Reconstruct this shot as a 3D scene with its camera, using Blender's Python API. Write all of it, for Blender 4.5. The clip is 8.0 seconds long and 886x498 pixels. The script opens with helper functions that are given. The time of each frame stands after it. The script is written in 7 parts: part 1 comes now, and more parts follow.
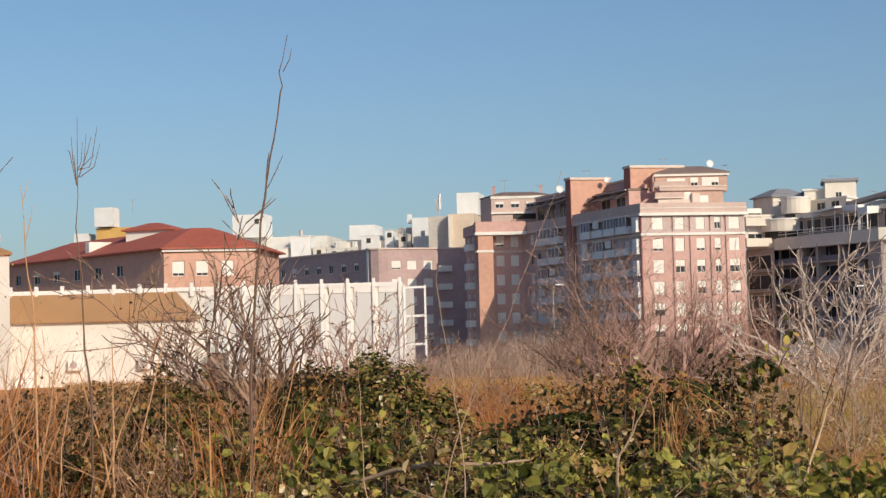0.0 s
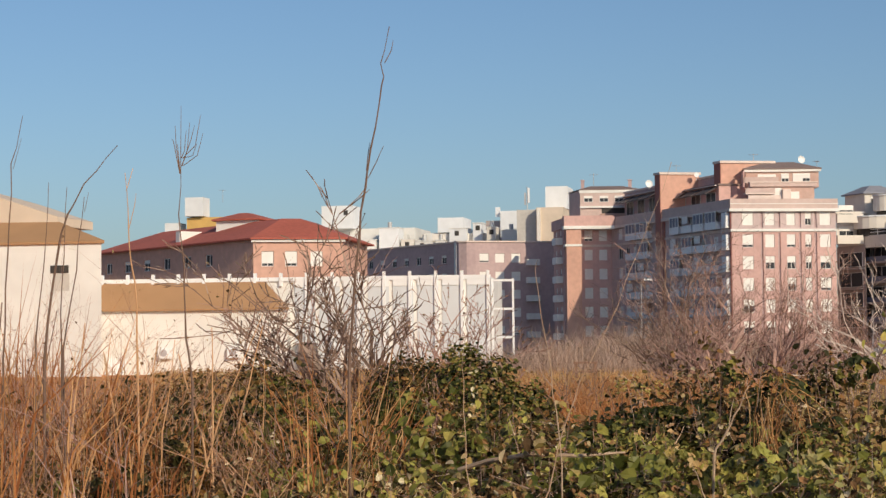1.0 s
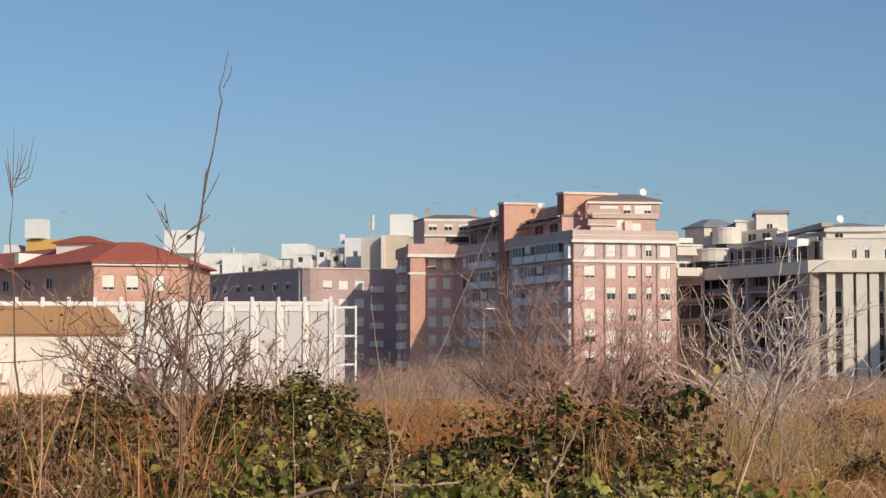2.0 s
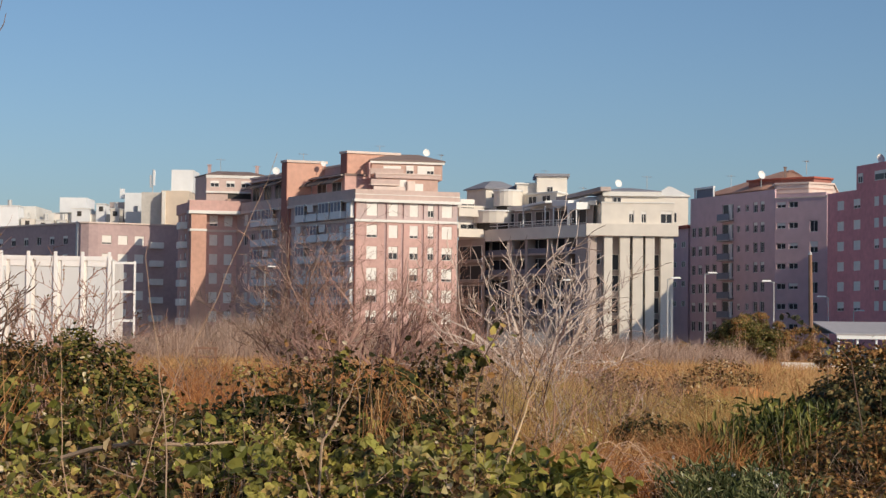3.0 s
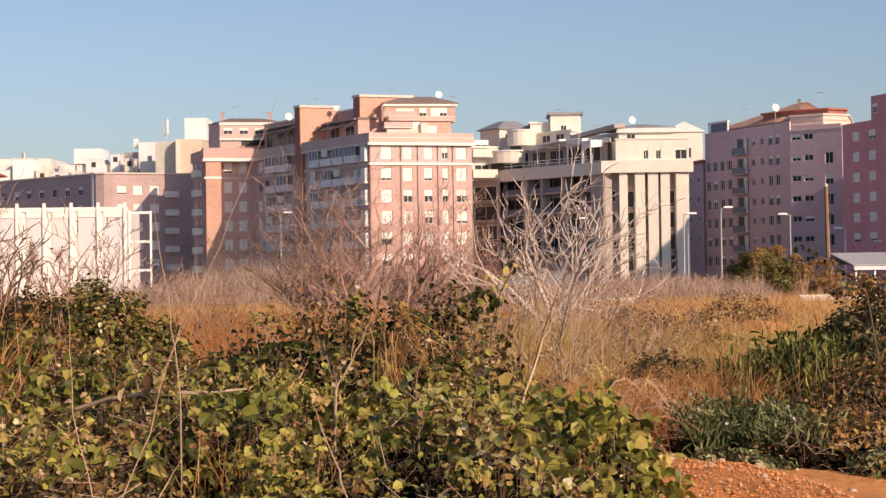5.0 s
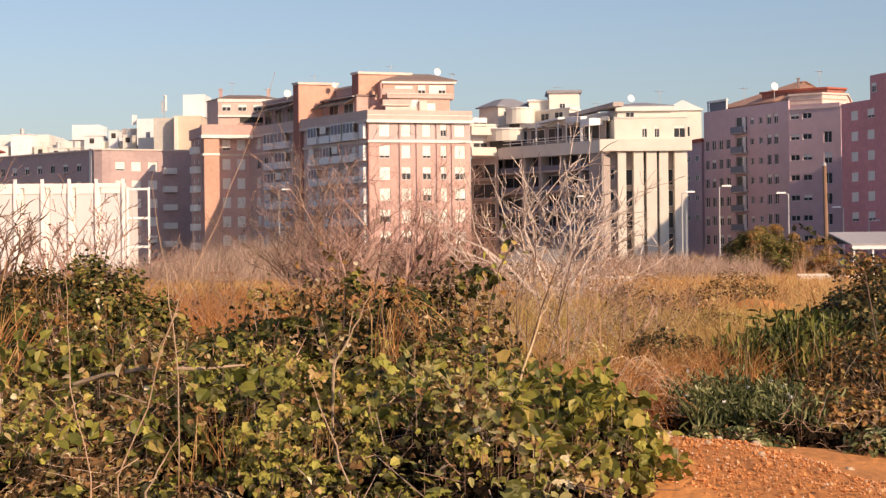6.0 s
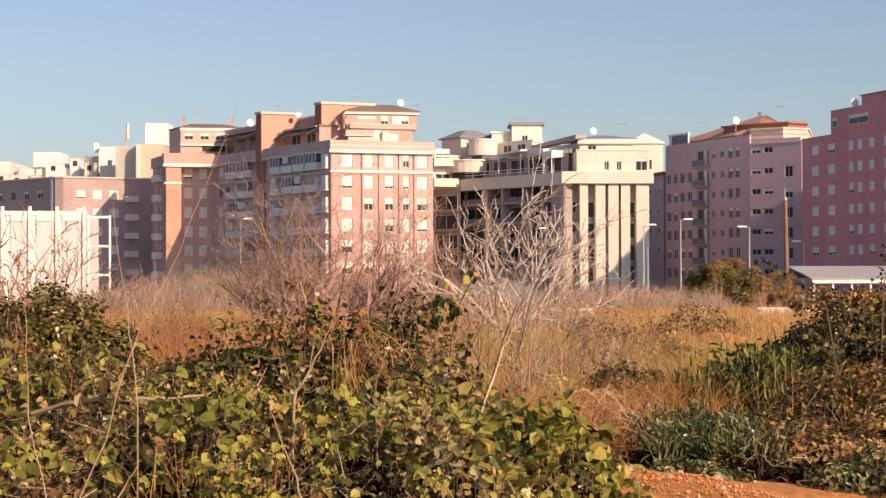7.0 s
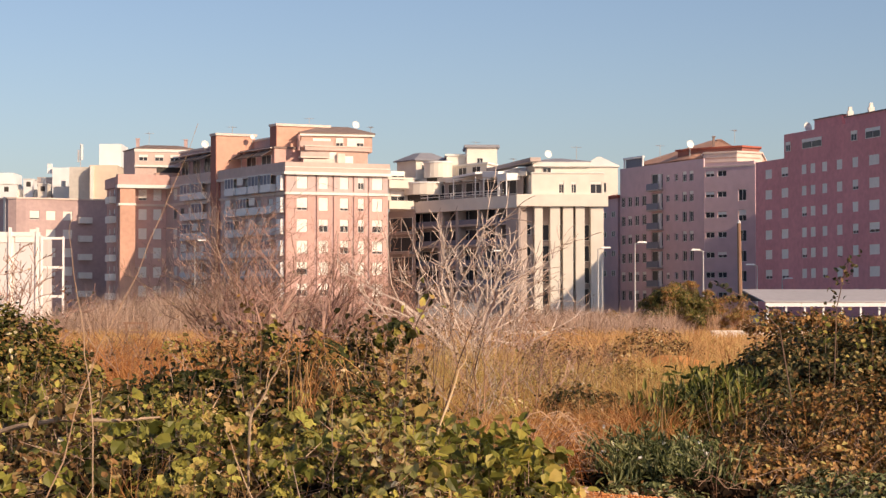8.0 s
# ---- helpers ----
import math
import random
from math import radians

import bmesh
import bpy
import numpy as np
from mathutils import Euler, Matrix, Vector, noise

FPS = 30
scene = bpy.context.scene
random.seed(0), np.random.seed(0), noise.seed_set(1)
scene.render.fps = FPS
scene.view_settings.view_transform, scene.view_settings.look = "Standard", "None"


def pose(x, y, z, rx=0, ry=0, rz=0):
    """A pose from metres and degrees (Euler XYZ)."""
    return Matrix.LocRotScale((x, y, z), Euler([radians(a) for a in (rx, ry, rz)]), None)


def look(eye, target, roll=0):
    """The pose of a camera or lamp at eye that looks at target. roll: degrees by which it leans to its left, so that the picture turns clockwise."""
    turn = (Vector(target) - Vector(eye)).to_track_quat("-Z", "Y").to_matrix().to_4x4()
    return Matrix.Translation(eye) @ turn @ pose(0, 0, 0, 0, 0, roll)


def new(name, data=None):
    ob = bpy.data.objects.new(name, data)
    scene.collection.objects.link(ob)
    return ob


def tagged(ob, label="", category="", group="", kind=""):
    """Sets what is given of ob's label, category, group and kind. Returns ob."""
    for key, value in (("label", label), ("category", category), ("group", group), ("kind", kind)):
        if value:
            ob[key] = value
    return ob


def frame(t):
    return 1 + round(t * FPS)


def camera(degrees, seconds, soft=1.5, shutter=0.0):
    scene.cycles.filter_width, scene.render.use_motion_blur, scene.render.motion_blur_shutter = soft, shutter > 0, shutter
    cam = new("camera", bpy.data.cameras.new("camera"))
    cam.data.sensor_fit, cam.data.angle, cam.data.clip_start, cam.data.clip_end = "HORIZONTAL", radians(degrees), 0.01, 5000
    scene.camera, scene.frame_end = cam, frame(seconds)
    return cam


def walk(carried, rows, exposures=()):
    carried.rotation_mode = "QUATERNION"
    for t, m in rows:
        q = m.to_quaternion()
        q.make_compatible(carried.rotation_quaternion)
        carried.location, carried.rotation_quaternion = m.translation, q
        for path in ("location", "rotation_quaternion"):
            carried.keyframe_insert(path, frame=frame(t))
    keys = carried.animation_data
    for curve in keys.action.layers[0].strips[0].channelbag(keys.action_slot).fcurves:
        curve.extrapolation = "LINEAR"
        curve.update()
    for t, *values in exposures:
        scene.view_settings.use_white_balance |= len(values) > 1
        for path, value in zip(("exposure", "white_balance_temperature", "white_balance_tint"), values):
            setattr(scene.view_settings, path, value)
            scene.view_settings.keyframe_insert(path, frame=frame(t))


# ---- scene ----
cam = camera(26.00, 8.0, soft=1.4)
# seconds, eye x y z, then yaw to the left, pitch and lean in degrees
PATH = [
    (0.00, -0.008, -0.051, 1.596, 9.060, 2.976, -1.463),
    (0.10, -0.014, -0.046, 1.596, 9.495, 3.131, -1.356),
    (0.20, -0.020, -0.042, 1.595, 9.713, 3.245, -1.250),
    (0.30, -0.026, -0.037, 1.595, 9.975, 3.320, -1.143),
    (0.40, -0.032, -0.033, 1.594, 10.257, 3.340, -1.037),
    (0.50, -0.038, -0.029, 1.594, 10.547, 3.546, -0.930),
    (0.60, -0.039, -0.042, 1.593, 10.862, 3.420, -0.872),
    (0.70, -0.040, -0.056, 1.591, 11.210, 3.211, -0.815),
    (0.80, -0.041, -0.069, 1.590, 11.417, 3.128, -0.757),
    (0.90, -0.042, -0.082, 1.589, 11.424, 3.091, -0.699),
    (1.00, -0.042, -0.096, 1.588, 11.687, 2.814, -0.642),
    (1.10, -0.042, -0.087, 1.588, 11.908, 2.741, -0.570),
    (1.20, -0.042, -0.078, 1.588, 11.575, 2.713, -0.499),
    (1.30, -0.041, -0.070, 1.588, 10.914, 2.879, -0.428),
    (1.40, -0.041, -0.061, 1.588, 10.483, 2.901, -0.356),
    (1.50, -0.040, -0.052, 1.588, 10.126, 2.928, -0.285),
    (1.60, -0.036, -0.054, 1.589, 9.532, 3.030, -0.232),
    (1.70, -0.032, -0.056, 1.591, 8.956, 3.316, -0.179),
    (1.80, -0.028, -0.058, 1.592, 8.253, 3.427, -0.126),
    (1.90, -0.024, -0.059, 1.593, 7.689, 3.513, -0.072),
    (2.00, -0.020, -0.061, 1.594, 7.027, 3.602, -0.019),
    (2.20, -0.012, -0.102, 1.590, 5.611, 3.823, 0.490),
    (3.30, -0.004, -0.009, 1.600, -0.142, 2.089, 0.457),
    (3.40, -0.002, -0.005, 1.600, 0.019, 2.169, 0.228),
    (3.50, 0.000, 0.000, 1.600, 0.000, 1.958, -0.001),
    (3.60, 0.003, -0.003, 1.600, 0.102, 1.575, -0.143),
    (3.70, 0.005, -0.006, 1.601, 0.149, 1.354, -0.284),
    (3.80, 0.007, -0.009, 1.601, 0.133, 1.212, -0.426),
    (3.90, 0.010, -0.012, 1.601, 0.070, 1.152, -0.568),
    (4.00, 0.012, -0.015, 1.601, -0.071, 1.088, -0.710),
    (4.10, 0.013, -0.012, 1.601, -0.042, 1.019, -0.752),
    (4.20, 0.013, -0.009, 1.600, -0.253, 0.934, -0.793),
    (4.30, 0.014, -0.007, 1.600, -0.143, 0.760, -0.835),
    (4.40, 0.015, -0.004, 1.600, 0.202, 0.665, -0.877),
    (4.50, 0.016, -0.001, 1.599, 0.460, 0.478, -0.918),
    (4.60, 0.016, -0.001, 1.599, 0.795, 0.598, -0.903),
    (4.70, 0.015, -0.000, 1.599, 0.895, 0.669, -0.888),
    (5.80, 0.013, 0.003, 1.595, 1.190, 0.430, -0.724),
    (5.90, 0.013, 0.005, 1.595, 1.088, 0.190, -0.668),
    (6.00, 0.013, 0.007, 1.595, 0.948, -0.002, -0.612),
    (6.10, 0.012, 0.004, 1.596, 0.935, 0.004, -0.578),
    (6.20, 0.012, 0.002, 1.596, 0.825, -0.030, -0.544),
    (6.30, 0.012, -0.000, 1.597, 0.865, -0.074, -0.510),
    (6.40, 0.011, -0.003, 1.597, 0.944, -0.004, -0.475),
    (6.50, 0.011, -0.005, 1.598, 1.051, 0.147, -0.441),
    (6.60, 0.011, 0.001, 1.598, 0.524, 0.495, -0.381),
    (6.70, 0.011, 0.007, 1.597, 0.338, 0.713, -0.320),
    (6.80, 0.010, 0.013, 1.597, 0.251, 0.790, -0.260),
    (6.90, 0.010, 0.019, 1.597, 0.069, 0.830, -0.200),
    (7.00, 0.010, 0.025, 1.597, -0.201, 0.912, -0.139),
    (7.10, 0.009, 0.026, 1.597, -0.300, 0.885, -0.065),
    (7.20, 0.008, 0.028, 1.597, -0.689, 0.881, 0.008),
    (7.30, 0.008, 0.030, 1.597, -0.795, 0.837, 0.082),
    (7.40, 0.007, 0.032, 1.597, -0.846, 0.850, 0.156),
    (7.50, 0.006, 0.034, 1.597, -0.809, 0.909, 0.230),
    (7.60, 0.005, 0.028, 1.597, -0.593, 1.202, 0.185),
    (7.70, 0.005, 0.023, 1.597, -0.777, 1.795, 0.140),
    (7.80, 0.005, 0.018, 1.597, -1.254, 2.183, 0.094),
    (7.90, 0.004, 0.013, 1.597, -1.427, 1.952, 0.049),
    (8.00, 0.004, 0.008, 1.597, -1.552, 1.577, 0.004),
]


def aim(x, y, z, yaw, pitch, lean):
    a, b = radians(yaw), radians(pitch)
    ahead = Vector((-math.sin(a) * math.cos(b), math.cos(a) * math.cos(b), math.sin(b)))
    return look((x, y, z), Vector((x, y, z)) + ahead, lean)


walk(cam, [(t, aim(*row)) for t, *row in PATH],
     exposures=[(0.0, -0.22, 5820, 7), (1.0, -0.28, 5780, 7), (2.2, -0.30, 5700, 7), (3.5, -0.24, 5830, 10.5), (4.0, -0.10, 6040, 15), (4.5, 0.02, 6280, 17.5), (6.5, 0.22, 6800, 19), (8.0, 0.16, 6760, 18)])

# ---- light: low winter sun from behind and to the right, clear sky ----
SUN_FROM = Vector((0.68, -0.733, 0.0)).normalized()
SUN_HEIGHT = radians(25.0)
world = bpy.data.worlds.new("clear_sky")
scene.world = world
world.use_nodes = True
wn = world.node_tree.nodes
sky = wn.new("ShaderNodeTexSky")
sky.sky_type = "NISHITA"
sky.sun_disc = False
sky.sun_elevation = SUN_HEIGHT
sky.sun_rotation = math.atan2(SUN_FROM.x, SUN_FROM.y)
sky.altitude = 500
sky.air_density, sky.dust_density, sky.ozone_density = 1.0, 2.0, 2.4
world.node_tree.links.new(sky.outputs[0], wn["Background"].inputs[0])
wn["Background"].inputs[1].default_value = 0.105
sun_data = bpy.data.lights.new("sun", "SUN")
sun_data.energy, sun_data.angle, sun_data.color = 4.35, radians(0.53), (1.0, 0.775, 0.52)
sun = new("sun", sun_data)
toward = SUN_FROM * math.cos(SUN_HEIGHT) + Vector((0, 0, math.sin(SUN_HEIGHT)))
sun.matrix_basis = look(toward * 400, (0, 0, 0))

# ---- materials ----
def material(name, colour, rough=0.8, vary=0.18, grain=6.0, stain=0.35, bump=0.0, metal=0.0, by=None, through_light=0.0, ramp=None, spread=0.0, gloss=0.5):
    """Procedural surface: base colour, grain at one scale, stains at a larger one; by: 'object' or 'island' for piece-to-piece change."""
    m = bpy.data.materials.new(name)
    m.use_nodes = True
    nt = m.node_tree
    n, link = nt.nodes, nt.links.new
    bsdf = n["Principled BSDF"]
    out = n["Material Output"]
    where = n.new("ShaderNodeNewGeometry")
    fine, broad = n.new("ShaderNodeTexNoise"), n.new("ShaderNodeTexNoise")
    for node, scale, detail in ((fine, grain, 4.0), (broad, grain * stain * 0.25, 3.0)):
        node.inputs["Scale"].default_value = scale
        node.inputs["Detail"].default_value = detail
        link(where.outputs["Position"], node.inputs["Vector"])
    add = n.new("ShaderNodeMath")
    add.operation = "ADD"
    link(fine.outputs["Fac"], add.inputs[0])
    link(broad.outputs["Fac"], add.inputs[1])
    span = n.new("ShaderNodeMapRange")
    span.inputs["From Min"].default_value, span.inputs["From Max"].default_value = 0.6, 1.4
    span.inputs["To Min"].default_value, span.inputs["To Max"].default_value = 1 - vary, 1 + vary
    link(add.outputs[0], span.inputs["Value"])
    if ramp:
        pick = n.new("ShaderNodeValToRGB")
        pick.color_ramp.interpolation = "LINEAR"
        while len(pick.color_ramp.elements) < len(ramp):
            pick.color_ramp.elements.new(0.5)
        for el, (at, c) in zip(pick.color_ramp.elements, ramp):
            el.position, el.color = at, (*c, 1)
        if by == "object":
            chance = n.new("ShaderNodeObjectInfo").outputs["Random"]
        else:
            chance = where.outputs["Random Per Island"]
        if spread:
            mixf = n.new("ShaderNodeMath")
            mixf.operation = "MULTIPLY_ADD"
            off = n.new("ShaderNodeMath")
            off.operation = "MULTIPLY_ADD"
            patch = n.new("ShaderNodeTexNoise")
            patch.inputs["Scale"].default_value = 2.0
            patch.inputs["Detail"].default_value = 2.0
            link(where.outputs["Position"], patch.inputs["Vector"])
            link(patch.outputs["Fac"], off.inputs[0])
            off.inputs[1].default_value, off.inputs[2].default_value = spread * 2, -0.75 * spread
            link(chance, mixf.inputs[0])
            mixf.inputs[1].default_value = 1.0 - 0.5 * spread
            link(off.outputs[0], mixf.inputs[2])
            chance = mixf.outputs[0]
        link(chance, pick.inputs[0])
        base = pick.outputs[0]
    else:
        rgb = n.new("ShaderNodeRGB")
        rgb.outputs[0].default_value = (*colour, 1)
        base = rgb.outputs[0]
    tint = n.new("ShaderNodeMix")
    tint.data_type, tint.blend_type = "RGBA", "MULTIPLY"
    tint.inputs["Factor"].default_value = 1.0
    grey = n.new("ShaderNodeCombineColor")
    for k in range(3):
        link(span.outputs[0], grey.inputs[k])
    link(base, tint.inputs[6])
    link(grey.outputs[0], tint.inputs[7])
    link(tint.outputs[2], bsdf.inputs["Base Color"])
    bsdf.inputs["Roughness"].default_value = rough
    bsdf.inputs["Metallic"].default_value = metal
    bsdf.inputs["Specular IOR Level"].default_value = gloss
    if bump:
        b = n.new("ShaderNodeBump")
        b.inputs["Strength"].default_value = bump
        b.inputs["Distance"].default_value = 0.02
        link(fine.outputs["Fac"], b.inputs["Height"])
        link(b.outputs[0], bsdf.inputs["Normal"])
    if through_light:
        tr = n.new("ShaderNodeBsdfTranslucent")
        link(tint.outputs[2], tr.inputs["Color"])
        mx = n.new("ShaderNodeMixShader")
        mx.inputs[0].default_value = through_light
        link(bsdf.outputs[0], mx.inputs[1])
        link(tr.outputs[0], mx.inputs[2])
        link(mx.outputs[0], out.inputs["Surface"])
    return m


BRICK = material("salmon_brick", (0.62, 0.40, 0.355), 0.9, 0.16, 1.5, bump=0.1)
BRICK_ORANGE = material("orange_brick", (0.63, 0.375, 0.285), 0.9, 0.16, 1.5, bump=0.1)
BRICK_DARK = material("brown_brick", (0.50, 0.37, 0.36), 0.9, 0.16, 1.5)
BRICK_RED = material("red_brick", (0.73, 0.325, 0.34), 0.9, 0.16, 1.5)
BRICK_GREY_SHADE = material("grey_band_and_shade_brick", (0.57, 0.45, 0.43), 0.9, 0.16, 1.5)
BRICK_DEEP_SHADE = material("deep_red_and_shade_brick", (0.36, 0.155, 0.125), 0.9, 0.16, 1.5)
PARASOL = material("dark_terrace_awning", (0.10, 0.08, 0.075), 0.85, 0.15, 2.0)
BALCONY_BLUE = material("blue_grey_balcony_panel", (0.14, 0.155, 0.22), 0.5, 0.1, 2.0)
BALCONY_PALE = material("pale_blue_balcony_panel", (0.74, 0.76, 0.78), 0.4, 0.1, 2.0)
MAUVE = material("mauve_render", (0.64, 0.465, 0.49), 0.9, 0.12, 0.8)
PALE_BAND = material("pale_stone_band", (0.72, 0.60, 0.53), 0.85, 0.12, 1.2)
PARAPET = material("pinkish_grey_brick", (0.60, 0.465, 0.415), 0.9, 0.14, 1.5)
BRICK_TAN = material("tan_brick", (0.56, 0.385, 0.32), 0.9, 0.16, 1.5)
ROOF_SLATE = material("blue_grey_roofing", (0.27, 0.275, 0.31), 0.8, 0.15, 1.0)
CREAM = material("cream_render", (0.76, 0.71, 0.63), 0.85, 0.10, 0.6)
# cream darkened for the block's shaded faces, also used as plain grey render
CREAM_SHADE_GREY = material("grey_and_shaded_cream_render", (0.42, 0.355, 0.33), 0.85, 0.12, 0.6)
WHITE = material("white_paint", (0.80, 0.81, 0.81), 0.7, 0.08, 0.7)
OFFWHITE = material("weathered_white_render", (0.79, 0.775, 0.73), 0.85, 0.13, 0.5)
PANEL = material("white_steel_panel", (0.62, 0.645, 0.665), 0.45, 0.08, 0.4)
SHEET_TAN = material("tan_sheet_roofing", (0.40, 0.235, 0.115), 0.75, 0.12, 0.5)
TAN = material("sand_render", (0.66, 0.55, 0.43), 0.9, 0.12, 0.6)
OCHRE = material("ochre_render", (0.66, 0.42, 0.13), 0.85, 0.1, 0.6)
TILE_RED = material("red_roof_tile", (0.42, 0.115, 0.075), 0.85, 0.2, 2.5, bump=0.2)
TILE_ORANGE = material("orange_roof_tile", (0.60, 0.33, 0.22), 0.85, 0.2, 2.5, bump=0.2)
ROOF_GREY = material("grey_brown_roofing", (0.23, 0.17, 0.15), 0.85, 0.15, 1.0)
SHUTTER = material("white_roller_shutter", (0.84, 0.81, 0.76), 0.6, 0.08, 2.0)
FRAME = material("white_window_frame", (0.74, 0.72, 0.68), 0.5, 0.06, 2.0)
STEEL = material("galvanised_steel", (0.55, 0.55, 0.54), 0.45, 0.1, 3.0, metal=0.4)
LAMP_WHITE = material("white_lamp_housing", (0.82, 0.82, 0.80), 0.4, 0.05, 3.0)
WOOD = material("weathered_pole_wood", (0.25, 0.15, 0.10), 0.9, 0.25, 8.0)
CONCRETE = material("pale_concrete", (0.55, 0.52, 0.47), 0.9, 0.15, 1.5)
GREY_WALL = material("grey_block_wall", (0.25, 0.24, 0.25), 0.9, 0.15, 1.5)
BALCONY = material("balcony_panel", (0.42, 0.40, 0.41), 0.6, 0.1, 2.0)
# near-black for louvres, and for the shade inside openings that are not cut
VENT_AND_OPENING_DARK = material("dark_louvre_and_opening_shade", (0.05, 0.045, 0.04), 0.7, 0.1, 3.0)
GLASS = bpy.data.materials.new("window_glass")
GLASS.use_nodes = True
g = GLASS.node_tree.nodes["Principled BSDF"]
g.inputs["Base Color"].default_value = (0.035, 0.04, 0.05, 1)
g.inputs["Roughness"].default_value = 0.3
g.inputs["Specular IOR Level"].default_value = 0.25


# ---- builders ----
def mesh_of(name, verts, faces, mat):
    """A mesh from arrays: verts (n, 3) and faces (m, 3 or 4)."""
    me = bpy.data.meshes.new(name)
    verts, faces = np.asarray(verts, np.float32), np.asarray(faces, np.int32)
    k = faces.shape[1]
    me.vertices.add(len(verts))
    me.vertices.foreach_set("co", verts.ravel())
    me.loops.add(faces.size)
    me.loops.foreach_set("vertex_index", faces.ravel())
    me.polygons.add(len(faces))
    me.polygons.foreach_set("loop_start", np.arange(0, faces.size, k, dtype=np.int32))
    me.polygons.foreach_set("use_smooth", np.zeros(len(faces), bool))
    me.update(calc_edges=True)
    me.materials.append(mat)
    return me


def joined(name, chunks, mat):
    """One quad mesh out of (verts, faces) chunks."""
    v, f, n = [], [], 0
    for vs, fs in chunks:
        vs = np.asarray(vs, float)
        v.append(vs)
        f.append(np.asarray(fs) + n)
        n += len(vs)
    return mesh_of(name, np.concatenate(v), np.concatenate(f), mat)


BASES = {}


def thing(name, label, category, at=(0, 0, 0), group="", kind="", shift=(0, 0)):
    """An Empty at the thing's base; shift moves the whole thing across and up."""
    ob = new(name)
    ob.empty_display_size = 0.5
    ob.location = (at[0] + shift[0], at[1], at[2] + shift[1])
    BASES[ob.name] = Vector(at)
    return tagged(ob, label, category, group, kind)


def part(name, me, parent, label="", m=None):
    """Links a mesh under a thing (m in the world) or under a part (m within it)."""
    ob = new(name, me)
    ob.parent = parent
    if parent.data is None:
        ob.matrix_parent_inverse = Matrix.Translation(-BASES[parent.name])
    if m is not None:
        ob.matrix_basis = m
    return tagged(ob, label)


CUBE_F = [(0, 3, 2, 1), (4, 5, 6, 7), (0, 1, 5, 4), (1, 2, 6, 5), (2, 3, 7, 6), (3, 0, 4, 7)]


def box(x0, x1, y0, y1, z0, z1):
    return [(x0, y0, z0), (x1, y0, z0), (x1, y1, z0), (x0, y1, z0), (x0, y0, z1), (x1, y0, z1), (x1, y1, z1), (x0, y1, z1)], CUBE_F


def prism(name, plan, z0, z1, mat):
    """An upright solid on a plan that runs counter-clockwise."""
    bm = bmesh.new()
    low = [bm.verts.new((x, y, z0)) for x, y in plan]
    top = [bm.verts.new((x, y, z1)) for x, y in plan]
    bm.faces.new(low[::-1])
    bm.faces.new(top)
    k = len(plan)
    for i in range(k):
        bm.faces.new((low[i], low[(i + 1) % k], top[(i + 1) % k], top[i]))
    me = bpy.data.meshes.new(name)
    bm.to_mesh(me)
    bm.free()
    me.materials.append(mat)
    return me


def hip_roof(name, plan, z0, z1, inset, mat, eave=0.4):
    """A sloping roof: the plan at the eaves, drawn in towards the ridge."""
    bm = bmesh.new()
    low = inset_plan(plan, -eave)
    high = inset_plan(plan, inset)
    a = [bm.verts.new((x, y, z0)) for x, y in low]
    a2 = [bm.verts.new((x, y, z0 + 0.15)) for x, y in low]
    b = [bm.verts.new((x, y, z1)) for x, y in high]
    bm.faces.new(a[::-1])
    bm.faces.new(b)
    k = len(plan)
    for i in range(k):
        j = (i + 1) % k
        bm.faces.new((a[i], a[j], a2[j], a2[i]))
        bm.faces.new((a2[i], a2[j], b[j], b[i]))
    me = bpy.data.meshes.new(name)
    bm.to_mesh(me)
    bm.free()
    me.materials.append(mat)
    return me


def inset_plan(plan, d):
    """The plan with every side moved inwards by d."""
    k, lines, res = len(plan), [], []
    for i in range(k):
        p, q = Vector(plan[i]), Vector(plan[(i + 1) % k])
        t = (q - p).normalized()
        nrm = Vector((-t.y, t.x))
        lines.append((p + nrm * d, t))
    for i in range(k):
        (p, t), (q, s) = lines[i - 1], lines[i]
        det = t.x * s.y - t.y * s.x
        a = ((q - p).x * s.y - (q - p).y * s.x) / det
        res.append(tuple(p + t * a))
    return res


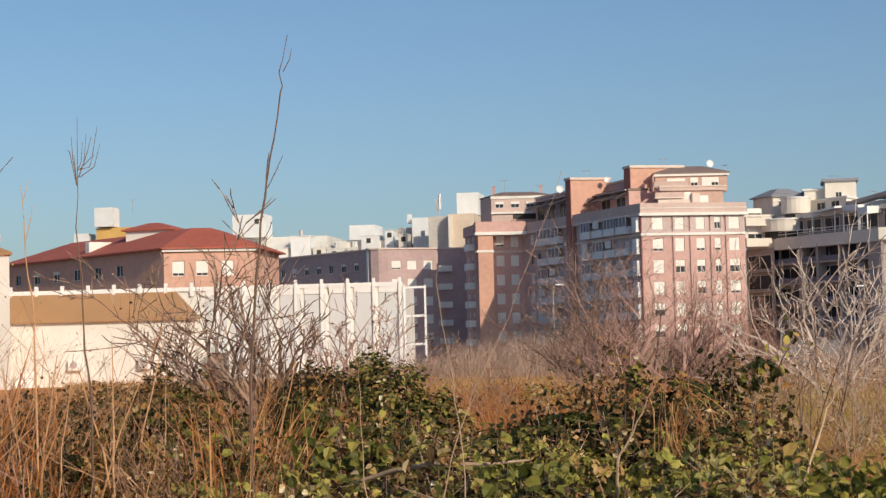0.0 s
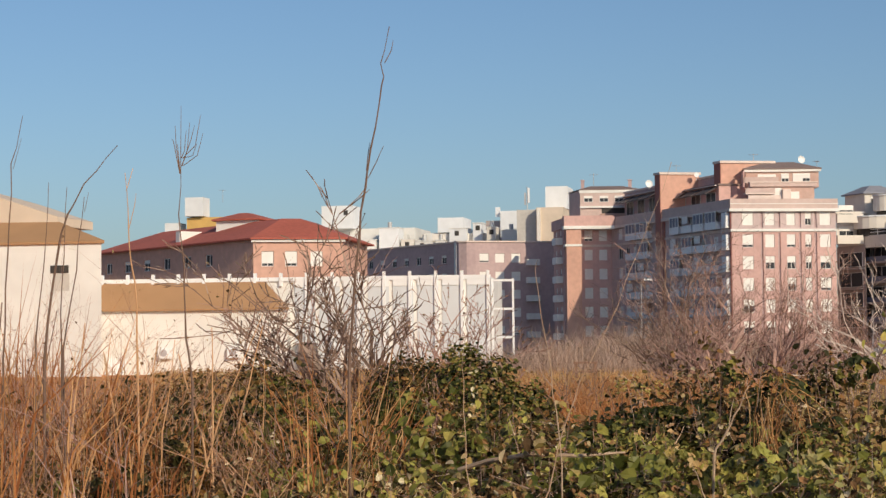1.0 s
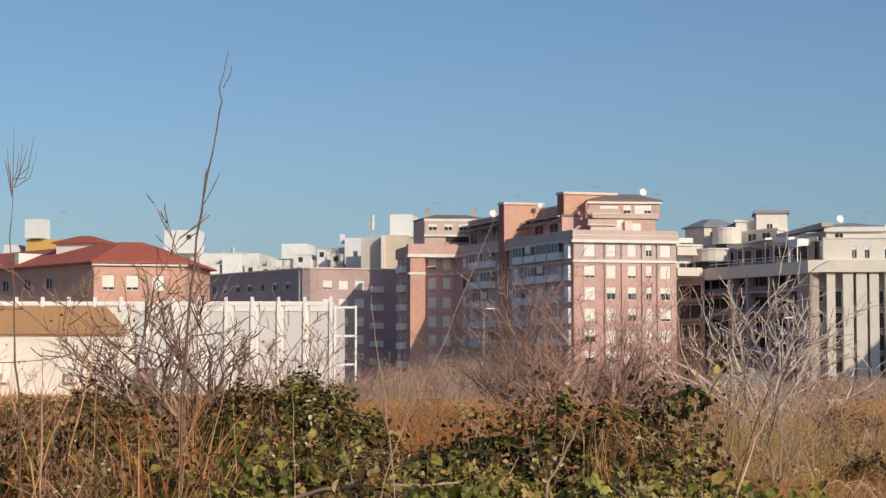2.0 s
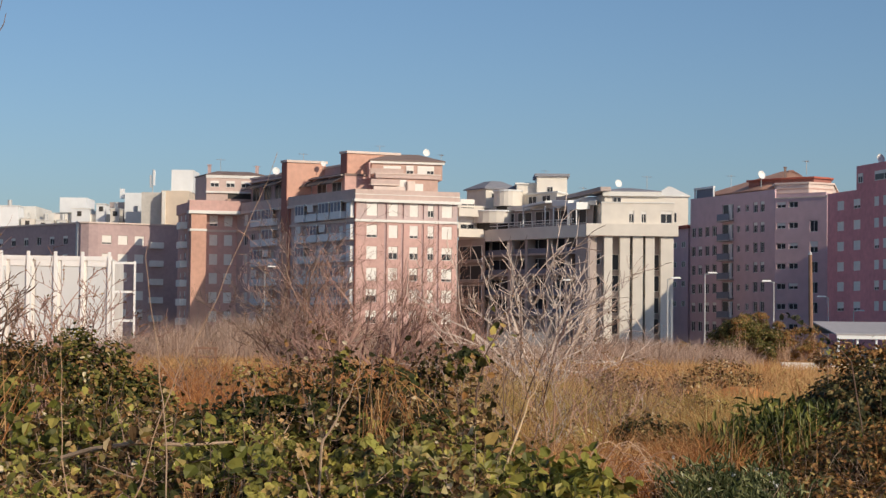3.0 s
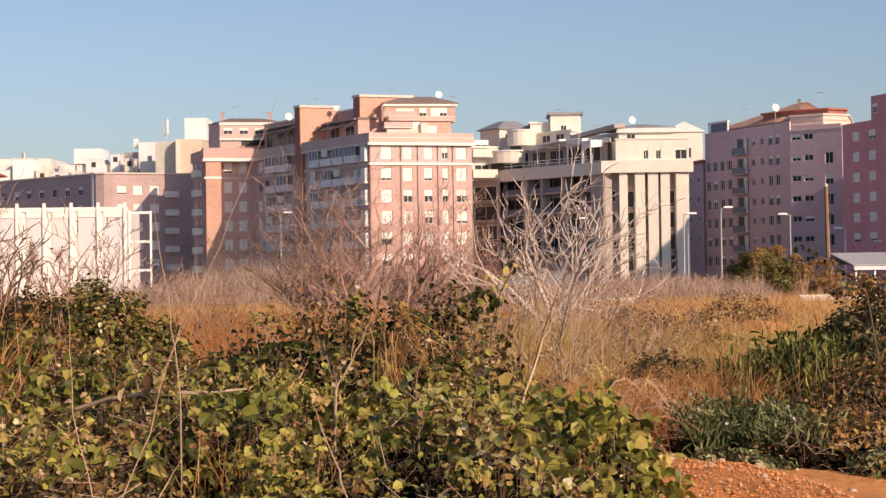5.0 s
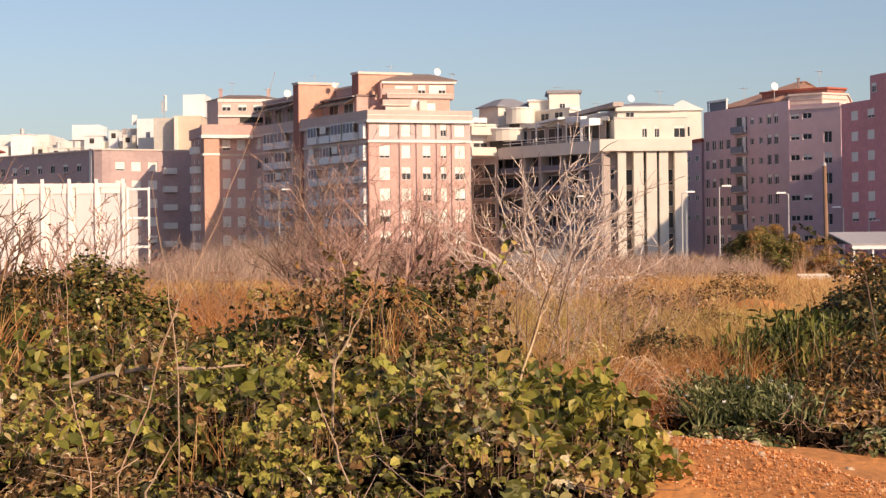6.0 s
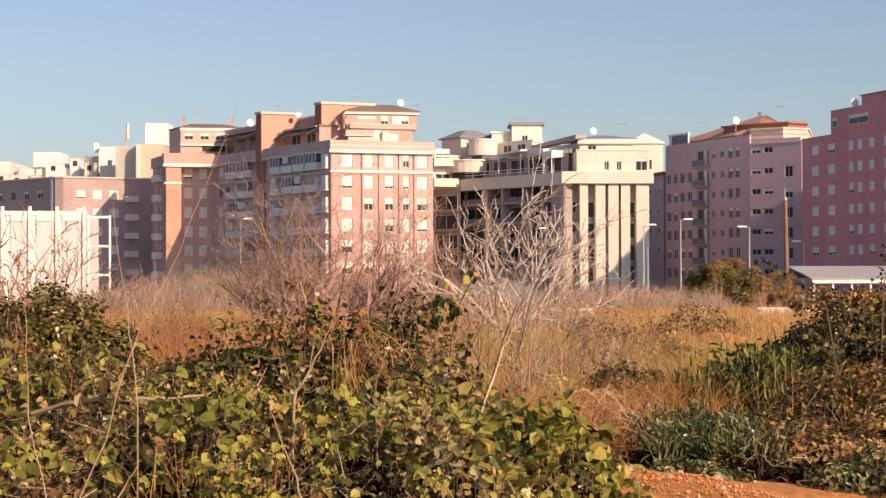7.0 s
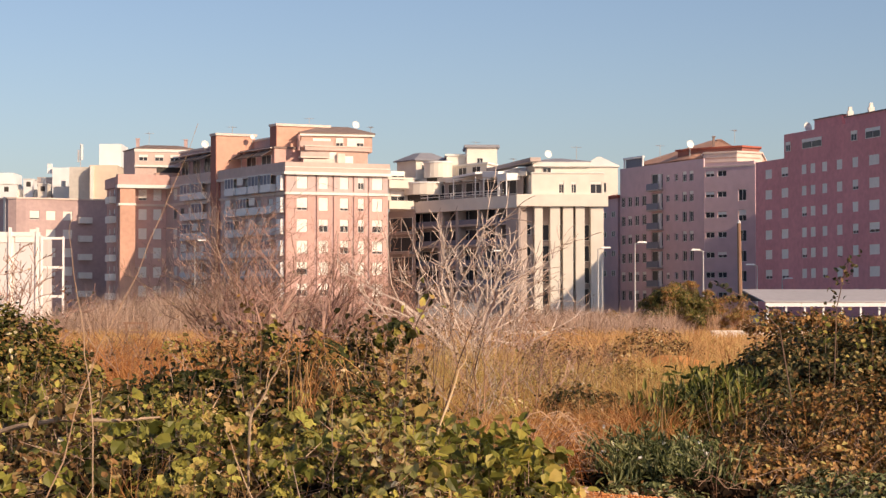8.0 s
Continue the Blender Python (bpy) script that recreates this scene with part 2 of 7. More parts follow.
class Face:
    """An upright facade from its left plan point to its right one, seen from outside: u along it, y inwards, z up."""

    def __init__(self, left, right):
        self.left, self.right = Vector(left), Vector(right)
        d = self.right - self.left
        self.length = d.length
        self.m = Matrix.Translation((*left, 0)) @ Matrix.Rotation(math.atan2(d.y, d.x), 4, "Z")

    def wall(self, owner, z0, z1, holes, mat, depth=0.22, u0=0.0, u1=None, name="wall"):
        """A wall with real openings; a hole is (u, z, width, height) about its middle."""
        u1 = self.length if u1 is None else u1
        rects = [(u - w / 2, u + w / 2, z - h / 2, z + h / 2) for u, z, w, h in holes]
        us = sorted({u0, u1, *(round(r[k], 4) for r in rects for k in (0, 1))})
        zs = sorted({z0, z1, *(round(r[k], 4) for r in rects for k in (2, 3))})
        v, f = [], []

        def quad(a, b, c, d):
            f.append(tuple(range(len(v), len(v) + 4)))
            v.extend((a, b, c, d))

        for a, b in zip(us, us[1:]):
            for c, d in zip(zs, zs[1:]):
                mu, mz = (a + b) / 2, (c + d) / 2
                if not any(r[0] < mu < r[1] and r[2] < mz < r[3] for r in rects):
                    quad((a, 0, c), (b, 0, c), (b, 0, d), (a, 0, d))
        for a, b, c, d in rects:
            quad((a, 0, c), (a, 0, d), (a, depth, d), (a, depth, c))
            quad((b, 0, c), (b, depth, c), (b, depth, d), (b, 0, d))
            quad((a, 0, c), (a, depth, c), (b, depth, c), (b, 0, c))
            quad((a, 0, d), (b, 0, d), (b, depth, d), (a, depth, d))
        for a in (u0, u1):
            quad((a, 0, z0), (a, depth, z0), (a, depth, z1), (a, 0, z1))
        quad((u0, 0, z1), (u1, 0, z1), (u1, depth, z1), (u0, depth, z1))
        return part(name, mesh_of(name, v, f, mat), owner, m=self.m.copy())

    def bar(self, owner, name, u0, u1, z0, z1, out, mat, back=0.0, label=""):
        """A box along the facade that stands out from it by out."""
        return part(name, joined(name, [box(u0, u1, -out, back, z0, z1)], mat), owner, label, self.m.copy())

    def window(self, owner, u, z, w, h, shut=0.5, depth=0.16, halves=2):
        return put_window(owner, self.m @ Matrix.Translation((u, depth, z)), w, h, shut, halves)

    def balcony(self, owner, u, z, w, out=1.0, height=1.0, mat=None):
        v = [box(u - w / 2, u + w / 2, -out, 0.0, z, z + 0.16),
             box(u - w / 2, u + w / 2, -out, -out + 0.06, z + 0.16, z + height),
             box(u - w / 2, u - w / 2 + 0.06, -out + 0.06, 0.0, z + 0.16, z + height),
             box(u + w / 2 - 0.06, u + w / 2, -out + 0.06, 0.0, z + 0.16, z + height)]
        return part("balcony", joined("balcony", v, mat or BALCONY), owner, m=self.m.copy())


WINDOW_CACHE = {}


def put_window(owner, m, w, h, shut, halves):
    key = (round(w, 2), round(h, 2), halves)
    if key not in WINDOW_CACHE:
        t = 0.07
        fr = [box(-w / 2, w / 2, -0.03, 0.06, -h / 2, -h / 2 + t), box(-w / 2, w / 2, -0.03, 0.06, h / 2 - t, h / 2),
              box(-w / 2, -w / 2 + t, -0.03, 0.06, -h / 2 + t, h / 2 - t), box(w / 2 - t, w / 2, -0.03, 0.06, -h / 2 + t, h / 2 - t)]
        if halves == 2:
            fr.append(box(-t / 2, t / 2, -0.02, 0.06, -h / 2 + t, h / 2 - t))
        WINDOW_CACHE[key] = (joined("window", fr, FRAME), joined("pane", [box(-w / 2 + 0.01, w / 2 - 0.01, 0.02, 0.04, -h / 2 + 0.01, h / 2 - 0.01)], GLASS))
    fr, pane = WINDOW_CACHE[key]
    ob = part("window", fr, owner, m=m)
    part("pane", pane, ob)
    if shut > 0.02:
        k2 = (*key[:2], round(shut, 2))
        if k2 not in WINDOW_CACHE:
            drop = h * shut
            WINDOW_CACHE[k2] = joined("shutter", [box(-w / 2 + 0.02, w / 2 - 0.02, -0.06, -0.035, h / 2 - drop, h / 2)], SHUTTER)
        part("shutter", WINDOW_CACHE[k2], ob)
    return ob


def tube(points, radii, sides=5):
    """A tapered tube along points: (verts, quads)."""
    pts = [Vector(p) for p in points]
    v, f = [], []
    for i, p in enumerate(pts):
        t = (pts[min(i + 1, len(pts) - 1)] - pts[max(i - 1, 0)]).normalized()
        s = t.cross(Vector((0.3, 0.9, 0.1)) if abs(t.y) < 0.9 else Vector((1, 0, 0))).normalized()
        b = t.cross(s)
        for k in range(sides):
            a = 2 * math.pi * k / sides
            v.append(p + (s * math.cos(a) + b * math.sin(a)) * radii[i])
    for i in range(len(pts) - 1):
        for k in range(sides):
            k2 = (k + 1) % sides
            f.append((i * sides + k, i * sides + k2, (i + 1) * sides + k2, (i + 1) * sides + k))
    return np.array([tuple(x) for x in v]), np.array(f)


# ---- ground: one sheet, a low bank in front of the camera, a field falling away to the streets ----
def ground_z(x, y):
    x, y = np.asarray(x, float), np.asarray(y, float)
    rise = np.clip((y - 2.5) / 3.0, 0, 1)
    bank = 0.68 * rise * rise * (3 - 2 * rise)
    fall = np.clip((y - 9.0) / 60.0, 0, 1)
    fall = fall * fall * (3 - 2 * fall)
    lumps = 0.05 * np.sin(x * 1.3 + 0.7) * np.sin(y * 0.9 + 0.4) + 0.03 * np.sin(x * 3.1 + y * 2.3)
    mound = (0.055 * np.exp(-((x - 0.95) / 0.5) ** 2) - 0.10 * np.clip((x - 1.3) / 0.8, 0, 1)) * np.exp(-((y - 7.8) / 1.0) ** 2) + 0.015 * np.sin(x * 11 + y * 3) * np.sin(y * 9 - x * 4) * np.exp(-((y - 7.5) / 2.0) ** 2)
    return bank * (1 - fall) + lumps * rise * np.exp(-np.abs(y) / 60) + mound - 0.2 * np.clip((y - 70) / 60, 0, 1)


gx = np.sinh(np.linspace(-5.6, 5.6, 150)) * 22.0
gy = np.concatenate([-np.geomspace(2500, 2.0, 20), np.linspace(-1, 14, 61), 14 + np.geomspace(0.4, 2600, 70)])
GX, GY = np.meshgrid(gx, gy)
gv = np.stack([GX.ravel(), GY.ravel(), ground_z(GX, GY).ravel()], 1)
nx, ny = len(gx), len(gy)
gi = (np.arange(ny - 1)[:, None] * nx + np.arange(nx - 1)[None]).ravel()
EARTH = material("orange_earth", (0.60, 0.245, 0.068), 0.95, 0.35, 22.0, stain=0.4, bump=0.7)
ground = new("ground", mesh_of("ground", gv, np.stack([gi, gi + 1, gi + nx + 1, gi + nx], 1), EARTH))
tagged(ground, "bare orange earth under brambles and dry grass", "ground", kind="structure")
ground.data.polygons.foreach_set("use_smooth", [True] * len(ground.data.polygons))
# mostly hidden sheet, added so less orange light bounces onto the shaded walls
ASPHALT = material("grey_asphalt", (0.11, 0.105, 0.10), 0.9, 0.2, 0.8)
road = new("road", joined("road", [box(-300, 300, 128, 900, -0.4, -0.13)], ASPHALT))
tagged(road, "grey asphalt streets, added to keep orange bounce off the apartment blocks", "road", kind="structure")


def solid(owner, name, plan, z0, z1, mat, cap=None, cap_h=0.3, cap_out=0.15, label=""):
    ob = part(name, prism(name, plan, z0, z1, mat), owner, label)
    if cap:
        part("coping", prism("coping", inset_plan(plan, -cap_out), z1, z1 + cap_h, cap), owner)
    return ob


def rect(x0, x1, y0, y1):
    return [(x0, y0), (x1, y0), (x1, y1), (x0, y1)]


rng = random.Random(7)
SHUTS = [0.5, 0.8, 1.0, 1.0, 1.0, 1.0, 1.0]

# ---- the tall brick apartment block ----
M0, M1, MW = (-13.7, 265.0), (0.27, 270.0), (-34.32, 300.0)
block = thing("apartment_block", "salmon brick apartment block with pale stone bands and stepped penthouses", "apartment building", (-12, 280, 0), shift=(-0.74, 0.74))
main_plan = [MW, M0, M1, (-5.0, 293.0), (-24.0, 309.0)]
solid(block, "core", inset_plan(main_plan, 0.2), -1.9, 19.0, BRICK_DARK)
front, wing = Face(M0, M1), Face(MW, M0)
FLOORS = [17.46, 14.42, 11.42, 8.44, 5.46, 2.49]
COLS = [(2.27, 1.55), (5.38, 1.35), (8.40, 1.25), (10.88, 0.9), (13.30, 1.55)]
holes = [(u, z, w, 1.8) for u, w in COLS for z in FLOORS]
grooves = [(u, 8.7, 0.34, 13.6) for u in (4.25, 6.72, 9.68, 11.92)] + [(u, 17.35, 0.34, 2.2) for u in (4.25, 6.72, 9.68, 11.92)]
front.wall(block, -1.9, 15.7, [h for h in holes + grooves if h[1] < 15], BRICK)
front.wall(block, 15.7, 18.6, [h for h in holes + grooves if h[1] > 15], BRICK_GREY_SHADE, name="upper_wall")
for u, w in COLS:
    for z in FLOORS:
        front.window(block, u, z, w - 0.02, 1.78, rng.choice(SHUTS))
front.bar(block, "parapet", -0.25, front.length + 0.25, 18.85, 20.2, 0.25, PARAPET, back=0.3)
front.bar(block, "parapet_band", -0.3, front.length + 0.3, 19.45, 19.55, 0.31, OFFWHITE, back=-0.2)
front.bar(block, "cornice", -0.45, front.length + 0.45, 18.45, 18.85, 0.5, OFFWHITE, back=0.1)
front.bar(block, "string_course", -0.2, front.length + 0.2, 15.7, 16.05, 0.2, OFFWHITE)
whole = [(u, z) for u in (3.4, 6.0, 8.9, 13.0, 16.6, 21.6, 24.2, 28.2, 32.0, 35.8) for z in FLOORS]
wl = wing.length
# the shaded wing's bluish tint is put into its brick colour
wing.wall(block, -1.9, 18.6, [(u, z, 1.5, 1.7) for u, z in whole], BRICK_GREY_SHADE)
for u, z in whole:
    wing.window(block, u, z, 1.48, 1.68, rng.choice([0.0, 0.5, 1.0, 1.0, 1.0]))
wing.bar(block, "parapet", 0, wl - 0.3, 18.85, 20.2, 0.25, PARAPET, back=0.3)
wing.bar(block, "cornice", 0, wl - 0.5, 18.45, 18.85, 0.45, PALE_BAND, back=0.1)
wing.bar(block, "string_course", 0, wl - 0.25, 15.7, 16.05, 0.2, PALE_BAND)
for u, w in ((8.9, 3.7), (13.0, 3.9), (24.2, 3.0), (28.2, 3.3), (32.0, 3.3), (35.8, 3.3)):
    for z in FLOORS:
        wing.balcony(block, u, z - 1.25, w, 0.9, 1.05, BALCONY_PALE)
        kind = rng.random()
        if kind < 0.45:
            # a balcony closed in with white-framed glazing
            for du in (-0.5, -0.17, 0.17, 0.5):
                wing.bar(block, "glazing_bar", u + du * (w - 0.12) - 0.06, u + du * (w - 0.12) + 0.06, z - 0.2, z + 1.1, 0.88, FRAME, back=-0.8)
            wing.bar(block, "glazing_bar", u - w / 2, u + w / 2, z + 1.1, z + 1.25, 0.9, FRAME)
            wing.bar(block, "glazing", u - w / 2 + 0.06, u + w / 2 - 0.06, z - 0.2, z + 1.1, 0.84, BALCONY_BLUE, back=-0.82)
        elif kind < 0.7:
            wing.bar(block, "roller_blind", u - w * 0.45, u + w * 0.1, z + 0.1, z + 1.15, 0.8, SHUTTER, back=-0.76)
for z in FLOORS:
    wing.bar(block, "glazed_bay", 38.7, 40.0, z - 1.0, z + 0.9, 0.6, BALCONY_PALE)
    wing.bar(block, "bay_slab", 38.6, 40.1, z - 1.2, z - 1.0, 0.7, SHUTTER)
# brick shafts that rise through the wing, with sunlit end walls
fd = Vector((0.92, 0.39))
wd = Vector((-0.508, 0.862))


def shaft(c, back, deep, z0, z1):
    c = Vector(c)
    plan = [tuple(c + wd * back), tuple(c), tuple(c + fd * deep), tuple(c + fd * deep + wd * back)]
    solid(block, "stair_tower", plan, z0, z1, BRICK_ORANGE, PALE_BAND, 0.35, 0.2)
    # thin slab over the left face: its shade is put into a darker brick
    slab = [tuple(c + wd * back - fd * 0.09), tuple(c - fd * 0.09), tuple(c), tuple(c + wd * back)]
    part("pier", prism("pier", slab, max(z0, 15.0), z1 - 0.02, BRICK_DEEP_SHADE), block, "dark red brick slab toned for the stair tower's shaded side")


# strips below the towers continue the same painted shade down the wing
wing.bar(block, "pier", 18.3, 19.6, -1.9, 18.4, 0.3, BRICK_DEEP_SHADE)
wing.bar(block, "pier", 40.2, 40.55, -1.9, 18.4, 0.12, BRICK_DEEP_SHADE)
shaft((-25.01, 283.33), 1.8, 6.0, -1.9, 25.4)
shaft((-15.71, 276.38), 2.0, 8.0, 19.0, 26.2)
solid(block, "attic_storey", [(-23.4, 288.0), (-16.0, 275.6), (-9.0, 279.0), (-14.0, 292.0)], 19.0, 22.9, BRICK, ROOF_GREY, 0.3)
solid(block, "attic_storey", [(-21.5, 289.0), (-15.6, 278.0), (-9.0, 281.0), (-14.0, 292.0)], 23.2, 24.6, BRICK_DARK, PALE_BAND, 0.3)
solid(block, "attic_storey", [(-32.5, 303.0), (-26.0, 291.0), (-20.0, 294.0), (-25.0, 306.0)], 19.0, 24.2, BRICK_DARK, PALE_BAND, 0.3)
# shaded terraces along the wing's roof: dark panes stand in for the shaded openings, under sloping awnings and a thin
# rail
for a, b, z, n_ in (((-23.4, 288.0), (-16.0, 275.6), 20.9, 3), ((-32.5, 303.0), (-26.0, 291.0), 21.6, 3)):
    at_ = Face(a, b)
    step_ = at_.length / n_
    for i in range(n_):
        u = step_ * (i + 0.5)
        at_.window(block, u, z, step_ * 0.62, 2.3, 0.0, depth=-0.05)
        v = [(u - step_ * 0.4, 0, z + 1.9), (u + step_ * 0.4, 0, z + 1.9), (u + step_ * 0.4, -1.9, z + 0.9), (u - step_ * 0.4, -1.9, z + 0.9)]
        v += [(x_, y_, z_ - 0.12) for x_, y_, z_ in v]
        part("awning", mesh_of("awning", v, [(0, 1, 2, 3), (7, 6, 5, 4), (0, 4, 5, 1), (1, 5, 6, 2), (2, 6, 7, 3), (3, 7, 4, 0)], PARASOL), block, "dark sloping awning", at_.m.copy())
    at_.bar(block, "upper_rail", 0.3, at_.length - 0.3, z + 2.0, z + 2.15, 0.5, PALE_BAND)
# penthouse over the front
solid(block, "penthouse", [(-11.2, 271.6), (-2.6, 274.2), (-5.2, 284.0), (-13.0, 281.0)], 19.0, 22.5, BRICK_TAN)
pent = Face((-11.2, 271.6), (-2.6, 274.2))
pent.bar(block, "parapet", -0.3, pent.length + 0.3, 22.3, 22.85, 0.3, PARAPET, back=0.3)
pent.bar(block, "coping", -0.4, pent.length + 0.4, 22.85, 23.0, 0.4, PALE_BAND, back=0.35)
for u, w, h in ((3.6, 1.5, 2.2), (6.2, 1.2, 1.2)):
    pent.window(block, u, 21.0, w, h, 1.0, depth=-0.05)
solid(block, "penthouse", [(-12.2, 276.0), (-2.0, 278.0), (-3.6, 286.0), (-13.0, 285.0)], 22.5, 25.1, BRICK_TAN)
top = Face((-12.2, 276.0), (-2.0, 278.0))
top.bar(block, "cornice", -0.2, top.length + 0.3, 24.75, 25.1, 0.3, OFFWHITE)
top.window(block, 7.4, 23.9, 1.4, 1.2, 1.0, depth=-0.05)
top.window(block, 3.0, 23.9, 2.6, 1.0, 0.5, depth=-0.05)
part("roof", hip_roof("roof", [(-12.2, 276.0), (-2.0, 278.0), (-3.6, 286.0), (-13.0, 285.0)], 25.1, 26.4, 3.0, ROOF_GREY), block)
pp = Face((-11.6, 270.2), (-6.0, 271.9))
pp.bar(block, "terrace_wall", 0, 4.6, 19.0, 21.0, 0.0, PALE_BAND, back=0.3)
pent.bar(block, "terrace_parapet", -1.2, 3.0, 21.35, 22.0, 1.3, PARAPET, back=-1.1)
pent.bar(block, "terrace_slab", -1.2, 3.0, 21.15, 21.35, 1.3, PALE_BAND)
pent.bar(block, "stair_house", 4.3, 5.4, 20.2, 21.9, 0.8, PALE_BAND)
top.bar(block, "terrace_parapet", -0.6, 4.4, 23.1, 23.9, 1.6, PARAPET, back=-1.4)
top.bar(block, "side_wall", -0.6, -0.4, 22.5, 24.8, 1.6, BRICK)
for u, z in ((8.6, 23.9), (5.6, 23.9)):
    top.window(block, u, z, 1.1, 1.2, 0.6, depth=-0.05)

# left tower of the block
LT0, LT1, LT2 = (-44.4, 306.0), (-41.6, 298.0), (-34.3, 300.0)
solid(block, "core", inset_plan([LT0, LT1, LT2, (-30.0, 306.0), (-36.0, 314.0)], 0.2), -1.9, 19.0, BRICK_DARK)
lt, ltside = Face(LT1, LT2), Face(LT0, LT1)
cols = [(3.9, 1.3), (6.2, 1.3)]
lt.wall(block, -1.9, 18.6, [(u, z, w, 1.7) for u, w in cols for z in FLOORS], BRICK)
for u, w in cols:
    for z in FLOORS:
        lt.window(block, u, z, w - 0.02, 1.68, rng.choice(SHUTS))
lt.bar(block, "pier", 0.15, 2.5, -1.9, 18.4, 2.0, BRICK_ORANGE)
lt.bar(block, "parapet", -0.2, lt.length + 0.2, 18.9, 20.5, 2.1, BRICK, back=0.3)
lt.bar(block, "cornice", -0.3, lt.length + 0.3, 18.4, 18.9, 2.3, OFFWHITE)
lt.bar(block, "string_course", -0.1, 2.6, 15.7, 16.05, 2.1, OFFWHITE)
lt.bar(block, "string_course", 2.6, lt.length, 15.7, 16.05, 0.2, PALE_BAND)
ltside.wall(block, -1.9, 18.6, [(u, z, 1.3, 1.9) for u in (2.2, 5.8) for z in FLOORS], BRICK)
for z in FLOORS:
    for u in (2.2, 5.8):
        ltside.window(block, u, z, 1.28, 1.88, 0.4)
    ltside.balcony(block, 5.9, z - 1.3, 3.2, 1.1, 1.05, SHUTTER)
ltside.bar(block, "parapet", -0.2, ltside.length, 18.6, 20.2, 0.3, BRICK, back=0.3)
# upper house of the left tower
ul_plan = [(-42.2, 309.0), (-39.6, 303.0), (-30.4, 305.0), (-33.0, 313.0)]
solid(block, "attic_storey", ul_plan, 19.0, 24.9, PARAPET)
ul = Face((-39.6, 303.0), (-30.4, 305.0))
for u in (1.3, 3.8, 6.2):
    ul.window(block, u, 23.55, 1.4, 1.0, 0.4, depth=-0.05)
ul.bar(block, "cornice", -0.1, ul.length + 0.1, 24.5, 24.95, 0.12, OFFWHITE)
ul.bar(block, "balcony_slab", -0.1, ul.length + 0.1, 22.1, 22.4, 0.35, OFFWHITE)
for u in (0.6, 8.2):
    px, py, _z = ul.m @ Vector((u, 2.0, 0))
    part("chimney", joined("chimney", [box(px - 0.25, px + 0.25, py - 0.25, py + 0.25, 24.9, 26.6), box(px - 0.32, px + 0.32, py - 0.32, py + 0.32, 26.6, 26.75)], BRICK_DARK), block)
# near-black strip on the solid wall paints the shade of the open terrace
ul.bar(block, "terrace_opening", 3.4, ul.length - 0.3, 21.2, 22.1, 0.03, VENT_AND_OPENING_DARK)
ul.bar(block, "parapet", 3.2, ul.length, 20.4, 21.2, 0.5, BRICK_TAN)
part("roof", hip_roof("roof", ul_plan, 24.95, 25.75, 2.2, ROOF_GREY, eave=0.12), block)

# ---- cream block ----
C0, C1, CW = (18.16, 262.0), (30.1, 262.4), (0.87, 285.0)
cream = thing("apartment_block", "cream rendered apartment block with tall piers and rounded roof terraces", "apartment building", (18, 275, 0), shift=(-0.72, 0.72))
solid(cream, "core", inset_plan([(0.87, 285.0), C0, C1, (30.1, 285.0), (10.0, 300.0)], 1.6), -1.9, 15.5, CREAM_SHADE_GREY)
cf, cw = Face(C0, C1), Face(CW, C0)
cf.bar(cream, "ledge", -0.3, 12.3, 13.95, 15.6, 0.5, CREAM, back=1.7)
# the corner pier and the recesses get the shade in their colour
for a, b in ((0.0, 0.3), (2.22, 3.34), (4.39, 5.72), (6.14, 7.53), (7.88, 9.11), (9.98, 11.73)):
    cf.bar(cream, "pier", a, b, -1.9, 13.95, 0.0, CREAM if a > 1 else CREAM_SHADE_GREY, back=1.7)
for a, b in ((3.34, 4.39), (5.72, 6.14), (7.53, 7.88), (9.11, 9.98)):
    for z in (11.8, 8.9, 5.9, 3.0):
        cf.bar(cream, "spandrel", a, b, z - 0.25, z + 0.2, -1.15, CREAM_SHADE_GREY, back=1.3)
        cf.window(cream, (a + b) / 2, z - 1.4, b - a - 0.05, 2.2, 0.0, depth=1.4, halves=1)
cf.bar(cream, "recessed_wall", 0.35, 2.18, -1.9, 13.9, -1.3, CREAM_SHADE_GREY, back=1.5)
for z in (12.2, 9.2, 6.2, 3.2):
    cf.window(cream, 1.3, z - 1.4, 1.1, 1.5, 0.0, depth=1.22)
ctop_plan = [(20.0, 262.6), (30.0, 262.9), (30.0, 272.0), (18.0, 272.0)]
solid(cream, "upper_storey", inset_plan(ctop_plan, 0.2), 15.5, 18.4, CREAM)
ctop_in = [(20.5, 263.6), (27.9, 263.8), (27.9, 272.0), (19.0, 272.0)]
solid(cream, "upper_storey", ctop_in, 18.4, 19.8, CREAM)
ct = Face((20.0, 262.6), (30.0, 262.9))
cwin = [(4.1, 16.6, 0.7, 1.6), (5.8, 16.6, 0.7, 1.6), (8.9, 16.6, 1.6, 1.7)]
ct.wall(cream, 15.6, 18.5, cwin, CREAM)
ct.bar(cream, "coping", -0.1, ct.length + 0.1, 18.5, 18.65, 0.12, OFFWHITE, back=0.4)
cin = Face((20.5, 263.6), (27.9, 263.8))
cin.window(cream, 1.7, 19.0, 1.2, 0.7, 0.0, depth=-0.05)
for u, z, w, h in cwin:
    ct.window(cream, u, z, w - 0.02, h - 0.02, 0.25, depth=0.12)
cin.bar(cream, "cornice", -0.3, cin.length + 0.3, 19.5, 20.1, 0.5, OFFWHITE, back=0.4)
part("roof", hip_roof("roof", ctop_in, 20.1, 20.9, 3.4, ROOF_SLATE), cream)
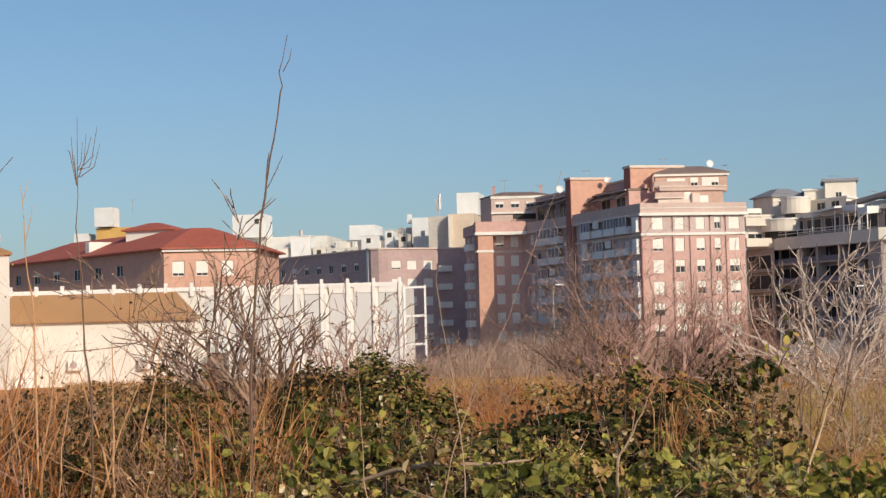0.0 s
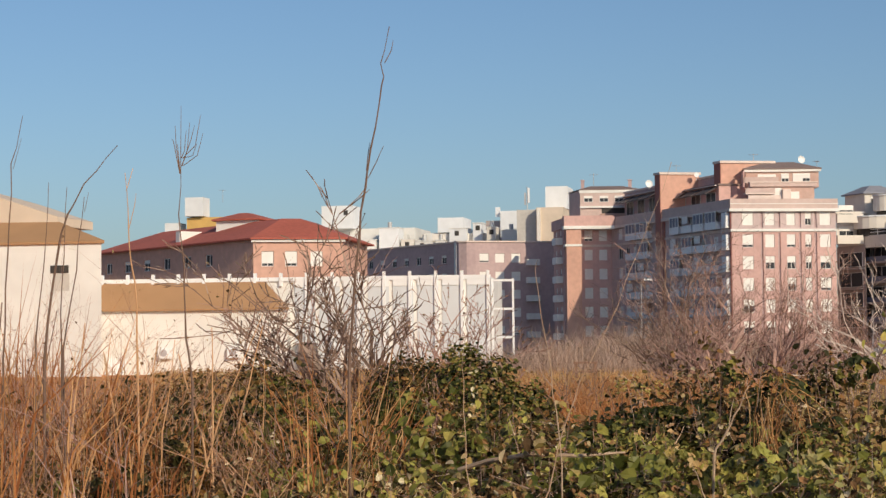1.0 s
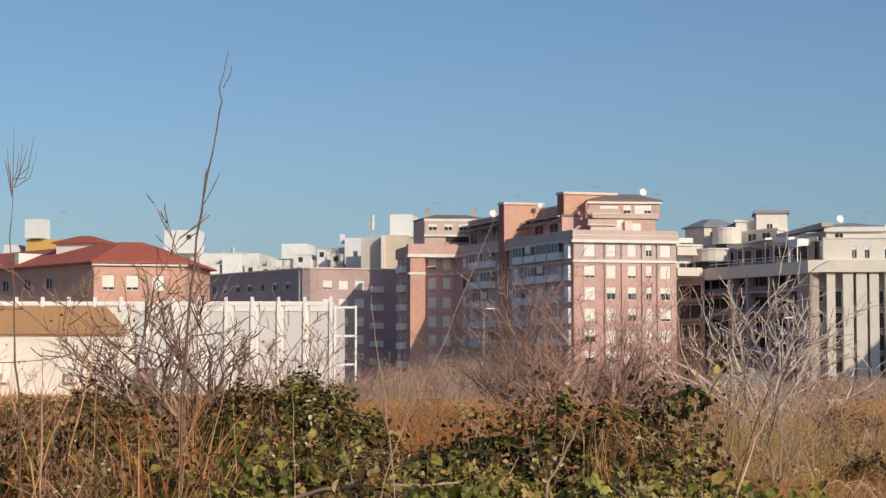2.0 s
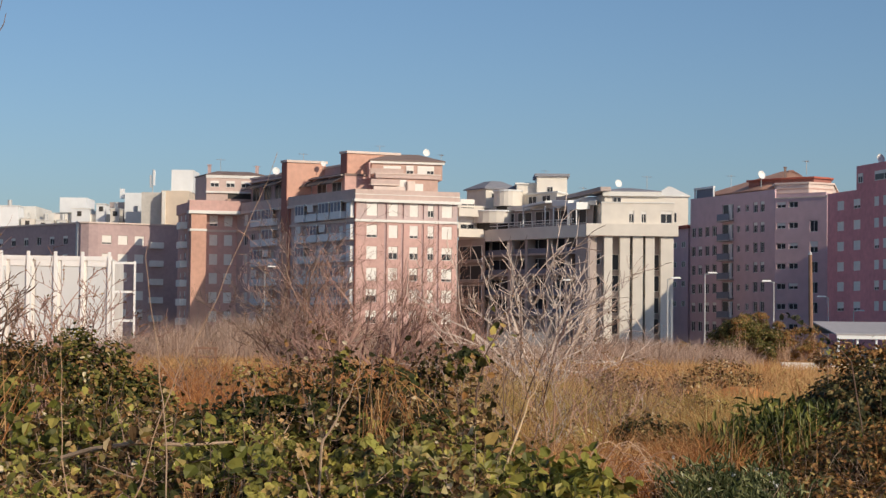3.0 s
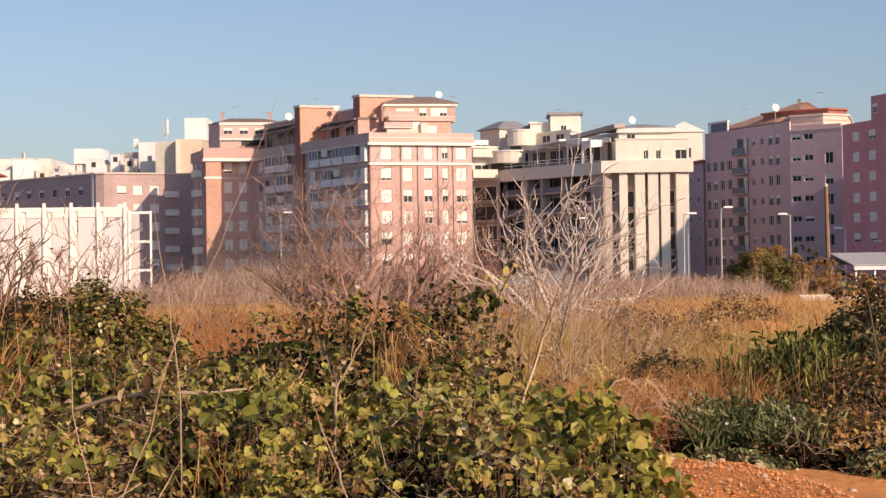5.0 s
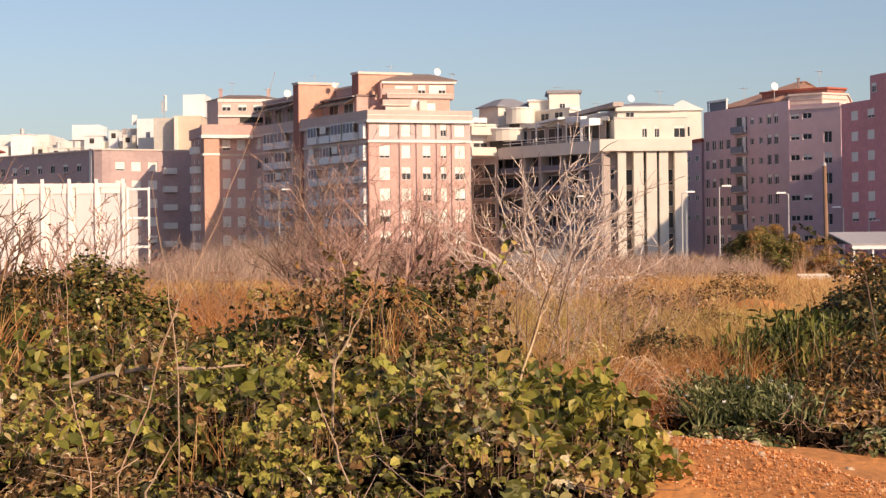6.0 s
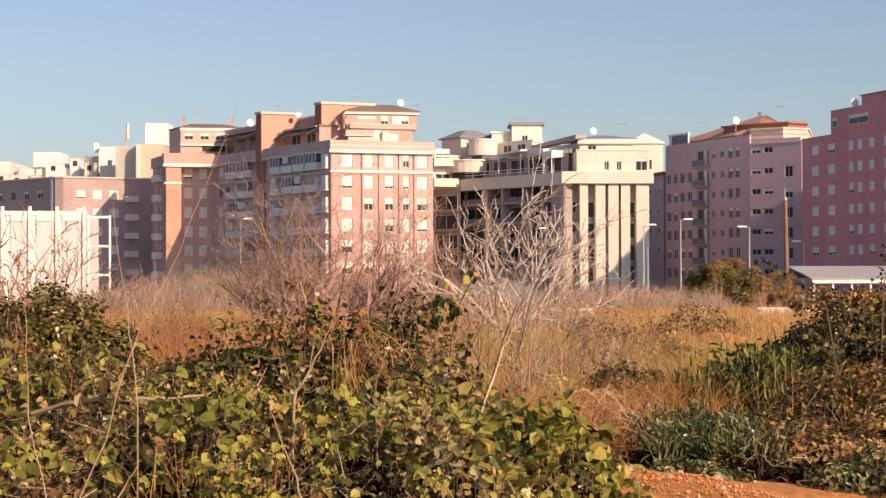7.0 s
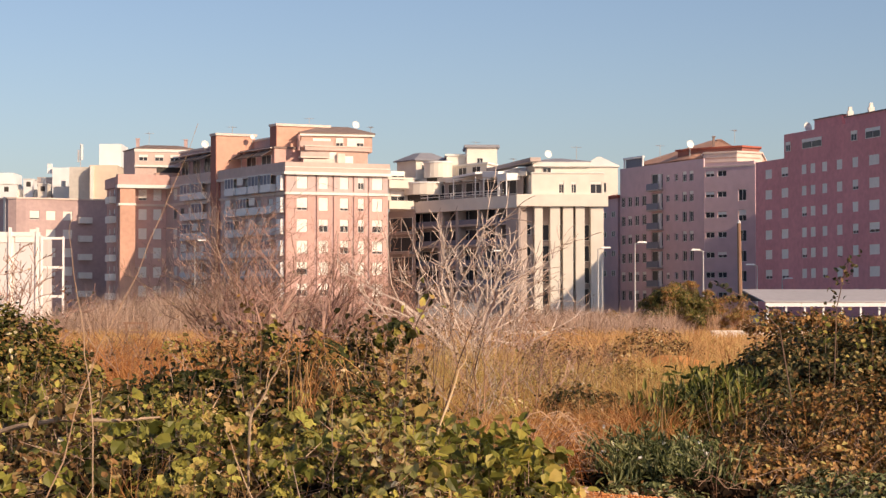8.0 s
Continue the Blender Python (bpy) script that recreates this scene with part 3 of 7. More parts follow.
# the shaded wing with deep terraces; shade is put into grey render and wide dark panes
cl = cw.length
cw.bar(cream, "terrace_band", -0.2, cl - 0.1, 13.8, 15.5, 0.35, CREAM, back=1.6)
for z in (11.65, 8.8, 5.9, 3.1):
    cw.bar(cream, "terrace_slab", 0.2, cl - 0.3, z - 0.12, z + 0.16, -0.1, CREAM_SHADE_GREY, back=1.7)
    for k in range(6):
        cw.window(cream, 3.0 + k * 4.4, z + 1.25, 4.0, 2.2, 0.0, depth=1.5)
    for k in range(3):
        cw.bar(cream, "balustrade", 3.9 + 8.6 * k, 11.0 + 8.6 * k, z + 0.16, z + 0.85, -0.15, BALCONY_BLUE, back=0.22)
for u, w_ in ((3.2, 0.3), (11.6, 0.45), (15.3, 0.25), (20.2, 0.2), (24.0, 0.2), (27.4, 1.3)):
    cw.bar(cream, "pier", u - w_, u + w_, -1.9, 13.8, 0.0, CREAM_SHADE_GREY, back=1.6)
solid(cream, "upper_storey", [(3.4, 285.5), (19.0, 264.8), (20.0, 271.0), (8.0, 290.0)], 15.5, 18.3, CREAM_SHADE_GREY, CREAM, 0.6, 0.5)
cu = Face((3.4, 285.5), (19.0, 264.8))
for k in range(6):
    cu.window(cream, 3 + k * 4.0, 16.9, 3.2, 2.0, 0.0, depth=-0.05)
    cu.bar(cream, "awning", 1.8 + k * 4.0, 4.2 + k * 4.0, 18.1, 18.25, 1.0, OFFWHITE)
solid(cream, "upper_storey", [(8.0, 284.0), (14.5, 275.2), (16.0, 279.0), (11.0, 288.0)], 18.9, 20.7, CREAM, OFFWHITE, 0.25, 0.3)
solid(cream, "terrace_parapet", [(14.5, 275.2), (17.2, 271.6), (18.6, 274.0), (16.0, 279.0)], 18.9, 20.0, WHITE, OFFWHITE, 0.15, 0.2)
solid(cream, "terrace_parapet", [(17.2, 271.6), (19.6, 268.4), (20.4, 271.0), (18.6, 274.0)], 18.9, 19.6, WHITE, OFFWHITE, 0.15, 0.2)
uw = Face((8.0, 284.0), (14.5, 275.2))
for u in (2.2, 5.4, 8.6):
    uw.window(cream, u, 19.8, 1.9, 1.3, 0.0, depth=-0.05)
SLAB_F = [(0, 1, 2, 3), (7, 6, 5, 4), (0, 4, 5, 1), (1, 5, 6, 2), (2, 6, 7, 3), (3, 7, 4, 0)]
for u0, u1, za, zb, out, deep_ in ((14.4, 19.6, 18.75, 19.15, 0.1, 0.3), (21.2, 24.6, 19.1, 18.95, 0.15, 0.75), (24.7, 26.6, 18.55, 18.6, 0.3, 1.0)):
    v = [(u0, 2.2, za + 0.2), (u1, 2.2, zb + 0.2), (u1, -out, zb), (u0, -out, za)]
    v += [(x_, y_, z_ - deep_) for x_, y_, z_ in v]
    part("awning", mesh_of("awning", v, SLAB_F, WHITE), cream, "white sloping awning", cw.m.copy())
    for u in (u0 + 0.15, u1 - 0.15):
        cw.bar(cream, "awning_post", u - 0.06, u + 0.06, 15.5, min(za, zb) - deep_, out - 0.05, WHITE, back=-out + 0.2)
# long sloping roof edge that runs back from the front's cornice
v = [(20.3, 3.2, 19.75), (cl + 1.0, 3.2, 20.75), (cl + 1.0, 1.3, 20.65), (20.3, 1.3, 19.65)]
v += [(x_, y_, z_ - 0.55) for x_, y_, z_ in v]
part("roof_edge", mesh_of("roof_edge", v, SLAB_F, CREAM_SHADE_GREY), cream, m=cw.m.copy())
for z in (15.9, 16.3):
    cw.bar(cream, "terrace_rail", 0.5, cl - 3.0, z, z + 0.1, 0.2, OFFWHITE, back=-0.1)
for i in range(10):
    cw.bar(cream, "rail_post", 0.6 + i * 2.7, 0.72 + i * 2.7, 15.5, 16.4, 0.18, OFFWHITE, back=-0.1)
# rounded terraces
for x, y, r, z0, z1 in ((7.6, 280.6, 2.1, 19.0, 21.15), (5.9, 281.6, 3.3, 16.5, 18.15)):
    # a near-black drum stands for the dark opening below each terrace
    part("round_room", joined("round_room", [tube([(x, y + 0.3, z0 - 1.1), (x, y + 0.3, z0)], [r - 0.45, r - 0.45], 20)], VENT_AND_OPENING_DARK), cream, "near-black round drum under a rounded terrace")
    ringp = [(x + r * math.cos(a * math.pi / 10), y + r * math.sin(a * math.pi / 10)) for a in range(20)]
    part("round_terrace", prism("round_terrace", ringp, z0, z1, CREAM), cream)
    part("coping", prism("coping", [(x + (r + 0.15) * math.cos(a * math.pi / 10), y + (r + 0.15) * math.sin(a * math.pi / 10)) for a in range(20)], z1, z1 + 0.2, WHITE), cream)
solid(cream, "roof_house", [(1.6, 288.0), (4.4, 283.5), (9.0, 285.0), (7.0, 291.0)], 15.5, 21.8, CREAM)
part("roof", hip_roof("roof", [(1.6, 288.0), (4.4, 283.5), (9.0, 285.0), (7.0, 291.0)], 21.8, 23.1, 1.8, ROOF_SLATE), cream)
rh = Face((4.4, 283.5), (9.0, 285.0))
rh.window(cream, 1.6, 20.9, 1.5, 1.0, 0.3, depth=-0.05)
solid(cream, "roof_house", rect(8.9, 11.8, 281.0, 287.0), 15.5, 22.3, CREAM, OFFWHITE, 0.25, 0.25)
solid(cream, "roof_house", rect(11.8, 16.2, 279.6, 287.0), 15.5, 23.4, CREAM, ROOF_SLATE, 0.4, 0.35)
Face((11.8, 279.6), (16.2, 279.6)).window(cream, 1.9, 21.2, 0.9, 1.4, 0.0, depth=-0.05)
# small balconies next to the brick block
nb = Face((0.3, 279.0), (4.2, 280.5))
# lower bay in the shade-toned render, upper bay in plain cream
solid(cream, "side_bay", [(0.3, 285.0), (4.3, 279.7), (4.6, 286.0), (0.3, 287.0)], -1.9, 14.2, CREAM_SHADE_GREY)
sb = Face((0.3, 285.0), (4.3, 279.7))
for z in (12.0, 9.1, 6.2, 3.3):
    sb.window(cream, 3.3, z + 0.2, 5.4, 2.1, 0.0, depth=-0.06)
    sb.bar(cream, "terrace_slab", 0.2, 6.4, z - 1.25, z - 1.0, 1.1, CREAM_SHADE_GREY)
solid(cream, "side_bay", [(0.3, 280.2), (4.2, 281.7), (4.4, 286.0), (0.3, 286.0)], 14.6, 18.8, CREAM, CREAM, 0.3, 0.2)
for z in (14.4, 17.4):
    nb.balcony(cream, 1.9, z, 3.9, 0.6, 1.2, CREAM)
    nb.window(cream, 1.9, z + 1.9, 2.2, 1.4, 0.5, depth=1.1)

# ---- mauve block ----
V0, V1, V2 = (35.48, 290.0), (44.63, 268.0), (50.8, 262.3)
mauve = thing("apartment_block", "mauve rendered apartment block with an orange hipped tile roof", "apartment building", (44, 280, 0), shift=(-0.74, 0.74))
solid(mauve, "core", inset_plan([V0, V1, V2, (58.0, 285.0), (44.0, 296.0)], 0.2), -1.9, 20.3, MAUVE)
vs, vf = Face(V0, V1), Face(V1, V2)
vrows = [18.75, 15.85, 13.0, 10.2, 7.4, 4.6, 1.8]
vh = [(u, z, 1.25, 1.5) for z in vrows[1:] for u in (0.95, 2.95, 5.05, 7.2)] + [(u, z, 1.15, 1.5) for z in vrows for u in (18.65, 20.5)]
vh += [(u, z, 0.9, 1.0) for z in vrows for u in (14.0, 16.4)] + [(11.0, z - 0.2, 3.2, 2.1) for z in vrows]
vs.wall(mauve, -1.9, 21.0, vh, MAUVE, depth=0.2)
for u, z, w, h in vh:
    vs.window(mauve, u, z, w - 0.02, h - 0.02, 0.0 if w > 2 else rng.choice([0, 0, 0.3]), depth=0.14)
    if w > 2:
        vs.bar(mauve, "balcony_slab", u - 1.75, u + 1.75, z - 1.5, z - 1.3, 0.9, CREAM_SHADE_GREY)
        vs.bar(mauve, "balustrade", u - 1.7, u + 1.7, z - 1.3, z - 0.4, 0.85, BALCONY_BLUE, back=-0.78)
        vs.bar(mauve, "balcony_post", u + 1.2, u + 1.55, z - 1.3, z + 0.95, 0.5, SHUTTER, back=-0.15)
fh = [(u, z, 1.5, 0.85) for z in vrows for u in (1.0, 3.0)] + [(6.3, z - 0.2, 1.3, 1.6) for z in vrows[1:]]
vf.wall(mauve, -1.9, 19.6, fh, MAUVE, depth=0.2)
for u, z, w, h in fh:
    vf.window(mauve, u, z, w - 0.02, h - 0.02, rng.choice([0, 0, 0.5]), depth=0.14)
vf.bar(mauve, "coping", -0.1, vf.length + 0.1, 19.6, 19.8, 0.08, PALE_BAND, back=0.3)
attic = [(45.0, 269.2), (49.0, 266.2), (52.9, 268.6), (56.5, 284.0), (46.0, 284.0)]
solid(mauve, "attic_storey", attic, 19.6, 21.7, PALE_BAND, PALE_BAND, 0.25, 0.2)
for a_, b_ in ((attic[0], attic[1]), (attic[1], attic[2])):
    at_ = Face(a_, b_)
    for z in (20.3, 20.95):
        at_.bar(mauve, "brick_course", 0.1, at_.length - 0.1, z, z + 0.18, 0.05, BRICK_TAN)
solid(mauve, "roof_house", [(42.4, 277.5), (46.2, 272.6), (50.3, 269.4), (53.2, 271.6), (54.0, 279.0), (47.0, 283.0)], 20.4, 22.7, BRICK_DEEP_SHADE, TILE_RED, 0.25, 0.3)
part("roof", hip_roof("roof", [(37.2, 289.0), (43.6, 273.2), (50.6, 268.0), (57.4, 284.0)], 21.2, 24.5, 6.2, TILE_ORANGE), mauve)
perg = Face((35.9, 289.4), (38.2, 284.0))
for u in (0.1, 5.5):
    perg.bar(mauve, "pergola_post", u, u + 0.22, 20.6, 22.5, 0.0, WHITE, back=0.2)
perg.bar(mauve, "pergola_beam", 0.0, 5.8, 22.3, 22.6, 0.05, WHITE, back=0.3)
perg.bar(mauve, "pergola_screen", 0.3, 5.5, 21.0, 22.3, -0.3, BALCONY_BLUE, back=0.4)
for x, y, z in ((43.9, 275.5, 24.0), (47.0, 273.5, 24.5)):
    part("chimney", joined("chimney", [box(x - 0.15, x + 0.15, y, y + 0.3, 20.5, z), box(x - 0.25, x + 0.25, y - 0.1, y + 0.4, z, z + 0.12)], ROOF_GREY), mauve)
annexe = thing("house", "mauve rendered house with a narrow red tiled eave", "house", (34, 296, 0), shift=(-0.79, 0.79))
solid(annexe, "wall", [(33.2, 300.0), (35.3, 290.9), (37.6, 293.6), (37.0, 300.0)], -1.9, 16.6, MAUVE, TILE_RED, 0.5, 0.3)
af = Face((33.2, 300.0), (35.3, 290.9))
for z in (14.2, 11.2, 8.2, 5.2):
    for u in (3.4, 7.4):
        af.window(annexe, u, z, 1.6, 0.9, 0.0, depth=-0.05)
gabled = thing("apartment_block", "cream rendered apartment block with a pale gable roof", "apartment building", (34, 306, 0), shift=(-0.72, 0.72))
gp_ = [(31.3, 303.0), (36.7, 303.4), (36.7, 312.0), (31.3, 312.0)]
solid(gabled, "wall", gp_, -1.9, 22.3, CREAM)
part("roof", hip_roof("roof", gp_, 22.3, 24.1, 2.5, OFFWHITE, eave=0.3), gabled)
Face(gp_[0], gp_[1]).window(gabled, 2.9, 19.0, 1.4, 1.6, 0.0, depth=-0.05)

# ---- red brick block ----
R0 = (48.41, 250.0)
rd = Vector((5.24, -19.0)).normalized()


def along(u, back=0.0):
    p = Vector(R0) + rd * u + Vector((0.964, 0.266)) * back
    return (p.x, p.y)


redb = thing("apartment_block", "dark red brick apartment block with small square windows", "apartment building", (70, 230, 0), shift=(-0.63, 0.63))
# the depth of 52 m is unseen, added for the shadow it casts
solid(redb, "core", [along(0, 0.2), along(44, 0.2), along(44, 52), along(0, 52)], -1.9, 18.9, BRICK_RED)
rf = Face(along(0), along(44))
rrows = [17.45, 14.8, 12.2, 9.6, 7.05, 4.5, 1.9]
rcols = [(3.7, 1.9), (8.2, 1.9), (13.4, 1.3), (15.7, 1.3), (18.7, 1.3), (22.4, 1.4), (26.2, 1.4), (30.6, 2.4), (35.0, 1.4), (39.0, 1.4)]
rh_ = [(u, z, w, 1.2) for u, w in rcols for z in rrows]
rf.wall(redb, -1.9, 19.2, rh_, BRICK_RED)
for u, z, w, h in rh_:
    rf.window(redb, u, z, w - 0.02, h - 0.02, rng.choice([0.7, 1.0, 1.0, 1.0]), depth=0.1)
solid(redb, "upper_storey", [along(8.0, 0.05), along(44, 0.05), along(44, 51), along(8.0, 51)], 19.2, 22.2, BRICK_RED)
solid(redb, "upper_storey", [along(13.4, 1.5), along(20.5, 1.5), along(20.5, 12), along(13.4, 12)], 22.2, 23.6, BRICK_RED, ROOF_GREY, 0.12)
solid(redb, "upper_storey", [along(22.5, 0.8), along(44, 0.8), along(44, 51), along(22.5, 51)], 22.2, 23.1, BRICK_RED, ROOF_GREY, 0.12)
rup = Face(along(8.0, 0.05), along(44, 0.05))
for u, w in ((1.2, 1.2), (7.5, 5.0), (18.0, 1.4), (22.4, 3.4)):
    rup.window(redb, u, 20.6, w, 1.2, 0.35, depth=-0.05)
for u, bk in ((21.5, 2.0), (26.5, 2.0)):
    x, y = along(u, bk)
    part("chimney", joined("chimney", [box(x - 0.35, x + 0.35, y - 0.3, y + 0.3, 22.0, 24.0), box(x - 0.2, x + 0.2, y - 0.2, y + 0.2, 24.0, 24.5)], OFFWHITE), redb)

# ---- white industrial building and its steel frame ----
W0, W1 = (-43.77, 112.0), (-19.85, 115.0)
shed = thing("industrial_building", "white panelled industrial building with a tan sloping lean-to roof", "warehouse", (-32, 118, 0), shift=(-1.12, -0.10))
wf = Face(W0, W1)
solid(shed, "wall", [W0, W1, (-21.2, 127.0), (-45.0, 124.0)], -1.9, 5.75, OFFWHITE)
wf.bar(shed, "coping", -0.1, wf.length + 0.05, 5.6, 5.85, 0.12, WHITE, back=0.3)
for k in range(16):
    u = 0.1 + k * (wf.length - 0.2) / 15
    wf.bar(shed, "post", u - 0.09, u + 0.09, -0.6 if u > 11.9 else 5.3, 6.12, 0.2, WHITE, back=0.1)
for k in range(8):
    a = 12.0 + k * (wf.length - 12.0) / 8
    wf.bar(shed, "panel", a + 0.12, a + (wf.length - 12.0) / 8 - 0.12, -1.9, 5.2, 0.06, PANEL)
    wf.bar(shed, "panel", a + 0.12, a + (wf.length - 12.0) / 8 - 0.12, 5.24, 5.6, 0.09, WHITE)
lean = [(0, -1.5, 3.95), (12.0, -1.5, 3.95), (10.3, -0.13, 5.6), (0, -0.13, 5.6), (0, -1.5, 3.85), (12.0, -1.5, 3.85), (10.3, -0.02, 5.45), (0, -0.02, 5.45)]
part("lean_to_roof", mesh_of("lean_to_roof", lean, [(0, 1, 2, 3), (7, 6, 5, 4), (0, 4, 5, 1), (1, 5, 6, 2), (3, 2, 6, 7), (0, 3, 7, 4)], SHEET_TAN), shed, "tan sheet lean-to roof", wf.m.copy())
wf.bar(shed, "lower_wall", 0.0, 11.8, -1.9, 3.85, 1.2, OFFWHITE)
steel = thing("steel_frame", "white square-section steel frame with three bays", "frame", (-19.5, 115, 0), shift=(-1.12, -0.10))
sf = Face((-19.75, 115.02), (-18.38, 115.2))
for a in (0.0, 1.25):
    sf.bar(steel, "post", a, a + 0.13, -0.3, 5.6, 0.0, WHITE, back=0.13)
for z in (5.42, 3.68, 1.95):
    sf.bar(steel, "rail", 0.13, 1.25, z, z + 0.14, -0.005, WHITE, back=0.125)


def air_unit(u):
    ob = thing("air_conditioner", "white outdoor air conditioning unit on a white wall", "air conditioner", tuple(wf.m @ Vector((u, -1.2, 1.0))), "air conditioners on the shed", shift=(-1.12, -0.10))
    wf.bar(ob, "casing", u - 0.42, u + 0.42, 0.95, 1.6, 1.55, WHITE, back=-1.2)
    ring = [(u - 0.08 + 0.22 * math.cos(a * math.pi / 8), 1.28 + 0.22 * math.sin(a * math.pi / 8)) for a in range(16)]
    v = [(x, -1.57, z) for x, z in ring] + [(x, -1.55, z) for x, z in ring]
    f = [(i, (i + 1) % 16, 16 + (i + 1) % 16, 16 + i) for i in range(16)] + [(i, 15 - i, 14 - i, i + 1) for i in range(7)]
    part("fan_grille", mesh_of("fan_grille", v, f, BALCONY), ob, "grey round fan grille", wf.m.copy())
    for s in (-0.3, 0.3):
        wf.bar(ob, "bracket", u + s - 0.03, u + s + 0.03, 0.88, 0.95, 1.5, STEEL, back=-1.2)


board = thing("white_board", "white board leaning against a rendered wall", "board", tuple(wf.m @ Vector((1.2, -1.5, 0.0))), shift=(-1.12, -0.10))
bv_ = [(0.6, -1.62, -0.3), (1.8, -1.62, -0.3), (1.9, -1.3, 1.0), (0.75, -1.3, 1.0), (0.6, -1.57, -0.3), (1.8, -1.57, -0.3), (1.9, -1.25, 1.0), (0.75, -1.25, 1.0)]
part("sheet", mesh_of("sheet", bv_, [(0, 1, 2, 3), (7, 6, 5, 4), (0, 4, 5, 1), (1, 5, 6, 2), (2, 6, 7, 3), (3, 7, 4, 0)], WHITE), board, m=wf.m.copy())
hut = thing("utility_cabinet", "dark grey utility cabinet against a white wall", "cabinet", tuple(wf.m @ Vector((12.9, -0.5, -0.4))), shift=(-1.12, -0.10))
wf.bar(hut, "casing", 12.35, 13.5, -0.6, 1.7, 0.85, GREY_WALL, back=-0.25)
wf.bar(hut, "lid", 12.28, 13.57, 1.7, 1.8, 0.92, ROOF_GREY, back=-0.22)
wf.bar(hut, "door", 12.45, 13.4, -0.3, 1.6, 0.875, ROOF_GREY, back=-0.85)
air_unit(4.34)
air_unit(8.6)

# ---- beige house beside it ----
house = thing("house", "off-white rendered house with a brown hipped roof and sand upper gable", "house", (-50, 110, 0), shift=(-1.02, -0.12))
hb = [(-62.0, 104.5), (-41.05, 105.0), (-44.6, 111.6), (-62.0, 116.0)]
solid(house, "wall", hb, -1.9, 7.75, OFFWHITE)
part("roof", hip_roof("roof", hb, 7.75, 9.25, 2.2, SHEET_TAN, eave=0.15), house)
bm = bmesh.new()
gp = [(-60.0, 9.0), (-44.6, 9.0), (-44.6, 9.5), (-48.2, 10.7), (-51.0, 11.5), (-60.0, 9.9)]
fv = [bm.verts.new((x, 107.0, z)) for x, z in gp]
bv = [bm.verts.new((x, 112.5, z)) for x, z in gp]
bm.faces.new(fv)
bm.faces.new(bv[::-1])
for i in range(6):
    bm.faces.new((fv[(i + 1) % 6], fv[i], bv[i], bv[(i + 1) % 6]))
me = bpy.data.meshes.new("gable")
bm.to_mesh(me)
bm.free()
me.materials.append(TAN)
part("gable", me, house, "sand-coloured upper gable")
hf = Face(hb[0], hb[1])
part("vent", joined("vent", [box(17.85, 18.95, -0.05, 0.0, 6.05, 6.1), box(17.85, 18.95, -0.05, 0.0, 6.45, 6.5), box(17.85, 17.9, -0.05, 0, 6.1, 6.45), box(18.9, 18.95, -0.05, 0, 6.1, 6.45), box(18.38, 18.42, -0.05, 0, 6.1, 6.45), box(17.9, 18.9, -0.02, 0.0, 6.1, 6.45)], VENT_AND_OPENING_DARK), house, "dark louvred wall vent", hf.m.copy())
hf.bar(house, "render_patch", 18.0, 19.0, 5.0, 6.0, 0.012, CONCRETE)

# ---- red-roofed brick building behind ----
Q0, Q1, Q2 = (-80.0, 203.0), (-54.5, 180.0), (-46.2, 183.0)
rr = thing("apartment_block", "low brick apartment block with red hipped tile roofs", "apartment building", (-60, 190, 0), shift=(-1.78, 0.35))
qplan = [Q0, Q1, Q2, (-47.0, 197.0), (-70.0, 212.0)]
solid(rr, "core", inset_plan(qplan, 0.2), -1.9, 11.6, BRICK_ORANGE)
qs, qf = Face(Q0, Q1), Face(Q1, Q2)
qh = [(u, z, 1.5, 1.2) for u in (3, 7.5, 12, 16.5, 21, 25.5) for z in (9.9, 6.9, 3.9)]
qs.wall(rr, -1.9, 11.6, qh, BRICK_ORANGE)
for u, z, w, h in qh:
    qs.window(rr, u, z, w - 0.02, h - 0.02, rng.choice([0, 0.3]))
qh = [(u, z, 1.2, 1.5) for u in (1.4, 3.7, 6.2) for z in (9.7, 6.7, 3.7)]
qf.wall(rr, -1.9, 11.6, qh, BRICK_ORANGE)
for u, z, w, h in qh:
    qf.window(rr, u, z, w - 0.02, h - 0.02, rng.choice(SHUTS))
qf.bar(rr, "cornice", -0.2, qf.length + 0.2, 11.35, 11.6, 0.3, OFFWHITE)
part("roof", hip_roof("roof", qplan, 11.6, 14.0, 5.2, TILE_RED, eave=0.5), rr)
part("firewall", prism("firewall", [(-66.6, 191.6), (-66.0, 191.1), (-61.4, 197.0), (-62.0, 197.5)], 11.0, 13.3, OFFWHITE), rr)
solid(rr, "dormer", [(-61.8, 190.5), (-57.0, 189.6), (-56.5, 195.0), (-61.8, 196.0)], 12.6, 14.2, OFFWHITE)
part("dormer_roof", hip_roof("dormer_roof", [(-61.8, 190.5), (-57.0, 189.6), (-56.5, 195.0), (-61.8, 196.0)], 14.2, 15.1, 2.0, TILE_RED), rr)

# ---- long dark brick row in the shade of the tall block ----
row = thing("apartment_block", "long brown brick apartment row with a rounded corner", "apartment building", (-60, 325, 0), shift=(-3.06, -1.01))
D0, D1, D2 = (-92.0, 345.0), (-58.6, 311.0), (-42.4, 317.5)
corner = [(-59.6, 312.0), (-58.6, 310.6), (-57.2, 310.2), (-55.8, 310.6)]
dplan = [D0, *corner, D2, (-46.0, 326.0), (-86.0, 352.0)]
solid(row, "core", inset_plan(dplan, 0.2), -1.9, 18.9, BRICK_DARK)
ds, df = Face(D0, corner[0]), Face(corner[-1], D2)
drows = [16.6, 13.6, 10.6, 7.6, 4.6]
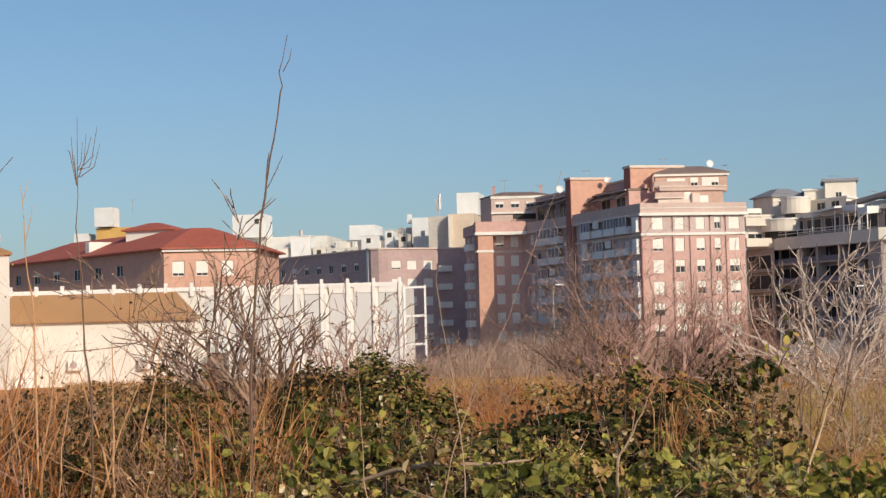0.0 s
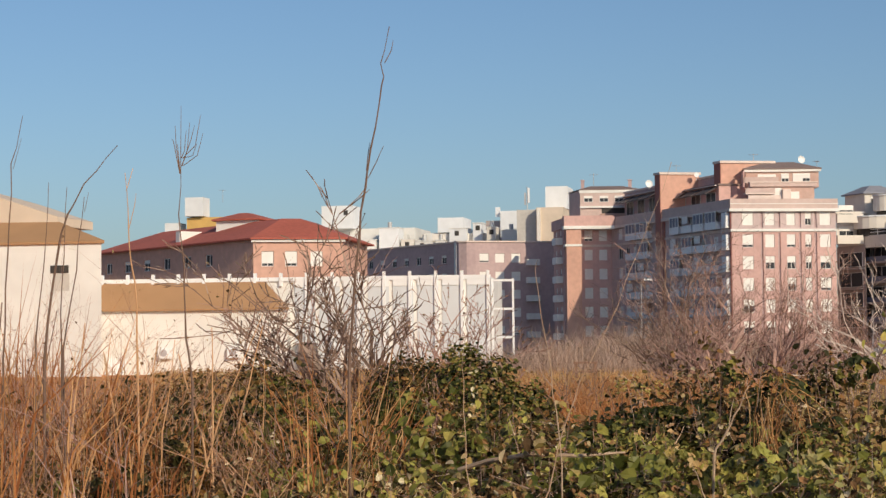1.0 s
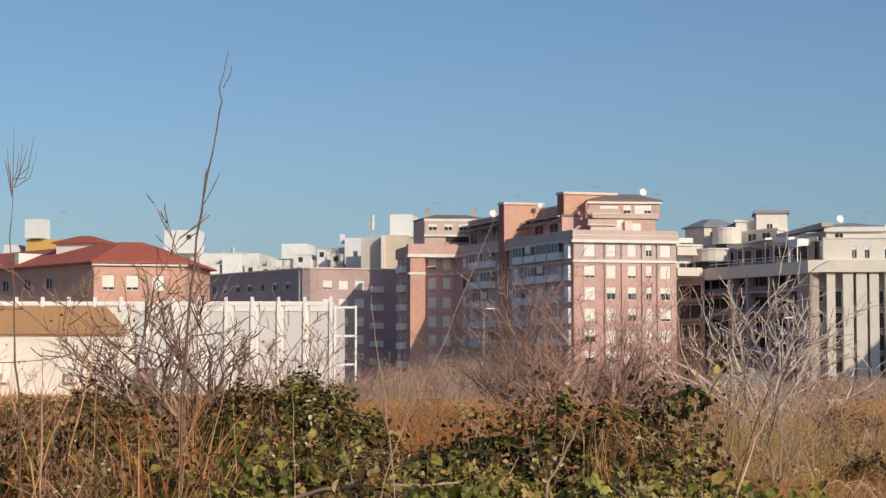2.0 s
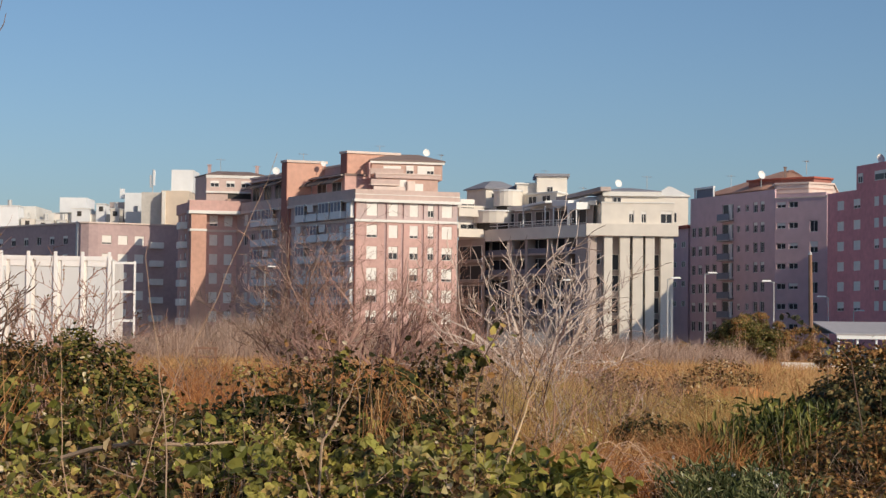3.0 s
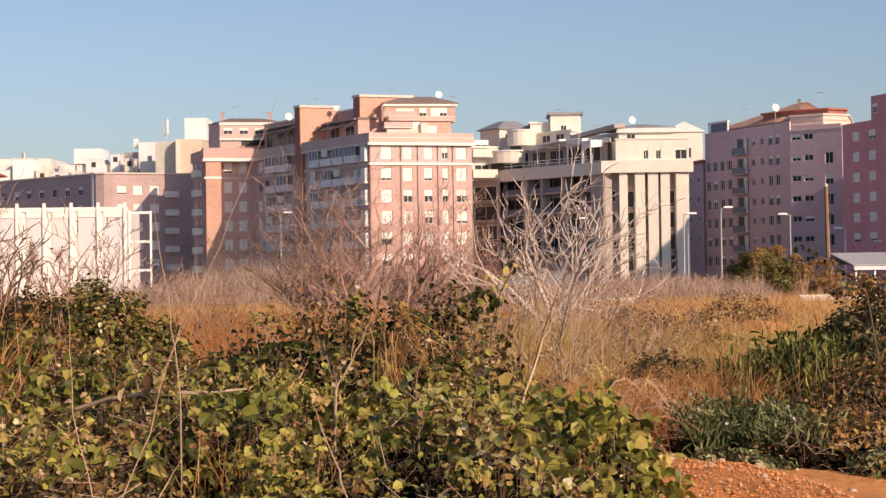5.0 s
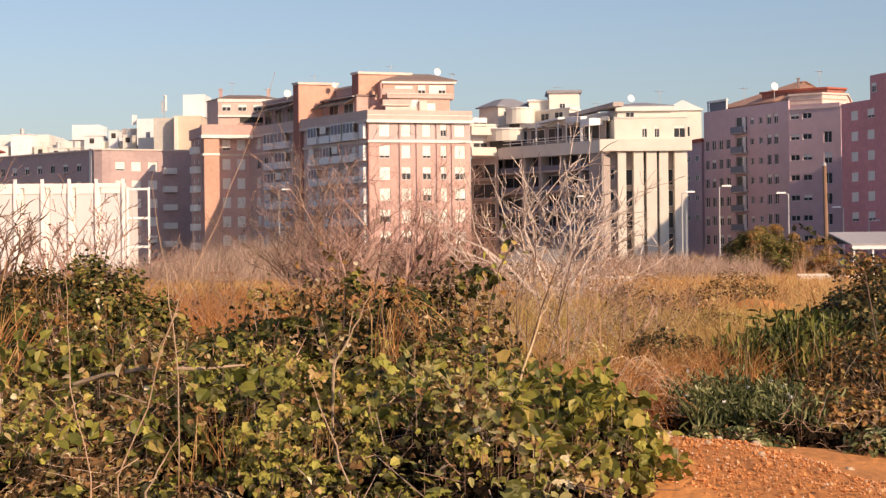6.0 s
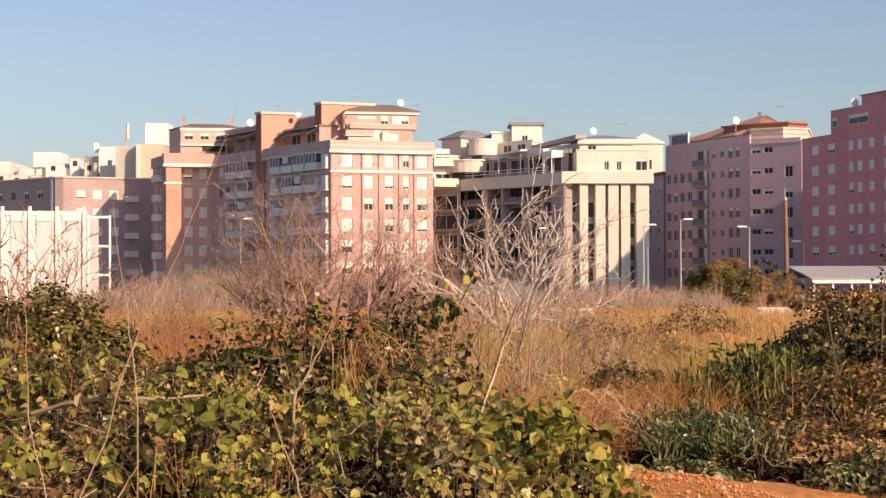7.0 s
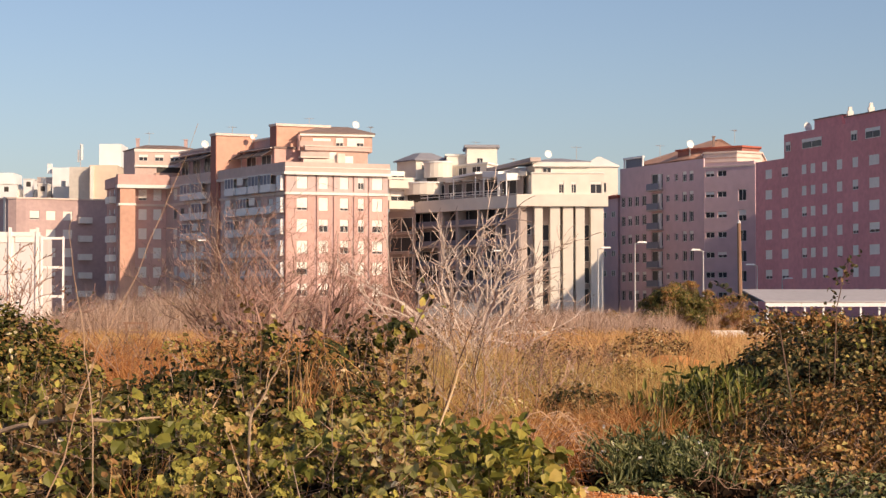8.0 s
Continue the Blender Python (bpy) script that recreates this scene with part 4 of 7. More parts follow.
dh = [(u, z, 1.5, 1.4) for u in range(3, 46, 4) for z in drows]
ds.wall(row, -1.9, 19.2, dh, BRICK_DARK)
for u, z, w, h in dh:
    ds.window(row, u, z, w - 0.02, h - 0.02, rng.choice([0, 0.3, 0.6]))
dh = [(u, z, 1.6, 1.5) for u in (1.5, 4.2, 7.0) for z in drows]
df.wall(row, -1.9, 19.2, dh, BRICK_DARK)
for u, z, w, h in dh:
    df.window(row, u, z, w - 0.02, h - 0.02, rng.choice(SHUTS))
for z in drows:
    df.balcony(row, 9.8, z - 1.2, 2.2, 0.9, 1.0, SHUTTER)
for a, b in zip(corner, corner[1:]):
    c_ = Face(a, b)
    c_.wall(row, -1.9, 19.2, [], BRICK_DARK)
Face(corner[0], corner[1]).bar(row, "drain_shaft", 0.2, 0.9, 6.0, 19.6, 0.15, OFFWHITE)
part("coping", prism("coping", inset_plan(dplan, -0.2), 19.2, 19.45, PALE_BAND), row)


# ---- skyline of rooftop blocks behind ----
TANNED = "tall sand apartment block with a blind off-white end wall toned grey for shade"


def skyline(label, blocks, at):
    ob = thing("apartment_block", label, "apartment building", at, shift=(-3.49, -0.60) if label != TANNED else (-0.92, 0.92))
    for name, x0, x1, y0, y1, z0, z1, mat in blocks:
        part(name, prism(name, rect(x0, x1, y0, y1), z0, z1, mat), ob)
    return ob


skyline("white rooftop stair house over an ochre apartment block", [("wall", -128, -112.5, 358, 370, -1.9, 24.6, OFFWHITE), ("upper_storey", -121.6, -107.0, 357, 366, 24.6, 27.3, OCHRE), ("stair_house", -121.6, -117.9, 356, 360, 27.5, 31.2, WHITE), ("stair_house", -126.5, -123.5, 358, 362, 24.6, 26.4, WHITE)], (-120, 362, 0))
# the cube's small near-black plate is a window opening
skyline("white rendered block with a tall white rooftop cube", [("wall", -96, -76, 358, 372, -1.9, 24.4, OFFWHITE), ("stair_house", -94.0, -87.7, 356, 362, 24.4, 28.8, WHITE), ("vent", -89.6, -88.8, 355.9, 356, 27.0, 27.9, VENT_AND_OPENING_DARK), ("upper_storey", -90.5, -76.8, 354.5, 357, -1.9, 23.0, OFFWHITE), ("parapet", -88.0, -77.0, 352, 354, -1.9, 21.6, WHITE)], (-86, 364, 0))
skyline("white apartment block with stepped roof terraces", [("wall", -74, -60.5, 357, 370, -1.9, 23.2, OFFWHITE), ("stair_house", -71.2, -66.2, 356, 364, 23.2, 26.0, WHITE), ("stair_house", -66.2, -60.8, 354, 360, -1.9, 23.4, WHITE), ("parapet", -71.0, -60.8, 350, 353, -1.9, 22.6, CREAM)], (-68, 362, 0))
skyline("grey and white block with rooftop water tanks", [("wall", -63.0, -54.8, 362, 374, -1.9, 25.6, CREAM_SHADE_GREY), ("stair_house", -59.1, -54.8, 356, 362, 22.0, 27.0, WHITE), ("tank", -60.2, -59.4, 357, 358, 26.0, 27.8, WHITE)], (-59, 366, 0))
# first wall: off-white render with its shade put into a grey colour
tan = skyline("tall sand apartment block with a blind off-white end wall toned grey for shade", [("wall", -55.2, -51.4, 336, 350, -1.9, 24.2, CONCRETE), ("wall", -51.4, -46.6, 334, 350, -1.9, 24.4, TAN), ("pier", -51.2, -50.6, 333.4, 334, -1.9, 24.2, CREAM), ("stair_house", -50.3, -46.4, 338, 346, 24.4, 28.4, WHITE)], (-51, 342, 0))
# small rooftop rooms, parapets and tanks that break the skyline
rs = random.Random(21)
for host, x0, x1, y0, z0 in ((TANNED, -60.0, -56.0, 346.0, 21.0), ("white roof", -84.0, -62.0, 349.0, 21.2), ("white roof", -108.0, -97.0, 356.0, 21.0)):
    ob = thing("rooftop_structures", "white rooftop rooms and parapets with small tanks", "rooftop", (x0, y0, 0), shift=(-3.4, -0.6))
    x = x0
    while x < x1:
        w_ = rs.uniform(1.2, 3.8)
        top_ = z0 + rs.uniform(0.0, 3.4)
        part("stair_house", prism("stair_house", rect(x, x + w_, y0, y0 + 4), -1.9, top_, rs.choice((WHITE, OFFWHITE, CREAM, WHITE))), ob)
        part("coping", prism("coping", rect(x - 0.12, x + w_ + 0.12, y0 - 0.12, y0 + 4.12), top_, top_ + 0.15, OFFWHITE), ob)
        if rs.random() < 0.6:
            part("opening", joined("opening", [box(x + w_ * 0.3, x + w_ * 0.3 + 0.8, y0 - 0.05, y0, top_ - 1.3, top_ - 0.4)], VENT_AND_OPENING_DARK), ob)
        if rs.random() < 0.4:
            part("tank", joined("tank", [tube([(x + w_ / 2, y0 + 1, top_ + 0.15), (x + w_ / 2, y0 + 1, top_ + 1.2)], [0.4, 0.4], 10)], STEEL), ob)
        x += w_ + rs.uniform(0.0, 1.4)
mast = thing("antenna", "white cellular antenna on a rooftop mast", "antenna", (-53.6, 338, 24.2), shift=(-0.91, 0.91))
part("mast", joined("mast", [tube([(-53.6, 338, 24.2), (-53.6, 338, 28.5)], [0.09, 0.07], 6)], STEEL), mast)
part("panel", joined("panel", [box(-53.5, -53.15, 337.8, 338.1, 25.6, 28.3)], WHITE), mast, "white antenna panel")
part("panel", joined("panel", [box(-54.1, -53.8, 337.8, 338.1, 25.2, 27.4)], STEEL), mast)


# ---- street furniture ----
def street_lamp(x, y, top, side=1, arm=1.1):
    ob = thing("street_lamp", "grey steel street lamp with a white lantern head", "street lamp", (x, y, -0.2), "street lamps along the road", shift=(-0.0027 * y, 0.0027 * y))
    part("pole", joined("pole", [tube([(x, y, -1.2), (x, y, 1.0), (x, y, top - 0.1)], [0.11, 0.09, 0.06], 8)], STEEL), ob)
    part("arm", joined("arm", [tube([(x, y, top - 0.15), (x + side * arm * 0.5, y, top - 0.02), (x + side * arm * 0.8, y, top)], [0.05, 0.05, 0.05], 6)], STEEL), ob)
    me = joined("lantern", [box(-0.55, 0.55, -0.22, 0.22, -0.08, 0.1)], LAMP_WHITE)
    for v in me.vertices:
        if v.co.z > 0:
            v.co.x *= 0.8
            v.co.y *= 0.7
    part("lantern", me, ob, "white lantern head", pose(x + side * arm * 0.75, y, top + 0.02))


for x, y, z, s in ((28.0, 215, 7.7, 1), (35.7, 215, 6.85, -1), (44.7, 230, 5.45, -1), (49.8, 240, 3.9, 1), (22.17, 200, 6.7, 1), (-22.81, 230, 8.3, 1), (12.9, 235, 7.2, 1)):
    street_lamp(x, y, z, s)
stake = thing("pole", "slim grey steel pole", "pole", (22.6, 200, -0.2), shift=(-0.54, 0.54))
part("shaft", joined("shaft", [tube([(22.6, 200, -1.2), (22.6, 200, 4.7)], [0.07, 0.06], 6)], STEEL), stake)
pole = thing("utility_pole", "weathered wooden utility pole", "pole", (27.76, 150, -0.2), shift=(-0.41, 0.41))
part("shaft", joined("shaft", [tube([(27.85, 150, -1.2), (27.8, 150, 3), (27.74, 150, 7.35)], [0.2, 0.18, 0.15], 9)], WOOD), pole)
part("cap", joined("cap", [tube([(27.74, 150, 7.35), (27.74, 150, 7.6)], [0.17, 0.08], 9)], STEEL), pole)
shelter = thing("canopy", "long low white canopy with a pale sheet roof", "canopy", (33, 150, -0.2), shift=(-1.1, 0.85))
sl = [(29.9, 147.3, 0.80), (47.0, 147.3, 0.80), (47.0, 151.2, 1.74), (28.8, 151.2, 1.74), (28.8, 155.0, 0.9), (47.0, 155.0, 0.9)]
sl += [(x_, y_, z_ - 0.1) for x_, y_, z_ in sl]
part("roof", mesh_of("roof", sl, [(0, 1, 2, 3), (3, 2, 5, 4), (6, 9, 8, 7), (9, 10, 11, 8), (0, 6, 7, 1), (4, 5, 11, 10), (0, 3, 9, 6), (3, 4, 10, 9), (1, 7, 8, 2), (2, 8, 11, 5)], BALCONY), shelter, "pale ribbed sheet roof")
part("fascia", joined("fascia", [box(30.0, 46.9, 147.36, 147.5, 0.38, 0.68)], WHITE), shelter, "white fascia")
for i in range(12):
    part("post", joined("post", [box(30.1 + i * 1.45, 30.25 + i * 1.45, 147.52, 147.66, -1.3, 0.62)], WHITE), shelter)
for x0, x1, y, z1, lab in ((5.8, 6.9, 85.0, 0.22, "a"), (14.3, 18.5, 85.0, 0.24, "b")):
    lw = thing("low_wall", "low pale concrete wall in the dry grass", "wall", (x0, y, -0.2))
    part("blocks", joined("blocks", [box(x0, x1, y, y + 0.4, -0.4, z1), box(x0 - 0.05, x1 + 0.05, y - 0.05, y + 0.45, z1, z1 + 0.08)], OFFWHITE), lw)
gw = thing("boundary_wall", "grey block boundary wall", "wall", (8, 190, -0.2))
part("blocks", joined("blocks", [box(3.0, 8.6, 190, 190.3, -0.4, 1.4), box(2.9, 8.7, 189.9, 190.4, 1.4, 1.5)], GREY_WALL), gw)

# ---- plants ----
BRAMBLE = material("bramble_leaf", (0, 0, 0), 0.55, 0.25, 30.0, by="island", through_light=0.12, spread=0.9, gloss=0.2,
                   ramp=[(0.0, (0.014, 0.014, 0.005)), (0.24, (0.06, 0.058, 0.013)), (0.42, (0.245, 0.228, 0.048)), (0.62, (0.43, 0.39, 0.088)), (0.76, (0.40, 0.25, 0.09)), (0.88, (0.54, 0.39, 0.18)), (1.0, (0.76, 0.66, 0.43))])
BROAD = material("broad_bramble_leaf", (0, 0, 0), 0.5, 0.22, 30.0, by="island", through_light=0.2, spread=0.25, gloss=0.25,
                 ramp=[(0.0, (0.03, 0.032, 0.009)), (0.3, (0.11, 0.105, 0.024)), (0.6, (0.31, 0.305, 0.062)), (0.8, (0.42, 0.395, 0.085)), (0.9, (0.44, 0.31, 0.11)), (1.0, (0.64, 0.52, 0.30))])
BRAMBLE_RUST = material("browning_bramble_leaf", (0, 0, 0), 0.55, 0.25, 30.0, by="island", through_light=0.2, spread=0.8, gloss=0.2,
                        ramp=[(0.0, (0.016, 0.015, 0.005)), (0.35, (0.045, 0.040, 0.011)), (0.58, (0.12, 0.085, 0.024)), (0.74, (0.27, 0.13, 0.04)), (0.88, (0.38, 0.22, 0.07)), (1.0, (0.54, 0.34, 0.15))])
YOUNG = material("young_bramble_leaf", (0, 0, 0), 0.45, 0.2, 30.0, by="island", through_light=0.3, gloss=0.25,
                 ramp=[(0.0, (0.06, 0.07, 0.014)), (0.4, (0.20, 0.205, 0.038)), (0.8, (0.39, 0.345, 0.07)), (1.0, (0.50, 0.36, 0.12))])
DARK_LEAF = material("dark_shrub_leaf", (0, 0, 0), 0.55, 0.2, 30.0, by="island", through_light=0.15, gloss=0.3, spread=0.3,
                     ramp=[(0.0, (0.014, 0.016, 0.006)), (0.45, (0.048, 0.05, 0.015)), (0.72, (0.125, 0.105, 0.032)), (0.88, (0.20, 0.11, 0.04)), (1.0, (0.48, 0.38, 0.16))])
GREEN_LEAF = material("green_shrub_leaf", (0, 0, 0), 0.5, 0.2, 30.0, by="island", through_light=0.2, gloss=0.35, spread=0.5,
                      ramp=[(0.0, (0.02, 0.028, 0.008)), (0.33, (0.07, 0.08, 0.018)), (0.62, (0.17, 0.165, 0.038)), (0.8, (0.29, 0.25, 0.07)), (0.92, (0.36, 0.20, 0.08)), (1.0, (0.62, 0.50, 0.28))])
DARK_GREEN = material("dark_green_leaf", (0, 0, 0), 0.55, 0.2, 30.0, by="island", through_light=0.15, gloss=0.2, spread=0.6,
                      ramp=[(0.0, (0.011, 0.015, 0.005)), (0.38, (0.038, 0.046, 0.011)), (0.58, (0.13, 0.125, 0.028)), (0.76, (0.27, 0.235, 0.052)), (0.86, (0.28, 0.14, 0.05)), (0.95, (0.44, 0.33, 0.14)), (1.0, (0.76, 0.66, 0.42))])
DEAD_LEAF = material("dead_leaf", (0, 0, 0), 0.75, 0.2, 30.0, by="island", through_light=0.15, gloss=0.2, spread=0.15,
                     ramp=[(0.0, (0.04, 0.026, 0.012)), (0.35, (0.13, 0.075, 0.032)), (0.62, (0.32, 0.17, 0.07)), (0.75, (0.17, 0.14, 0.04)), (0.9, (0.50, 0.37, 0.19)), (1.0, (0.78, 0.68, 0.48))])
RUST_LEAF = material("withered_orange_leaf", (0, 0, 0), 0.75, 0.2, 30.0, by="island", through_light=0.2, gloss=0.2, spread=0.3,
                     ramp=[(0.0, (0.14, 0.065, 0.025)), (0.4, (0.36, 0.18, 0.065)), (0.75, (0.50, 0.31, 0.12)), (1.0, (0.42, 0.36, 0.12))])
PALE_LEAF = material("pale_leaf_back", (0, 0, 0), 0.6, 0.15, 30.0, by="island", through_light=0.2, gloss=0.3, ramp=[(0.0, (0.14, 0.15, 0.045)), (0.5, (0.30, 0.28, 0.10)), (0.85, (0.42, 0.35, 0.14)), (1.0, (0.58, 0.50, 0.27))])
HERB = material("blue_green_herb", (0, 0, 0), 0.55, 0.2, 30.0, by="island", through_light=0.2, gloss=0.25,
                ramp=[(0.0, (0.024, 0.034, 0.013)), (0.4, (0.075, 0.095, 0.034)), (0.72, (0.20, 0.22, 0.085)), (1.0, (0.48, 0.47, 0.24))])
HERB_BRIGHT = material("yellow_green_herb", (0, 0, 0), 0.5, 0.2, 30.0, by="island", through_light=0.25, gloss=0.25, spread=0.4,
                       ramp=[(0.0, (0.022, 0.034, 0.010)), (0.4, (0.06, 0.074, 0.018)), (0.75, (0.21, 0.22, 0.046)), (1.0, (0.46, 0.42, 0.12))])
STRAW = material("dry_orange_grass", (0, 0, 0), 0.8, 0.2, 20.0, by="island", through_light=0.25, spread=0.2, gloss=0.2,
                 ramp=[(0.0, (0.24, 0.09, 0.03)), (0.35, (0.47, 0.225, 0.08)), (0.7, (0.62, 0.36, 0.145)), (1.0, (0.72, 0.52, 0.28))])
STRAW_ORANGE = material("orange_dry_stalk_grass", (0, 0, 0), 0.8, 0.2, 20.0, by="island", through_light=0.25, spread=0.3, gloss=0.2,
                        ramp=[(0.0, (0.20, 0.065, 0.022)), (0.35, (0.42, 0.165, 0.055)), (0.7, (0.58, 0.28, 0.10)), (1.0, (0.70, 0.45, 0.22))])
STRAW_FIELD = material("field_grass", (0, 0, 0), 0.85, 0.25, 3.0, by="island", through_light=0.2, spread=0.5, gloss=0.2,
                       ramp=[(0.0, (0.40, 0.185, 0.065)), (0.28, (0.56, 0.325, 0.115)), (0.58, (0.62, 0.41, 0.155)), (0.82, (0.58, 0.46, 0.165)), (1.0, (0.42, 0.36, 0.09))])
STRAW_FAR = material("tan_field_grass", (0, 0, 0), 0.85, 0.25, 1.0, by="island", through_light=0.2, spread=0.5, gloss=0.2,
                     ramp=[(0.0, (0.34, 0.165, 0.07)), (0.35, (0.48, 0.275, 0.12)), (0.65, (0.55, 0.355, 0.16)), (0.88, (0.50, 0.38, 0.15)), (1.0, (0.38, 0.31, 0.09))])
STRAW_PALE = material("pale_yellow_straw", (0, 0, 0), 0.8, 0.2, 20.0, by="island", through_light=0.25, spread=0.3, gloss=0.2,
                      ramp=[(0.0, (0.36, 0.17, 0.06)), (0.4, (0.52, 0.325, 0.12)), (0.75, (0.62, 0.46, 0.19)), (1.0, (0.46, 0.40, 0.12))])
TWIG = material("bare_twig", (0, 0, 0), 0.85, 0.2, 20.0, by="island", ramp=[(0.0, (0.10, 0.06, 0.045)), (0.6, (0.22, 0.14, 0.10)), (1.0, (0.38, 0.28, 0.22))])
PALE_TWIG = material("pale_grey_twig", (0, 0, 0), 0.8, 0.2, 20.0, by="island", ramp=[(0.0, (0.36, 0.29, 0.25)), (1.0, (0.66, 0.57, 0.50))])
RED_TWIG = material("red_brown_twig", (0, 0, 0), 0.85, 0.2, 20.0, by="island", ramp=[(0.0, (0.22, 0.115, 0.09)), (1.0, (0.50, 0.33, 0.27))])
DRY_CANE = material("dead_cane", (0, 0, 0), 0.8, 0.2, 20.0, by="island", ramp=[(0.0, (0.28, 0.16, 0.10)), (1.0, (0.62, 0.44, 0.30))])
RUST = material("rust_grass", (0, 0, 0), 0.85, 0.2, 20.0, by="island", through_light=0.2, gloss=0.2, ramp=[(0.0, (0.16, 0.045, 0.015)), (0.5, (0.36, 0.12, 0.035)), (1.0, (0.52, 0.28, 0.10))])
OLIVE = material("olive_grass", (0, 0, 0), 0.85, 0.2, 20.0, by="island", through_light=0.25, gloss=0.2, ramp=[(0.0, (0.20, 0.18, 0.03)), (0.6, (0.40, 0.34, 0.07)), (1.0, (0.56, 0.44, 0.14))])
SCRUB = material("grey_brown_scrub", (0, 0, 0), 0.9, 0.15, 2.0, by="island", ramp=[(0.0, (0.26, 0.18, 0.14)), (1.0, (0.50, 0.37, 0.29))])
WEED = material("dry_weed_stem", (0, 0, 0), 0.85, 0.2, 20.0, by="island", ramp=[(0.0, (0.20, 0.10, 0.06)), (1.0, (0.56, 0.34, 0.20))])
STALK = material("dry_stalk", (0.56, 0.32, 0.155), 0.7, 0.25, 40.0)
STALK_GREY = material("faded_straw_stalk", (0.42, 0.30, 0.20), 0.75, 0.3, 60.0)
STALK_PALE = material("bleached_straw_stalk", (0.68, 0.50, 0.30), 0.7, 0.2, 40.0)
STALK_DARK = material("dark_dry_stalk", (0.16, 0.10, 0.07), 0.8, 0.25, 40.0)
PETAL = material("white_petal", (0.75, 0.73, 0.66), 0.7, 0.05, 30.0)
PEBBLE = material("pale_pebble", (0, 0, 0), 0.9, 0.2, 30.0, by="island", ramp=[(0.0, (0.40, 0.16, 0.05)), (0.75, (0.62, 0.27, 0.10)), (0.93, (0.66, 0.38, 0.2)), (1.0, (0.62, 0.52, 0.42))])
R = np.random.default_rng(11)


def unit(v):
    return v / np.maximum(np.linalg.norm(v, axis=1, keepdims=True), 1e-9)


def leaves(at, size, flat=0.9, slim=0.36, droop=0.25, out=None):
    """Folded pointed leaves at points: (verts, triangles). flat: how much they face the sky; out: the way that each faces."""
    n = len(at)
    size = np.broadcast_to(np.asarray(size, float), n)[:, None]
    nrm = R.normal(size=(n, 3)) * (0.85, 0.85, 0.5)
    if out is None:
        nrm[:, 2] += flat
        nrm[:, 1] -= 0.35
    else:
        nrm = nrm * 0.5 + out + (0, -0.1, 0.25)
    nrm = unit(nrm)
    run = R.normal(size=(n, 3))
    run[:, 2] -= droop
    run = unit(run - nrm * (run * nrm).sum(1, keepdims=True))
    side = np.cross(nrm, run)
    wide = slim * R.uniform(0.8, 1.25, (n, 1))
    base = at - run * size * 0.5
    v = np.stack([base,
                  base + run * size * 0.30 - side * size * wide + nrm * size * 0.10,
                  base + run * size * 0.30 + side * size * wide + nrm * size * 0.10,
                  base + run * size * 0.45 - nrm * size * 0.02,
                  base + run * size * 0.72 - side * size * wide * 0.72 + nrm * size * 0.06,
                  base + run * size * 0.72 + side * size * wide * 0.72 + nrm * size * 0.06,
                  base + run * size - nrm * size * 0.12], 1)
    f = np.array([(0, 3, 1), (1, 3, 4), (4, 3, 6), (0, 2, 3), (2, 5, 3), (5, 6, 3)])
    return v.reshape(-1, 3), (f[None] + 7 * np.arange(n)[:, None, None]).reshape(-1, 3)


def three_leaves(at, size, out, slim=0.36):
    """Bramble leaves of three folded leaflets that share a stalk: (verts, triangles)."""
    n = len(at)
    size = np.broadcast_to(np.asarray(size, float), n)[:, None]
    nrm = unit(R.normal(size=(n, 3)) * (0.42, 0.42, 0.3) + out + (0, -0.1, 0.25))
    run = R.normal(size=(n, 3)) - (0, 0, 0.6)
    run = unit(run - nrm * (run * nrm).sum(1, keepdims=True))
    side = np.cross(nrm, run)
    base = at - run * size * 0.35
    cols = [base]
    for turn, ln in ((-1.15, 0.62), (0.0, 0.78), (1.15, 0.62)):
        turn = turn + R.uniform(-0.25, 0.25, (n, 1))
        d = run * np.cos(turn) + side * np.sin(turn)
        c = np.cross(nrm, d)
        dip = R.uniform(0.0, 0.22, (n, 1))
        wide = slim * R.uniform(0.85, 1.3, (n, 1))
        q = size * ln
        cols += [base + d * q * 0.28 - c * q * wide * 0.85 + nrm * q * 0.10, base + d * q * 0.28 + c * q * wide * 0.85 + nrm * q * 0.10,
                 base + d * q * 0.55 - c * q * wide + nrm * q * (0.09 - dip), base + d * q * 0.52 - nrm * q * dip, base + d * q * 0.55 + c * q * wide + nrm * q * (0.09 - dip),
                 base + d * q * 0.82 - c * q * wide * 0.55 + nrm * q * (0.02 - dip), base + d * q * 0.82 + c * q * wide * 0.55 + nrm * q * (0.02 - dip), base + d * q - nrm * q * (0.08 + 1.6 * dip)]
    v = np.stack(cols, 1)
    f = []
    for k in range(3):
        a, b, c, m, e, g_, h, tip = (1 + 8 * k + i for i in range(8))
        f += [(0, m, a), (a, m, c), (c, m, g_), (g_, m, tip), (0, b, m), (b, e, m), (e, h, m), (h, tip, m)]
    f = np.array(f)
    return v.reshape(-1, 3), (f[None] + 25 * np.arange(n)[:, None, None]).reshape(-1, 3)


